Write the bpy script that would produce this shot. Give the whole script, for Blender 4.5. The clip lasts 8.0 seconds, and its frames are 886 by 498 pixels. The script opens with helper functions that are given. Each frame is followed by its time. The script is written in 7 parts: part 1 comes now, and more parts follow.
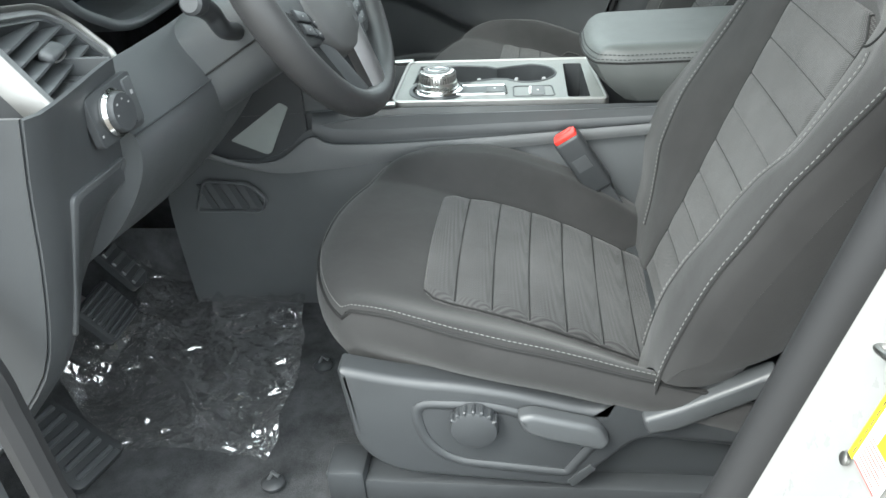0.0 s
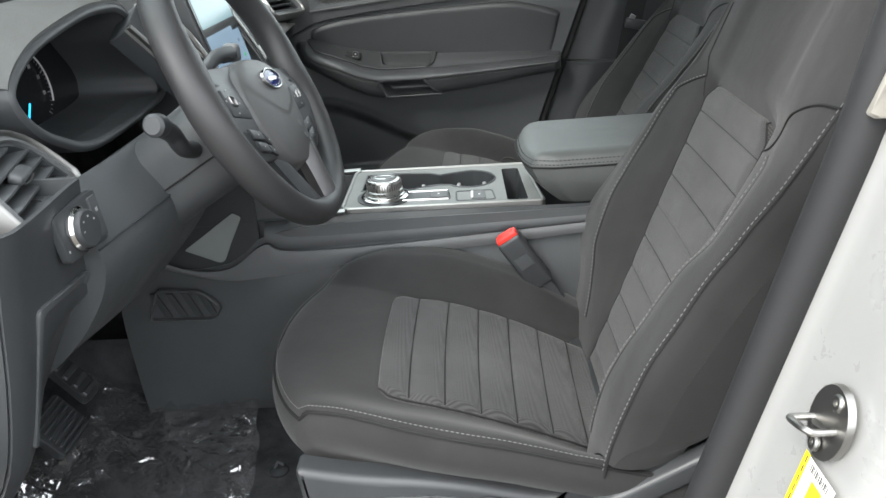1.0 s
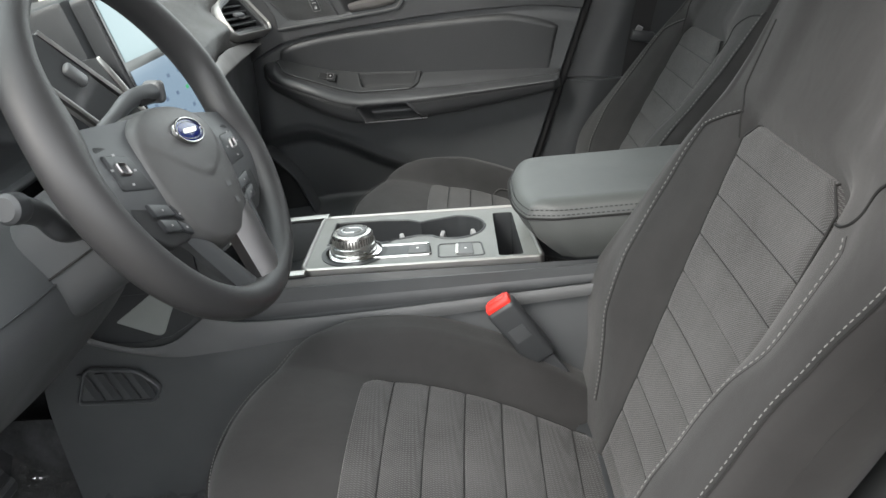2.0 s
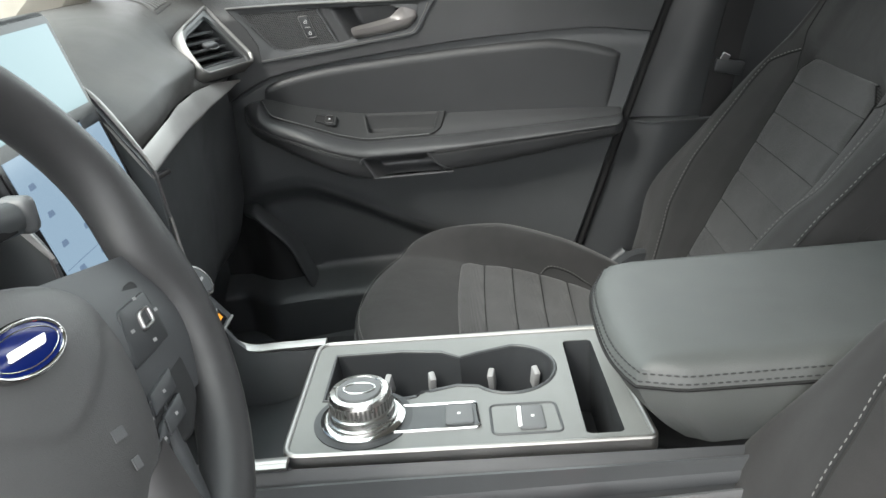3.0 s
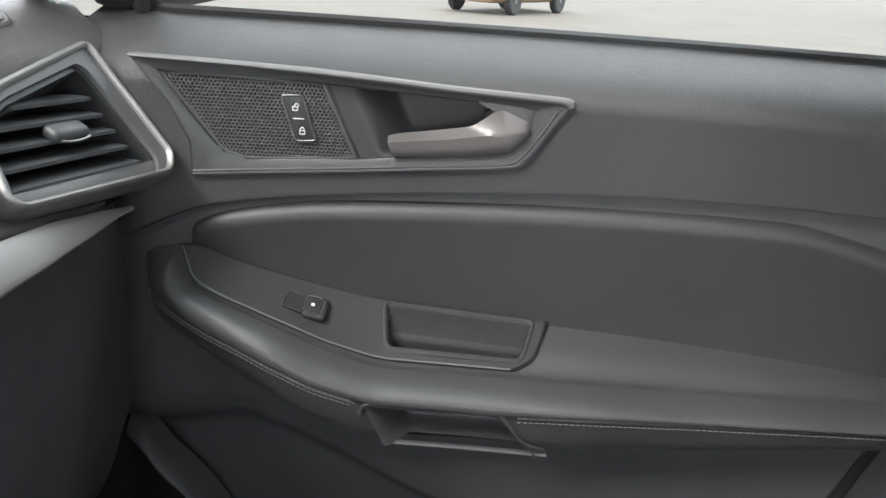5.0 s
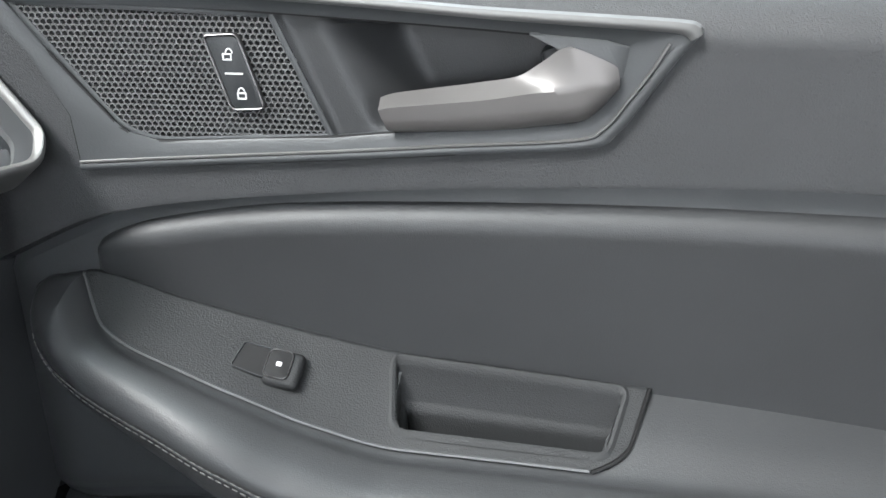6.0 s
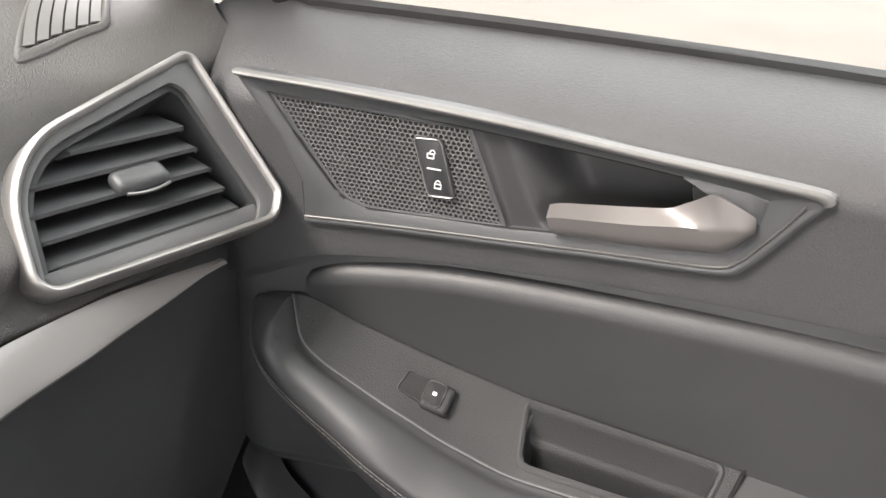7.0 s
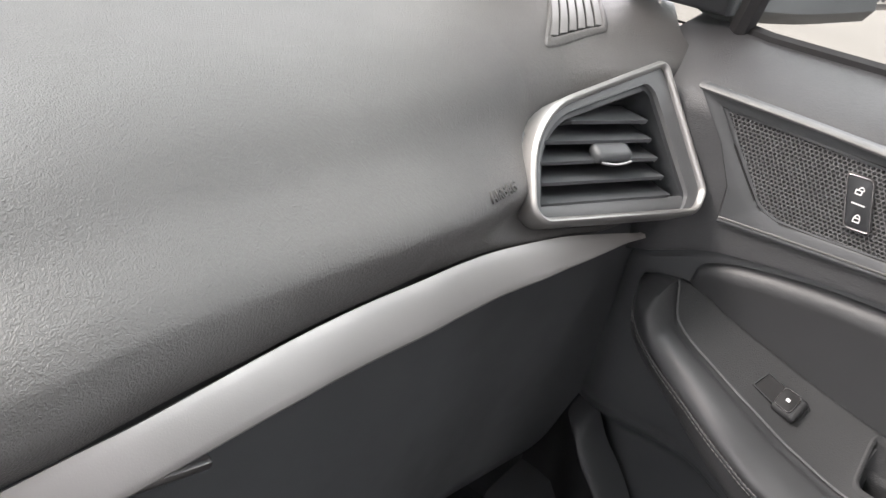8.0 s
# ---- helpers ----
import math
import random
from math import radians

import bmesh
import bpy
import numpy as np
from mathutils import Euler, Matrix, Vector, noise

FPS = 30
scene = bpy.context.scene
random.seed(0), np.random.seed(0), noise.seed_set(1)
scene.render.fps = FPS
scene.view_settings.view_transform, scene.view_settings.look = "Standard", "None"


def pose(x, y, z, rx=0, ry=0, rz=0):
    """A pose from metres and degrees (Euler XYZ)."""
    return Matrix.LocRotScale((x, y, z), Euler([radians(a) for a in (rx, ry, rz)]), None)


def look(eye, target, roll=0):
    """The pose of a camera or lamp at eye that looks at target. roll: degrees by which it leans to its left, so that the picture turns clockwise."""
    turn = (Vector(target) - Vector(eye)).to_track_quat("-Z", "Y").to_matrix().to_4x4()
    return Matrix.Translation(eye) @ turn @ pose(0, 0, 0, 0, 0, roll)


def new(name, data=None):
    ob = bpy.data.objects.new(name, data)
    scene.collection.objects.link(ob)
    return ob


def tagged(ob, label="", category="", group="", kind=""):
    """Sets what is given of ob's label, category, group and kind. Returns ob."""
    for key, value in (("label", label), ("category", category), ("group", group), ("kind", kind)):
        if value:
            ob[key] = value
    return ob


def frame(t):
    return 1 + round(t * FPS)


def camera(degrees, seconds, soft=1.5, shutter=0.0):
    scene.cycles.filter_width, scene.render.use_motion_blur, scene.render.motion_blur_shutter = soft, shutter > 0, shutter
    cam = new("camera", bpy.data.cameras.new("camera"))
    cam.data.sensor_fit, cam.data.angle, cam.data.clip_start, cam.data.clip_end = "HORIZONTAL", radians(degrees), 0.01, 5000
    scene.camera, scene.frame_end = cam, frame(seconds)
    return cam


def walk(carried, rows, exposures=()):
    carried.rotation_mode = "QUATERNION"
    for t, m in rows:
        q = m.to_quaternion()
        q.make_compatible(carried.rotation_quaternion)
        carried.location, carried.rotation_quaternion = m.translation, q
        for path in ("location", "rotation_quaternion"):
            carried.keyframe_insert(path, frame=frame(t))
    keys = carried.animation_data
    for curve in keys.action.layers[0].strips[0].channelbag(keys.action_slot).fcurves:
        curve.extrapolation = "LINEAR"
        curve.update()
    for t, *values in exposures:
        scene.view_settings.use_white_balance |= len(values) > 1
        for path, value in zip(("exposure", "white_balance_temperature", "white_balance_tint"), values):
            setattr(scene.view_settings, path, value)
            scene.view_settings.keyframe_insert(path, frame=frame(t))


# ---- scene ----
cam = camera(59.0, 8.0)
PATH = [
    (0, (0.25, -1.24, 1.255), (0.011, 0.459, 0.227), -4.0),
    (0.2, (0.262, -1.281, 1.268), (0.052, 0.465, 0.315), -4.3),
    (0.5, (0.264, -1.3, 1.278), (0.111, 0.5, 0.418), -4.3),
    (1, (0.252, -1.284, 1.277), (0.151, 0.542, 0.468), -3.9),
    (1.2, (0.252, -1.262, 1.269), (0.146, 0.568, 0.469), -3.8),
    (2.3, (0.284, -0.961, 1.268), (0.173, 0.869, 0.47), -5.4),
    (2.5, (0.282, -0.891, 1.26), (0.168, 0.939, 0.46), -5.5),
    (3, (0.222, -0.656, 1.262), (0.103, 1.177, 0.47), -5.5),
    (3.5, (0.187, -0.473, 1.265), (0.08, 1.382, 0.524), -3.8),
    (4, (0.145, -0.308, 1.264), (0.051, 1.566, 0.57), -2.3),
    (4.5, (0.102, -0.088, 1.274), (0.035, 1.782, 0.567), 1.8),
    (4.7, (0.107, -0.018, 1.26), (0.029, 1.859, 0.572), 3.7),
    (5.8, (0.122, 0.321, 1.177), (-0.246, 2.139, 0.43), 0.6),
    (6, (0.123, 0.344, 1.179), (-0.257, 2.132, 0.368), 0.6),
    (6.5, (0.122, 0.355, 1.229), (-0.33, 2.08, 0.323), 1.0),
    (7, (0.119, 0.297, 1.284), (-0.558, 1.922, 0.334), 4.1),
    (7.5, (0.107, 0.218, 1.297), (-0.83, 1.71, 0.35), 8.1),
    (8, (0.091, 0.146, 1.295), (-1.111, 1.407, 0.314), 9.8),
]
EXPOSURES = [(0.0, 2.58, 6220, 3), (0.5, 2.28, 6350, 6), (1.0, 2.05, 6400, 9), (2.5, 2.1, 6650, 10), (3.0, 2.3, 6550, 9), (3.5, 2.5, 6500, 9), (4.5, 2.3, 6600, 14), (5.8, 2.65, 6200, 10), (6.5, 3.12, 6500, 13), (7.0, 2.95, 7000, 17), (7.5, 2.85, 7000, 18), (8.0, 2.7, 6800, 18)]
walk(cam, [(t, look(eye, target, roll)) for t, eye, target, roll in PATH], EXPOSURES)

# ==== place ====
# ---- light: bright overcast sky over an open lot ----
world = bpy.data.worlds.new("sky")
scene.world = world
world.use_nodes = True
wn = world.node_tree.nodes
wl = world.node_tree.links
sky = wn.new("ShaderNodeTexSky")
sky.sky_type = 'NISHITA'
sky.sun_disc = False
sky.sun_elevation = radians(48)
sky.sun_rotation = radians(215)
sky.air_density = 1.0
sky.dust_density = 6.0
sky.ozone_density = 1.0
grey = wn.new("ShaderNodeMix")
grey.data_type = 'RGBA'
grey.inputs[0].default_value = 0.85
grey.inputs[7].default_value = (7.9, 8.15, 8.35, 1)
wl.new(sky.outputs[0], grey.inputs[6])
wl.new(grey.outputs[2], wn["Background"].inputs[0])
wn["Background"].inputs[1].default_value = 0.15

sun = new("sun", bpy.data.lights.new("sun", 'SUN'))
sun.data.energy = 0.75
sun.data.angle = radians(20)
sun.data.color = (1.0, 0.97, 0.93)
sun.matrix_world = look((-3.0, -4.3, 5.8), (0, 0, 0))

# ---- materials ----
def principled(name):
    m = bpy.data.materials.new(name)
    m.use_nodes = True
    return m, m.node_tree.nodes, m.node_tree.links, m.node_tree.nodes["Principled BSDF"]


def coords(n, l, scale=(1, 1, 1)):
    tc = n.new("ShaderNodeTexCoord")
    mp = n.new("ShaderNodeMapping")
    mp.inputs["Scale"].default_value = scale
    l.new(tc.outputs["Object"], mp.inputs["Vector"])
    return mp.outputs["Vector"]


def add_noise(n, l, vec, scale, detail=4.0, rough=0.6):
    t = n.new("ShaderNodeTexNoise")
    t.inputs["Scale"].default_value = scale
    t.inputs["Detail"].default_value = detail
    t.inputs["Roughness"].default_value = rough
    l.new(vec, t.inputs["Vector"])
    return t


def ramp(n, l, src, lo, hi, p0=0.35, p1=0.65):
    r = n.new("ShaderNodeValToRGB")
    r.color_ramp.elements[0].position, r.color_ramp.elements[0].color = p0, (*lo, 1)
    r.color_ramp.elements[1].position, r.color_ramp.elements[1].color = p1, (*hi, 1)
    l.new(src, r.inputs[0])
    return r


def bump(n, l, height, bsdf, strength, dist, prev=None):
    b = n.new("ShaderNodeBump")
    b.inputs["Strength"].default_value = strength
    b.inputs["Distance"].default_value = dist
    l.new(height, b.inputs["Height"])
    if prev:
        l.new(prev.outputs[0], b.inputs["Normal"])
    l.new(b.outputs[0], bsdf.inputs["Normal"])
    return b


def rough_var(n, l, vec, bsdf, lo, hi, scale=9.0):
    t = add_noise(n, l, vec, scale, 5)
    mr = n.new("ShaderNodeMapRange")
    mr.inputs[1].default_value, mr.inputs[2].default_value = 0.3, 0.7
    mr.inputs[3].default_value, mr.inputs[4].default_value = lo, hi
    l.new(t.outputs[0], mr.inputs[0])
    l.new(mr.outputs[0], bsdf.inputs["Roughness"])


def vinyl(name, col, rough=0.5, grain=420.0, depth=0.35, spec=0.5):
    """Soft moulded skin with a leather-like grain."""
    m, n, l, b = principled(name)
    v = coords(n, l)
    big = add_noise(n, l, v, 6.0, 3)
    r = ramp(n, l, big.outputs[0], [c * 0.92 for c in col], [c * 1.08 for c in col])
    l.new(r.outputs[0], b.inputs["Base Color"])
    rough_var(n, l, v, b, rough - 0.05, rough + 0.06)
    b.inputs["Specular IOR Level"].default_value = spec
    vo = n.new("ShaderNodeTexVoronoi")
    vo.inputs["Scale"].default_value = grain
    warp = add_noise(n, l, v, grain * 0.5, 2)
    mx = n.new("ShaderNodeMix")
    mx.data_type = 'RGBA'
    mx.inputs[0].default_value = 0.006
    l.new(v, mx.inputs[6])
    l.new(warp.outputs[1], mx.inputs[7])
    l.new(mx.outputs[2], vo.inputs["Vector"])
    bump(n, l, vo.outputs[0], b, depth, 0.0009)
    return m


def plastic(name, col, rough=0.45, depth=0.25, grain=900.0, spec=0.5):
    """Hard moulded plastic with a fine spark-eroded grain."""
    m, n, l, b = principled(name)
    v = coords(n, l)
    big = add_noise(n, l, v, 5.0, 4)
    r = ramp(n, l, big.outputs[0], [c * 0.9 for c in col], [c * 1.1 for c in col])
    l.new(r.outputs[0], b.inputs["Base Color"])
    rough_var(n, l, v, b, rough - 0.05, rough + 0.07, 14)
    b.inputs["Specular IOR Level"].default_value = spec
    f = add_noise(n, l, v, grain, 2)
    bump(n, l, f.outputs[0], b, depth, 0.0005)
    return m


def cloth(name, lo, hi, freq, twill=0.5, depth=0.5):
    """Woven seat cloth: fine diagonal threads, soft sheen."""
    m, n, l, b = principled(name)
    v = coords(n, l)
    w1 = n.new("ShaderNodeTexWave")
    w1.bands_direction = 'DIAGONAL'
    w1.inputs["Scale"].default_value = freq
    w1.inputs["Distortion"].default_value = 0.5
    w1.inputs["Detail"].default_value = 1.0
    w1.inputs["Detail Scale"].default_value = 6
    l.new(v, w1.inputs["Vector"])
    mp = n.new("ShaderNodeMapping")
    mp.inputs["Rotation"].default_value = (0.3, 0.2, 1.7)
    l.new(v, mp.inputs["Vector"])
    w2 = n.new("ShaderNodeTexWave")
    w2.bands_direction = 'DIAGONAL'
    w2.inputs["Scale"].default_value = freq * 1.3
    w2.inputs["Distortion"].default_value = 0.4
    l.new(mp.outputs[0], w2.inputs["Vector"])
    mul = n.new("ShaderNodeMath")
    mul.operation = 'MULTIPLY'
    if freq > 250:      # too fine to tell thread from thread
        knit = add_noise(n, l, v, 1100.0, 2, 0.7)
        l.new(knit.outputs[0], mul.inputs[0])
        mul.inputs[1].default_value = 1.0
    else:
        l.new(w1.outputs[1], mul.inputs[0])
        l.new(w2.outputs[1], mul.inputs[1])
    big = add_noise(n, l, v, 7.0, 4)
    add = n.new("ShaderNodeMath")
    add.operation = 'MULTIPLY_ADD'
    l.new(mul.outputs[0], add.inputs[0])
    add.inputs[1].default_value = twill
    l.new(big.outputs[0], add.inputs[2])
    r = ramp(n, l, add.outputs[0], lo, hi, 0.3, 0.9)
    l.new(r.outputs[0], b.inputs["Base Color"])
    b.inputs["Roughness"].default_value = 0.92
    b.inputs["Specular IOR Level"].default_value = 0.15
    b.inputs["Sheen Weight"].default_value = 0.12
    b.inputs["Sheen Roughness"].default_value = 0.5
    first = bump(n, l, mul.outputs[0], b, depth, 0.0006)
    crease = add_noise(n, l, v, 14.0, 3)
    bump(n, l, crease.outputs[0], b, 0.12, 0.01, first)
    return m


def metal(name, col, rough, aniso=0.0, grain=0.0, metallic=1.0):
    m, n, l, b = principled(name)
    v = coords(n, l)
    b.inputs["Base Color"].default_value = (*col, 1)
    b.inputs["Metallic"].default_value = metallic
    rough_var(n, l, v, b, max(0.03, rough - 0.04), rough + 0.05, 22)
    b.inputs["Anisotropic"].default_value = aniso
    if grain:
        f = add_noise(n, l, v, grain, 2)
        bump(n, l, f.outputs[0], b, 0.15, 0.0004)
    return m


def paint(name, col, rough=0.3, coat=0.6):
    m, n, l, b = principled(name)
    v = coords(n, l)
    big = add_noise(n, l, v, 4.0, 4)
    r = ramp(n, l, big.outputs[0], [c * 0.96 for c in col], [min(1, c * 1.03) for c in col])
    l.new(r.outputs[0], b.inputs["Base Color"])
    rough_var(n, l, v, b, rough - 0.05, rough + 0.05, 30)
    b.inputs["Coat Weight"].default_value = coat
    b.inputs["Coat Roughness"].default_value = 0.08
    return m


def plain(name, col, rough=0.5, spec=0.5):
    m, n, l, b = principled(name)
    b.inputs["Base Color"].default_value = (*col, 1)
    b.inputs["Specular IOR Level"].default_value = spec
    rough_var(n, l, coords(n, l), b, max(0.02, rough - 0.04), rough + 0.04, 25)
    return m


def glow(name, col, strength, base=(0.01, 0.01, 0.012)):
    m, n, l, b = principled(name)
    b.inputs["Base Color"].default_value = (*base, 1)
    b.inputs["Roughness"].default_value = 0.15
    b.inputs["Emission Color"].default_value = (*col, 1)
    b.inputs["Emission Strength"].default_value = strength
    return m


def carpet(name, lo, hi):
    m, n, l, b = principled(name)
    v = coords(n, l)
    f = add_noise(n, l, v, 650.0, 3, 0.8)
    g = add_noise(n, l, v, 18.0, 5)
    ad = n.new("ShaderNodeMath")
    ad.operation = 'MULTIPLY_ADD'
    ad.inputs[1].default_value = 0.6
    l.new(f.outputs[0], ad.inputs[0])
    l.new(g.outputs[0], ad.inputs[2])
    r = ramp(n, l, ad.outputs[0], lo, hi, 0.6, 1.0)
    l.new(r.outputs[0], b.inputs["Base Color"])
    b.inputs["Roughness"].default_value = 0.97
    b.inputs["Specular IOR Level"].default_value = 0.1
    bump(n, l, f.outputs[0], b, 0.9, 0.003)
    return m


def clear_glass(name, tint=(0.93, 0.96, 0.95)):
    m = bpy.data.materials.new(name)
    m.use_nodes = True
    n, l = m.node_tree.nodes, m.node_tree.links
    n.remove(n["Principled BSDF"])
    t = n.new("ShaderNodeBsdfTransparent")
    t.inputs[0].default_value = (*tint, 1)
    g = n.new("ShaderNodeBsdfGlossy")
    g.inputs["Roughness"].default_value = 0.02
    fr = n.new("ShaderNodeFresnel")
    fr.inputs[0].default_value = 1.45
    mx = n.new("ShaderNodeMixShader")
    l.new(fr.outputs[0], mx.inputs[0])
    l.new(t.outputs[0], mx.inputs[1])
    l.new(g.outputs[0], mx.inputs[2])
    l.new(mx.outputs[0], n["Material Output"].inputs[0])
    return m


def film_sheet(name):
    """Thin crinkled clear plastic: mostly see-through, a little milky, sharp glints on the creases."""
    m = bpy.data.materials.new(name)
    m.use_nodes = True
    n, l = m.node_tree.nodes, m.node_tree.links
    n.remove(n["Principled BSDF"])
    v = coords(n, l)
    t = n.new("ShaderNodeBsdfTransparent")
    t.inputs[0].default_value = (0.95, 0.95, 0.95, 1)
    d = n.new("ShaderNodeBsdfDiffuse")
    d.inputs[0].default_value = (0.8, 0.8, 0.8, 1)
    haze = n.new("ShaderNodeMixShader")
    spots = add_noise(n, l, v, 30.0, 5, 0.7)
    mr = n.new("ShaderNodeMapRange")
    mr.inputs[1].default_value, mr.inputs[2].default_value = 0.35, 0.75
    mr.inputs[3].default_value, mr.inputs[4].default_value = 0.02, 0.15
    l.new(spots.outputs[0], mr.inputs[0])
    l.new(mr.outputs[0], haze.inputs[0])
    l.new(t.outputs[0], haze.inputs[1])
    l.new(d.outputs[0], haze.inputs[2])
    g = n.new("ShaderNodeBsdfGlossy")
    g.inputs["Roughness"].default_value = 0.035
    warp = add_noise(n, l, v, 8.0, 3)
    mx = n.new("ShaderNodeMix")
    mx.data_type = 'RGBA'
    mx.inputs[0].default_value = 0.12
    l.new(v, mx.inputs[6])
    l.new(warp.outputs[1], mx.inputs[7])
    vo = n.new("ShaderNodeTexVoronoi")
    vo.feature = 'DISTANCE_TO_EDGE'
    vo.inputs["Scale"].default_value = 22.0
    l.new(mx.outputs[2], vo.inputs["Vector"])
    fine = n.new("ShaderNodeTexVoronoi")
    fine.inputs["Scale"].default_value = 60.0
    l.new(mx.outputs[2], fine.inputs["Vector"])
    ad = n.new("ShaderNodeMath")
    ad.operation = 'MULTIPLY_ADD'
    ad.inputs[1].default_value = 0.35
    l.new(fine.outputs[0], ad.inputs[0])
    l.new(vo.outputs[0], ad.inputs[2])
    bp = n.new("ShaderNodeBump")
    bp.inputs["Strength"].default_value = 0.6
    bp.inputs["Distance"].default_value = 0.02
    l.new(ad.outputs[0], bp.inputs["Height"])
    l.new(bp.outputs[0], g.inputs["Normal"])
    mxs = n.new("ShaderNodeMixShader")
    mxs.inputs[0].default_value = 0.30
    l.new(haze.outputs[0], mxs.inputs[1])
    l.new(g.outputs[0], mxs.inputs[2])
    l.new(mxs.outputs[0], n["Material Output"].inputs[0])
    return m


def asphalt(name):
    m, n, l, b = principled(name)
    v = coords(n, l)
    f = add_noise(n, l, v, 60.0, 6, 0.75)
    g = add_noise(n, l, v, 0.6, 5)
    ad = n.new("ShaderNodeMath")
    ad.operation = 'MULTIPLY_ADD'
    ad.inputs[1].default_value = 0.5
    l.new(f.outputs[0], ad.inputs[0])
    l.new(g.outputs[0], ad.inputs[2])
    r = ramp(n, l, ad.outputs[0], (0.062, 0.053, 0.044), (0.088, 0.076, 0.064), 0.45, 1.0)
    l.new(r.outputs[0], b.inputs["Base Color"])
    b.inputs["Roughness"].default_value = 0.9
    bump(n, l, f.outputs[0], b, 0.5, 0.01)
    return m


SKIN = vinyl("dash_skin", (0.074, 0.073, 0.071), 0.46, 760.0, 0.50)
DOORSKIN = vinyl("door_skin", (0.052, 0.0535, 0.056), 0.45, 800.0, 0.38)
PANELSKIN = vinyl("door_insert_skin", (0.042, 0.0435, 0.0455), 0.48, 900.0, 0.16)
ARMSKIN = vinyl("armrest_skin", (0.075, 0.080, 0.078), 0.48, 700.0, 0.22)
HARD = plastic("hard_plastic", (0.060, 0.0635, 0.0665), 0.41)
HARDLIGHT = plastic("grey_plastic", (0.105, 0.108, 0.110), 0.40)
ARMDOOR = vinyl("door_armrest_skin", (0.045, 0.0465, 0.0485), 0.36, 900.0, 0.14)
RAILSILVER = metal("trim_rail_silver", (0.34, 0.33, 0.32), 0.42, 0.0, 1200.0)
GRAIN = plastic("switch_plate_plastic", (0.024, 0.025, 0.026), 0.55, 0.8, 1100.0, 0.35)
BLACK = plastic("black_plastic", (0.036, 0.0385, 0.041), 0.42)
GLOSS = plain("piano_black", (0.008, 0.008, 0.009), 0.12)
BOLSTER = cloth("bolster_cloth", (0.0195, 0.0193, 0.0193), (0.036, 0.0355, 0.0355), 420.0, 0.25, 0.25)
WEAVE = cloth("insert_cloth", (0.021, 0.0208, 0.021), (0.072, 0.071, 0.071), 190.0, 0.8, 0.7)
CONSOLETOP = plastic("console_top_plastic", (0.160, 0.166, 0.160), 0.40)
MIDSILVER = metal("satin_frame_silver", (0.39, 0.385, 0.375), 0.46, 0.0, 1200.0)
# pale grey in place of daylight showing through the cubby
CUBBYDAYLIGHT = plastic("cubby_daylight", (0.22, 0.235, 0.23), 0.5)
GRILLEGREY = plastic("grille_grey", (0.15, 0.15, 0.148), 0.45)
THREAD = plain("stitch_thread", (0.17, 0.17, 0.165), 0.85, 0.2)
DARKTHREAD = plain("dark_thread", (0.045, 0.045, 0.047), 0.8, 0.2)
PIPING = plain("seat_piping", (0.02, 0.02, 0.02), 0.8, 0.2)
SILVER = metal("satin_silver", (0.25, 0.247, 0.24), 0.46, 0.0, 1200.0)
DARKSILVER = metal("smoked_silver", (0.34, 0.33, 0.33), 0.34, 0.0, 1200.0)
DIALSILVER = metal("dial_silver", (0.52, 0.515, 0.50), 0.26)
CHROME = metal("bright_chrome", (0.62, 0.62, 0.61), 0.12)
STEEL = metal("zinc_steel", (0.34, 0.335, 0.32), 0.36, 0.0, 500.0)
WARMSTEEL = metal("brushed_handle", (0.200, 0.190, 0.186), 0.46, 0.0, 0.0, 0.55)
BARSILVER = metal("bezel_bar_silver", (0.17, 0.170, 0.168), 0.55, 0.0, 1200.0, 0.45)
WHITE = paint("white_body_paint", (0.28, 0.28, 0.272))
BEIGE = plastic("pillar_trim_plastic", (0.60, 0.57, 0.50), 0.6)
# BEIGE again, darkened to hold down the strong light on the driver's pillar
DIMBEIGE = plastic("dimmed_pillar_plastic", (0.27, 0.255, 0.225), 0.6)
HEADLINER = cloth("headliner_cloth", (0.50, 0.48, 0.43), (0.60, 0.58, 0.52), 300.0, 0.3, 0.3)
RUBBER = plain("seal_rubber", (0.022, 0.022, 0.023), 0.6, 0.3)
CARPET = carpet("floor_carpet", (0.042, 0.044, 0.046), (0.105, 0.108, 0.112))
FILM = film_sheet("clear_film")
GLASS = clear_glass("window_glass")
WINDSCREEN = clear_glass("windscreen_glass", (0.88, 0.92, 0.91))
RED = plain("buckle_red", (0.72, 0.035, 0.025), 0.35)
MESHBLACK = plain("grille_black", (0.015, 0.015, 0.0155), 0.7, 0.3)
ICON = plain("icon_white", (0.75, 0.75, 0.75), 0.5)
DIMICON = plain("icon_grey", (0.30, 0.30, 0.30), 0.5)
LABELWHITE = plain("label_paper", (0.78, 0.77, 0.72), 0.5)
YELLOW = plain("label_yellow", (0.85, 0.62, 0.02), 0.5)
INK = plain("label_ink", (0.05, 0.05, 0.05), 0.6)
REDINK = plain("label_red_ink", (0.55, 0.06, 0.05), 0.6)
BLUE = plain("badge_blue", (0.006, 0.016, 0.12), 0.12)
LCD = glow("screen_pale", (0.42, 0.60, 0.78), 0.15)
LCDTOP = glow("screen_sky", (0.34, 0.56, 0.62), 0.16)
LCDDARK = plain("screen_dark", (0.01, 0.012, 0.015), 0.1)
LCDINK = glow("screen_ink", (0.16, 0.24, 0.36), 0.2)
LCDBLUE = glow("screen_blue", (0.10, 0.30, 0.62), 0.22)
LCDRED = glow("screen_red", (0.7, 0.05, 0.05), 0.25)
LCDGREEN = glow("screen_green", (0.05, 0.55, 0.2), 0.22)
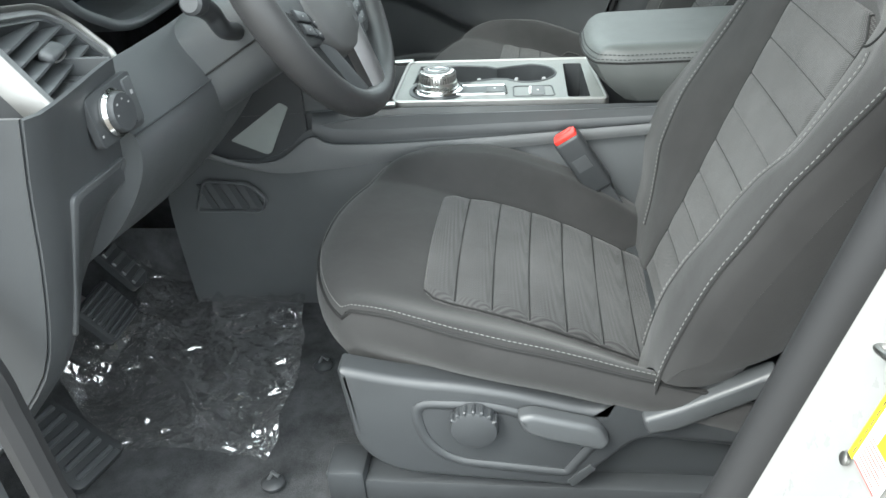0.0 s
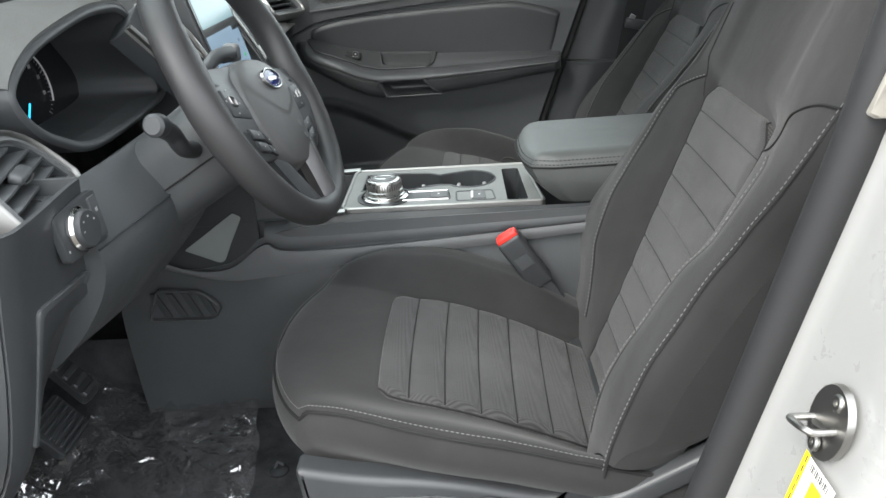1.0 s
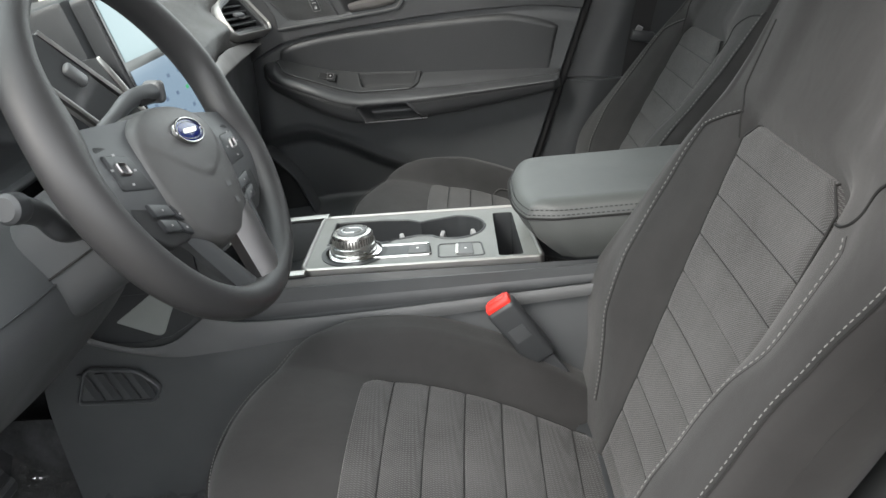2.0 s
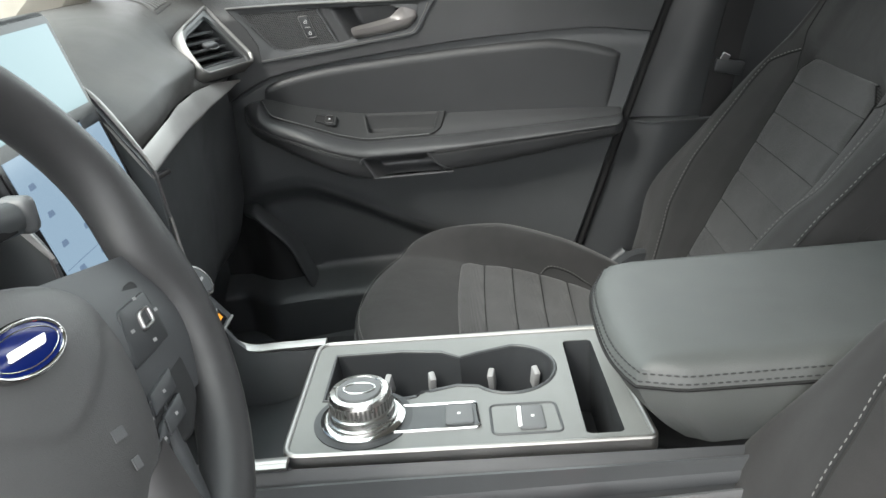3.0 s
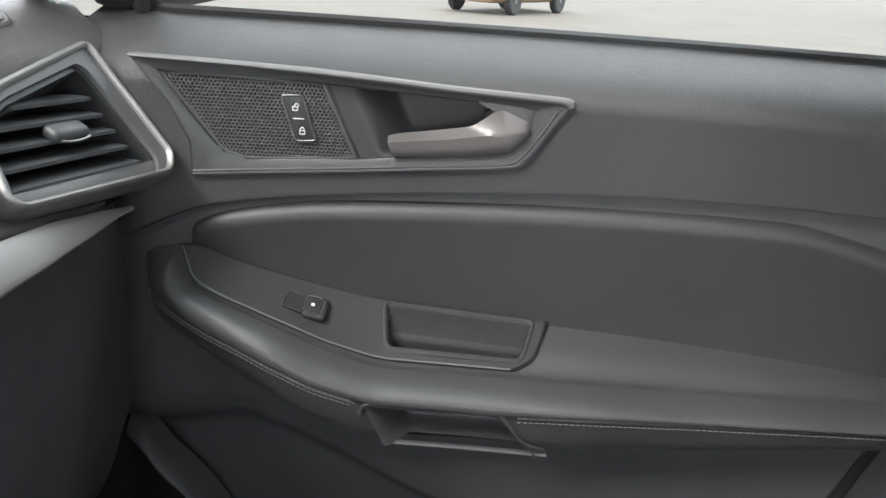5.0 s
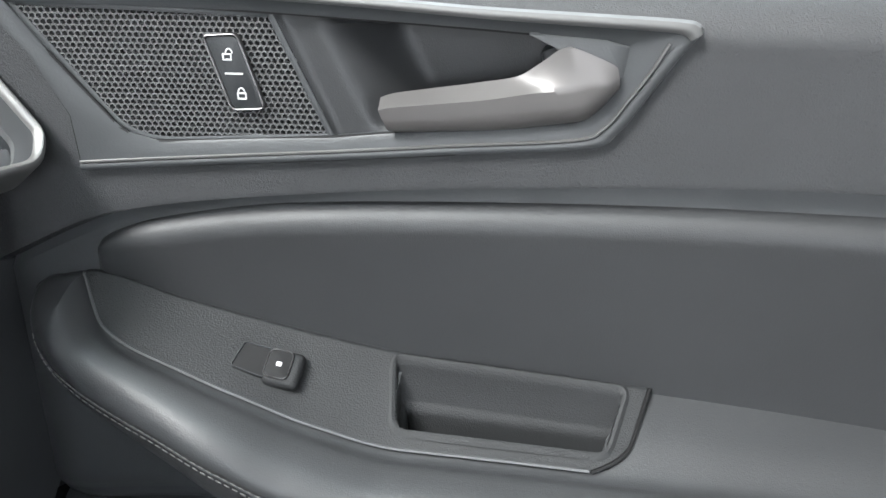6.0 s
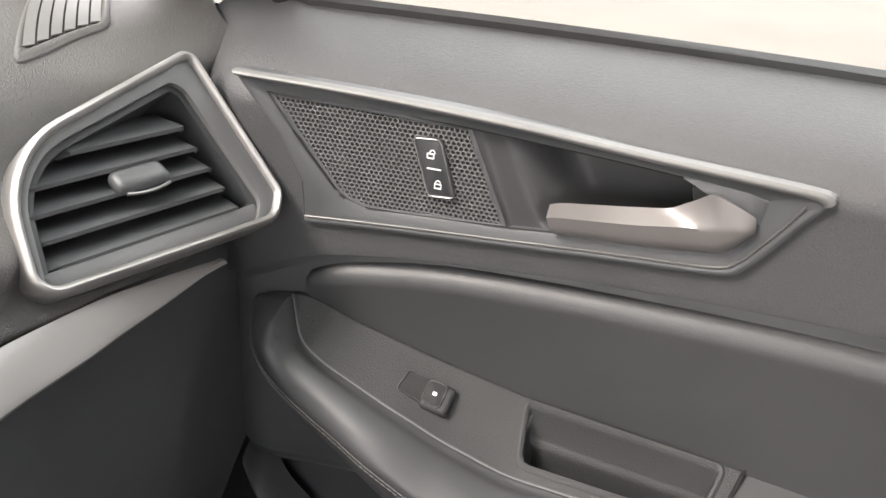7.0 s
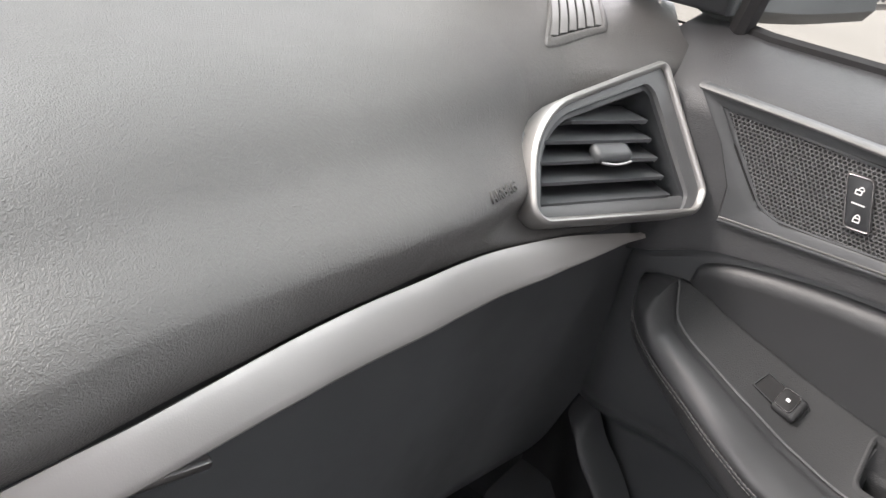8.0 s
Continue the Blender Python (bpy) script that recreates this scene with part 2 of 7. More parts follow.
NEEDLE = glow("needle_blue", (0.03, 0.42, 0.75), 0.7)
AMBER = glow("amber_light", (0.9, 0.35, 0.03), 0.3)
ASPHALT = asphalt("lot_asphalt")
LINE = plain("line_paint", (0.72, 0.70, 0.64), 0.8)
TYRE = plain("tyre_rubber", (0.018, 0.018, 0.018), 0.8)
CARDARK = paint("dark_car_paint", (0.03, 0.033, 0.04))
CARTAN = paint("tan_car_paint", (0.36, 0.24, 0.13))
MIRROR = metal("mirror_glass", (0.82, 0.84, 0.84), 0.02)
RAILSILVER.node_tree.nodes["Principled BSDF"].inputs["Metallic"].default_value = 0.75

# ---- building helpers ----
def part(name, bm, mat, parent=None, label="", angle=35):
    """Links a bmesh as one mesh object, under parent if given."""
    me = bpy.data.meshes.new(name)
    bmesh.ops.recalc_face_normals(bm, faces=bm.faces)
    for f in bm.faces:
        f.smooth = True
    bm.to_mesh(me)
    bm.free()
    me.materials.append(mat)
    me.set_sharp_from_angle(angle=radians(angle))
    ob = new(name, me)
    if parent:
        ob.parent = parent
    if label:
        tagged(ob, label)
    return ob


def thing(name, label, category, group="", kind=""):
    return tagged(new(name), label, category, group, kind)


def sstep(a, b, x):
    t = min(1.0, max(0.0, (x - a) / (b - a)))
    return t * t * (3 - 2 * t)


def lerp(a, b, t):
    return a + (b - a) * t


def interp(xs, ys, x):
    """Smooth monotone line through a table, held level beyond its ends."""
    n = len(xs)
    if x <= xs[0]:
        return ys[0]
    if x >= xs[-1]:
        return ys[-1]
    d = [(ys[i + 1] - ys[i]) / (xs[i + 1] - xs[i]) for i in range(n - 1)]
    i = 0
    while x > xs[i + 1]:
        i += 1

    def slope(k):
        if k == 0:
            return d[0]
        if k == n - 1:
            return d[-1]
        return 0.0 if d[k - 1] * d[k] <= 0 else 2 * d[k - 1] * d[k] / (d[k - 1] + d[k])
    h = xs[i + 1] - xs[i]
    t = (x - xs[i]) / h
    return (ys[i] * (1 + 2 * t) * (1 - t) ** 2 + slope(i) * h * t * (1 - t) ** 2 + ys[i + 1] * t * t * (3 - 2 * t) + slope(i + 1) * h * t * t * (t - 1))


def curve(pts, n, closed=False):
    """Catmull-Rom through pts, n samples a span."""
    P = [Vector(p) for p in pts]
    out, k = [], len(P)
    for i in range(k if closed else k - 1):
        if closed:
            a, b, c, d = P[i - 1], P[i], P[(i + 1) % k], P[(i + 2) % k]
        else:
            b, c = P[i], P[i + 1]
            a = P[i - 1] if i else b * 2 - c
            d = P[i + 2] if i + 2 < k else c * 2 - b
        for j in range(n):
            t = j / n
            out.append(0.5 * (2 * b + (c - a) * t + (2 * a - 5 * b + 4 * c - d) * t * t + (3 * b - a - 3 * c + d) * t ** 3))
    if not closed:
        out.append(P[-1])
    return out


def along(pts, t):
    """The point at 0..1 of a smooth line through a few 2D points."""
    c = curve([(p[0], p[1], 0) for p in pts], 6)
    q = min(0.999999, max(0.0, t)) * (len(c) - 1)
    i = int(q)
    return c[i].lerp(c[i + 1], q - i)


def rpoly(pts, r, seg=5):
    """Polygon with rounded corners; r one radius or one for each corner."""
    P = [Vector(p) for p in pts]
    k = len(P)
    rs = [r] * k if isinstance(r, (int, float)) else r
    out = []
    for i in range(k):
        a, b, c = P[i - 1], P[i], P[(i + 1) % k]
        u, v = (a - b), (c - b)
        lu, lv = u.length, v.length
        d = min(rs[i], lu * 0.49, lv * 0.49)
        p, q = b + u / lu * d, b + v / lv * d
        for j in range(seg + 1):
            t = j / seg
            out.append(p * (1 - t) ** 2 + b * 2 * t * (1 - t) + q * t * t)
    return out


def sheet(f, nu, nv, thick=0.0, cu=False, cv=False):
    """A surface from f(u, v); with thick, walls hang from its rim."""
    bm = bmesh.new()
    rows = []
    for i in range(nu + (0 if cu else 1)):
        rows.append([bm.verts.new(f(i / nu, j / nv)) for j in range(nv + (0 if cv else 1))])
    R, C = len(rows), len(rows[0])
    for i in range(R if cu else R - 1):
        for j in range(C if cv else C - 1):
            a, b = rows[i], rows[(i + 1) % R]
            try:
                bm.faces.new((a[j], a[(j + 1) % C], b[(j + 1) % C], b[j]))
            except ValueError:
                pass
    if thick:
        bmesh.ops.recalc_face_normals(bm, faces=bm.faces)
        bmesh.ops.solidify(bm, geom=bm.faces[:], thickness=thick)
    return bm


def slab(outline, place, depth, bev=0.002, seg=2):
    """A plate: the outline (2D) in a plane, extruded by depth below it. place(u, v, w) gives the world place."""
    bm = bmesh.new()
    pts = [Vector((p[0], p[1])) for p in outline]
    cen = sum(pts, Vector((0, 0))) / len(pts)

    def ring(inset, w):
        res = []
        k = len(pts)
        for i, p in enumerate(pts):
            t = (pts[(i + 1) % k] - pts[i - 1])
            nrm = Vector((t.y, -t.x))
            if nrm.length > 1e-9:
                nrm.normalize()
            if nrm.dot(p - cen) < 0:
                nrm = -nrm
            q = p - nrm * inset
            res.append(bm.verts.new(place(q.x, q.y, w)))
        return res
    rings = [ring(0, -depth)]
    for s in range(seg + 1):
        a = math.pi / 2 * s / seg
        rings.append(ring(bev * (1 - math.cos(a)), -bev + bev * math.sin(a)))
    for a, b in zip(rings, rings[1:]):
        for i in range(len(a)):
            bm.faces.new((a[i], a[(i + 1) % len(a)], b[(i + 1) % len(a)], b[i]))
    bm.faces.new(rings[-1])
    bm.faces.new(rings[0])
    bmesh.ops.triangulate(bm, faces=[f for f in bm.faces if len(f.verts) > 4], quad_method='BEAUTY', ngon_method='BEAUTY')
    return bm


def hoop(outer, inner, place, high, deep_out, deep_in, steps=3, lean=0.5):
    """A closed frame between two outlines with the same number of points: rounded crest, walls going back."""
    bm = bmesh.new()
    k = len(outer)
    prof = [(0.0, -deep_out), (0.0, high * 0.35)]
    for s in range(1, steps * 2):
        t = s / (steps * 2)
        prof.append((t, high * (0.35 + 0.65 * math.sin(math.pi * (t ** (0.7 if lean < 0.5 else 1.0))))))
    prof += [(1.0, high * 0.35), (1.0, -deep_in)]
    rows = []
    for t, w in prof:
        rows.append([bm.verts.new(place(lerp(o[0], i[0], t), lerp(o[1], i[1], t), w)) for o, i in zip(outer, inner)])
    for a, b in zip(rows, rows[1:]):
        for i in range(k):
            bm.faces.new((a[i], a[(i + 1) % k], b[(i + 1) % k], b[i]))
    return bm


def inset(outline, d):
    pts = [Vector((p[0], p[1])) for p in outline]
    cen = sum(pts, Vector((0, 0))) / len(pts)
    res, k = [], len(pts)
    for i, p in enumerate(pts):
        t = pts[(i + 1) % k] - pts[i - 1]
        nrm = Vector((t.y, -t.x)).normalized()
        if nrm.dot(p - cen) < 0:
            nrm = -nrm
        res.append(p - nrm * d)
    return res


def tube(pts, r, n=8, closed=False, flat=1.0):
    """A round rod along pts; r a radius or a function of 0..1."""
    bm = bmesh.new()
    P = [Vector(p) for p in pts]
    k = len(P)
    rows = []
    up = Vector((0, 0, 1))
    ref = None
    for i in range(k):
        if closed:
            t = (P[(i + 1) % k] - P[i - 1]).normalized()
        else:
            t = (P[min(i + 1, k - 1)] - P[max(i - 1, 0)]).normalized()
        if ref is None:
            ref = up if abs(t.dot(up)) < 0.9 else Vector((1, 0, 0))
        a = (ref - t * ref.dot(t)).normalized()
        ref = a
        b = t.cross(a)
        rr = r(i / max(1, k - 1)) if callable(r) else r
        rows.append([bm.verts.new(P[i] + (a * math.cos(x) * flat + b * math.sin(x)) * rr) for x in [2 * math.pi * j / n for j in range(n)]])
    for i in range(k if closed else k - 1):
        a, b = rows[i], rows[(i + 1) % k]
        for j in range(n):
            bm.faces.new((a[j], a[(j + 1) % n], b[(j + 1) % n], b[j]))
    if not closed:
        bm.faces.new(rows[0])
        bm.faces.new(rows[-1])
    return bm


def lathe(prof, m, n=32):
    """Turned form: prof of (radius, height) round the z axis of the matrix m."""
    bm = bmesh.new()
    rows = []
    for r, h in prof:
        rows.append([bm.verts.new(m @ Vector((r * math.cos(2 * math.pi * j / n), r * math.sin(2 * math.pi * j / n), h))) for j in range(n)])
    for a, b in zip(rows, rows[1:]):
        for j in range(n):
            bm.faces.new((a[j], a[(j + 1) % n], b[(j + 1) % n], b[j]))
    bm.faces.new(rows[0])
    bm.faces.new(rows[-1])
    return bm


def block(size, m, bev=0.003, seg=2):
    """A box with rounded edges at the pose m."""
    bm = bmesh.new()
    bmesh.ops.create_cube(bm, size=1)
    bmesh.ops.scale(bm, vec=size, verts=bm.verts)
    if bev:
        bmesh.ops.bevel(bm, geom=bm.edges[:], offset=min(bev, min(size) * 0.49), segments=seg, profile=0.5, affect='EDGES')
    bmesh.ops.transform(bm, matrix=m, verts=bm.verts)
    return bm


def join(*bms):
    res = bms[0]
    for b in bms[1:]:
        me = bpy.data.meshes.new("tmp")
        b.to_mesh(me)
        b.free()
        res.from_mesh(me)
        bpy.data.meshes.remove(me)
    return res


def axes(origin, ex, ey):
    """Pose with the given x and y directions."""
    x = Vector(ex).normalized()
    z = x.cross(Vector(ey)).normalized()
    y = z.cross(x)
    m = Matrix((x, y, z)).transposed().to_4x4()
    m.translation = Vector(origin)
    return m


def on(m):
    """place() for slab and hoop, in the plane of the pose m."""
    return lambda u, v, w: m @ Vector((u, v, w))


def stitches(pts, length, gap, r, lift=None):
    """A row of short threads along pts."""
    P = [Vector(p) for p in pts]
    bms, run = [], 0.0
    step = length + gap
    d = [0.0]
    for a, b in zip(P, P[1:]):
        d.append(d[-1] + (b - a).length)

    def at(s):
        i = max(0, min(len(P) - 2, int(np.searchsorted(d, s)) - 1))
        t = (s - d[i]) / max(1e-9, d[i + 1] - d[i])
        return P[i].lerp(P[i + 1], t)
    verts, faces = [], []
    while run + length < d[-1]:
        a, b = at(run), at(run + length)
        t = (b - a).normalized()
        u = t.orthogonal().normalized()
        v = t.cross(u)
        o = len(verts)
        for c, rr in ((a, r * 0.6), ((a + b) / 2, r), (b, r * 0.6)):
            for k in range(5):
                an = 2 * math.pi * k / 5
                verts.append(c + (u * math.cos(an) + v * math.sin(an)) * rr)
        for q in (0, 5):
            for k in range(5):
                faces.append((o + q + k, o + q + (k + 1) % 5, o + q + 5 + (k + 1) % 5, o + q + 5 + k))
        faces.append(tuple(o + k for k in range(5)))
        faces.append(tuple(o + 10 + k for k in range(5)))
        run += step
    bm = bmesh.new()
    vs = [bm.verts.new(v) for v in verts]
    for f in faces:
        bm.faces.new([vs[i] for i in f])
    return bm


def words(name, text, size, m, mat, parent, extrude=0.0004, label=""):
    cu = bpy.data.curves.new(name, 'FONT')
    cu.body, cu.size, cu.extrude = text, size, extrude
    cu.align_x, cu.align_y = 'CENTER', 'CENTER'
    tmp = bpy.data.objects.new(name, cu)
    scene.collection.objects.link(tmp)
    me = bpy.data.meshes.new_from_object(tmp.evaluated_get(bpy.context.evaluated_depsgraph_get()))
    bpy.data.objects.remove(tmp)
    bpy.data.curves.remove(cu)
    me.transform(m)
    me.materials.clear()
    me.materials.append(mat)
    ob = new(name, me)
    ob.parent = parent
    if label:
        tagged(ob, label)
    return ob

# ---- setting: the lot and the car's shell (x to the rear, y to the passenger's side, z up) ----
bm = bmesh.new()
bmesh.ops.create_grid(bm, x_segments=8, y_segments=8, size=600)
ground = tagged(part("ground", bm, ASPHALT), "sun-bleached grey-tan asphalt of a car lot", "ground", kind="structure")
for x0, y0 in ((6.9, 14.3), (12.4, 26.6), (14.6, 32.2), (-6.5, 30.0), (-12.0, 32.0)):
    tagged(part("parking_line", block((0.12, 6.4, 0.006), pose(x0, y0, 0.003, rz=-22), 0), LINE),
           "worn white painted parking line on the asphalt", "road marking", "parking lines", "structure")

# floor pan with carpet
FLOOR = 0.47


def floor_f(u, v):
    x = lerp(-0.72, 2.0, u)
    y = lerp(-0.74, 0.74, v)
    z = FLOOR + 0.20 * sstep(-0.40, -0.72, x)
    z += 0.012 * math.sin(9 * x) * math.cos(11 * y) * 0.35
    z += 0.055 * sstep(0.60, 0.70, abs(y))
    return (x, y, z)


floor = tagged(part("floor", sheet(floor_f, 90, 60, 0.01), CARPET), "black loop carpet on the car floor", "carpet", kind="structure")
# firewall
tagged(part("wall_front", sheet(lambda u, v: (-0.72 - 0.10 * u, lerp(-0.74, 0.74, v), lerp(0.66, 1.10, u)), 6, 6, 0.02), CARPET),
       "dark carpeted firewall under the dashboard", "wall", kind="structure")
# rear closing wall, roof, rear floor side walls
tagged(part("wall_rear", sheet(lambda u, v: (1.25 + 0.25 * u, lerp(-0.74, 0.74, v), lerp(0.45, 1.15, u)), 6, 6, 0.03), BOLSTER),
       "dark rear seat back across the cabin", "wall", kind="structure")


def roof_f(u, v):
    x = lerp(0.12, 2.3, u)
    y = lerp(-0.62, 0.62, v)
    return (x, y, 1.60 + 0.05 * (1 - (y / 0.62) ** 2) - 0.03 * sstep(0.4, 0, u) - 0.1 * sstep(0.7, 1, u))


tagged(part("ceiling", sheet(roof_f, 20, 16, 0.04), HEADLINER), "light beige cloth headliner under the roof", "ceiling", kind="structure")


def pillar(side, name):
    """Windscreen pillar with its trim."""
    pts = curve([(-0.62, 0.76 * side, 1.12), (-0.28, 0.70 * side, 1.37), (0.10, 0.62 * side, 1.58), (0.5, 0.60 * side, 1.62)], 6)
    return tagged(part(name, tube(pts, lambda t: 0.085 - 0.045 * min(1, 2 * t), 10), BEIGE), "light beige trimmed windscreen pillar", "pillar", kind="structure")


pillar(1, "pillar_1")
pillar(-1, "pillar_2")
for s, nm in ((1, "roof_rail_1"), (-1, "roof_rail_2")):
    tagged(part(nm, tube([(0.1, 0.61 * s, 1.59), (0.7, 0.62 * s, 1.62), (2.2, 0.60 * s, 1.56)], 0.045, 8), BEIGE),
           "light beige roof side rail trim", "trim", kind="structure")
# windscreen
ws = thing("windscreen", "clear laminated windscreen with a dark lower edge", "windscreen")
wp = part("pane", sheet(lambda u, v: (lerp(-0.98, 0.12, u), lerp(-0.74, 0.74, v) * lerp(1, 0.84, u), lerp(1.10, 1.59, u) - 0.05 * (2 * v - 1) ** 2), 10, 10, 0.004), WINDSCREEN, ws)
wp.visible_shadow = False
# bonnet in front of the windscreen
tagged(part("bonnet", sheet(lambda u, v: (lerp(-1.9, -0.99, u), lerp(-0.8, 0.8, v), lerp(0.92, 1.07, u ** 0.6) + 0.03 * (1 - (2 * v - 1) ** 2)), 10, 10, 0.02), WHITE),
       "white painted bonnet of the car", "car bonnet", kind="structure")


# ---- driver's side door opening: white rear pillar, seals, sill ----
def px(z):
    return 0.440 + 0.26 * (z - 0.86)


def bpillar_f(u, v):
    z = lerp(0.30, 1.62, v)
    x0 = px(z) + (0.10 * sstep(0.75, 0.40, z) * -2.2)
    a = [(-0.014, -0.788), (-0.006, -0.800), (0.000, -0.815), (0.004, -0.850), (0.006, -0.880), (0.010, -0.905), (0.024, -0.925), (0.06, -0.940), (0.5, -0.950)]
    t = u * (len(a) - 1)
    i = min(len(a) - 2, int(t))
    dx, y = lerp(a[i][0], a[i + 1][0], t - i), lerp(a[i][1], a[i + 1][1], t - i)
    return (x0 + dx, y + 0.10 * sstep(1.1, 1.62, z), z)


tagged(part("body_side_1", sheet(bpillar_f, 28, 40, 0.003), WHITE), "white painted rear door pillar of the car body", "car body", kind="structure")


def seal_f(u, v):
    z = lerp(0.30, 1.60, v)
    x0 = px(z) + (0.10 * sstep(0.75, 0.40, z) * -2.2)
    a = 2 * math.pi * u
    return (x0 - 0.013 + 0.015 * math.cos(a), -0.790 + 0.10 * sstep(1.1, 1.62, z) + 0.016 * math.sin(a), z)


tagged(part("door_seal_1", sheet(seal_f, 12, 40, 0, True), RUBBER), "black rubber weatherstrip round the door opening", "seal", kind="structure")


def trim_b(u, v):
    z = lerp(0.42, 1.135, v)
    x0 = px(z) + 0.012 + (0.10 * sstep(0.75, 0.40, z) * -2.2)
    t = u
    return (x0 + 0.30 * t, -0.765 + 0.035 * sstep(0.0, 0.25, t) + 0.03 * t, z)


tagged(part("pillar_trim_1", sheet(trim_b, 10, 20, 0.004), BLACK), "dark grey plastic lower pillar trim", "trim", kind="structure")
tagged(part("pillar_trim_2", slab(rpoly([(0.491, 1.140), (0.510, 1.140), (0.590, 1.40), (0.650, 1.60), (0.622, 1.60), (0.558, 1.36), (0.512, 1.196)], [0.004, 0.006, 0.02, 0.01, 0.01, 0.02, 0.02], 4), lambda u, v, w: Vector((u, -0.812 + 0.10 * sstep(1.15, 1.62, v) - w, v)), 0.03, 0.003, 2), DIMBEIGE),
       "light beige upper pillar trim", "trim", kind="structure")
# sill and its scuff plate
tagged(part("sill_1", block((1.5, 0.13, 0.16), pose(-0.10, -0.80, 0.42), 0.02), WHITE), "white painted door sill", "sill", kind="structure")
tagged(part("scuff_plate", block((1.2, 0.10, 0.03), pose(-0.15, -0.742, 0.507), 0.01), HARD), "dark plastic scuff plate along the sill", "trim", kind="structure")
tagged(part("door_seal_2", tube(curve([(-0.34, -0.775, 1.12), (-0.250, -0.785, 0.98), (-0.200, -0.79, 0.88), (-0.192, -0.79, 0.82), (-0.188, -0.79, 0.756), (-0.184, -0.79, 0.715), (-0.165, -0.79, 0.65), (-0.115, -0.79, 0.575), (0.0, -0.79, 0.528), (0.30, -0.79, 0.52)], 8), 0.016, 10), RUBBER),
       "black rubber weatherstrip along the sill", "seal", kind="structure")
# driver's side kick panel / front hinge pillar
tagged(part("body_side_2", sheet(lambda u, v: (lerp(-0.9, -0.42, u) + 0.10 * sstep(0.5, 0.9, v) * -1, -0.80 + 0.03 * u, lerp(0.35, 1.14, v)), 8, 10, 0.03), WHITE),
       "white painted front door pillar", "car body", kind="structure")
tagged(part("kick_panel", sheet(lambda u, v: (lerp(-0.72, -0.30, u), -0.735 + 0.04 * (1 - u), lerp(0.47, 0.98, v)), 8, 10, 0.01), HARD),
       "dark plastic kick panel beside the pedals", "trim", kind="structure")

# latch striker
st = thing("door_striker", "zinc-plated steel door striker bolted to the white pillar", "striker")
SC = Vector((0.4690, -0.870, 0.9615))
SA, SB = Vector((0.003, -0.0190, 0.0125)), Vector((-0.004, -0.0095, -0.0225))


def jamb(a, b, w):
    """A place on the pillar's front face round the striker; w stands off it."""
    return SC + SA * a + SB * b + Vector((-w, 0, 0))


ring = [(math.cos(2 * math.pi * k / 32), math.sin(2 * math.pi * k / 32)) for k in range(32)]
part("base_plate", slab(ring, lambda a, b, w: jamb(a, b, w + 0.005), 0.005, 0.0012), STEEL, st)
at = lambda y, z, w: SC + Vector((0.26 * z - w, y, z))
ft, fb = (0.015, -0.0060), (-0.010, 0.000)
loop = curve([at(*ft, 0.002), at(*ft, 0.017), at(0.013, -0.005, 0.021), at(0.002, -0.001, 0.023), at(-0.008, 0.001, 0.021), at(*fb, 0.016), at(*fb, 0.002)], 6)
part("loop", tube(loop, 0.0026, 10), STEEL, st, "bright steel latch loop")
part("web", sheet(lambda u, v: at(lerp(0.015, -0.010, u), lerp(-0.006, 0.000, u), 0.005 + 0.006 * v * math.sin(math.pi * u)), 10, 4, 0.003), STEEL, st)
for y, z in ((-0.0035, 0.0165), (0.002, -0.0165)):
    hm = axes(at(y, z, 0.005), (0, -1, 0), (0.26, 0, 1))
    part("screw", lathe([(0.0062, 0), (0.0062, 0.0016), (0.0046, 0.0028), (0.0024, 0.0028), (0.0022, 0.001), (0.0004, 0.001)], hm, 18), STEEL, st)
# information label on the pillar
lb = thing("tyre_label", "white and yellow paper label with small print and a barcode", "label")
lm = axes((0.4528, -0.874, 0.9045), (0.03, -1, 0), (0.25, 0, 1)) @ Matrix.Scale(0.58, 4)
part("paper", slab(rpoly([(-0.022, -0.048), (0.046, -0.048), (0.046, 0.048), (-0.022, 0.048)], 0.002), on(lm), 0.0008, 0.0002, 1), LABELWHITE, lb)
part("band", slab([(-0.0245, -0.05), (-0.0135, -0.05), (-0.0135, 0.050), (-0.0245, 0.050)], on(lm @ pose(0, 0, 0.0006)), 0.0004, 0.0001, 1), YELLOW, lb, "yellow heading strip")
part("box", slab([(0.006, -0.010), (0.030, -0.010), (0.030, 0.030), (0.006, 0.030)], on(lm @ pose(0, 0, 0.0006)), 0.0004, 0.0001, 1), YELLOW, lb, "yellow box")
rows = []
for k in range(9):
    rows.append(slab([(-0.009, -0.048 + 0.0047 * k), (0.040 - 0.006 * (k % 3), -0.048 + 0.0047 * k), (0.040 - 0.006 * (k % 3), -0.0464 + 0.0047 * k), (-0.009, -0.0464 + 0.0047 * k)], on(lm @ pose(0, 0, 0.0006)), 0.0003, 0.0001, 1))
part("small_print", join(*rows), REDINK, lb)
rows = []
for k in range(14):
    w = 0.0008 + 0.0006 * ((k * 7) % 3)
    rows.append(slab([(-0.008 + 0.0032 * k, 0.036), (-0.008 + 0.0032 * k + w, 0.036), (-0.008 + 0.0032 * k + w, 0.045), (-0.008 + 0.0032 * k, 0.045)], on(lm @ pose(0, 0, 0.0006)), 0.0003, 0.0001, 1))
part("barcode", join(*rows), INK, lb)
rows = []
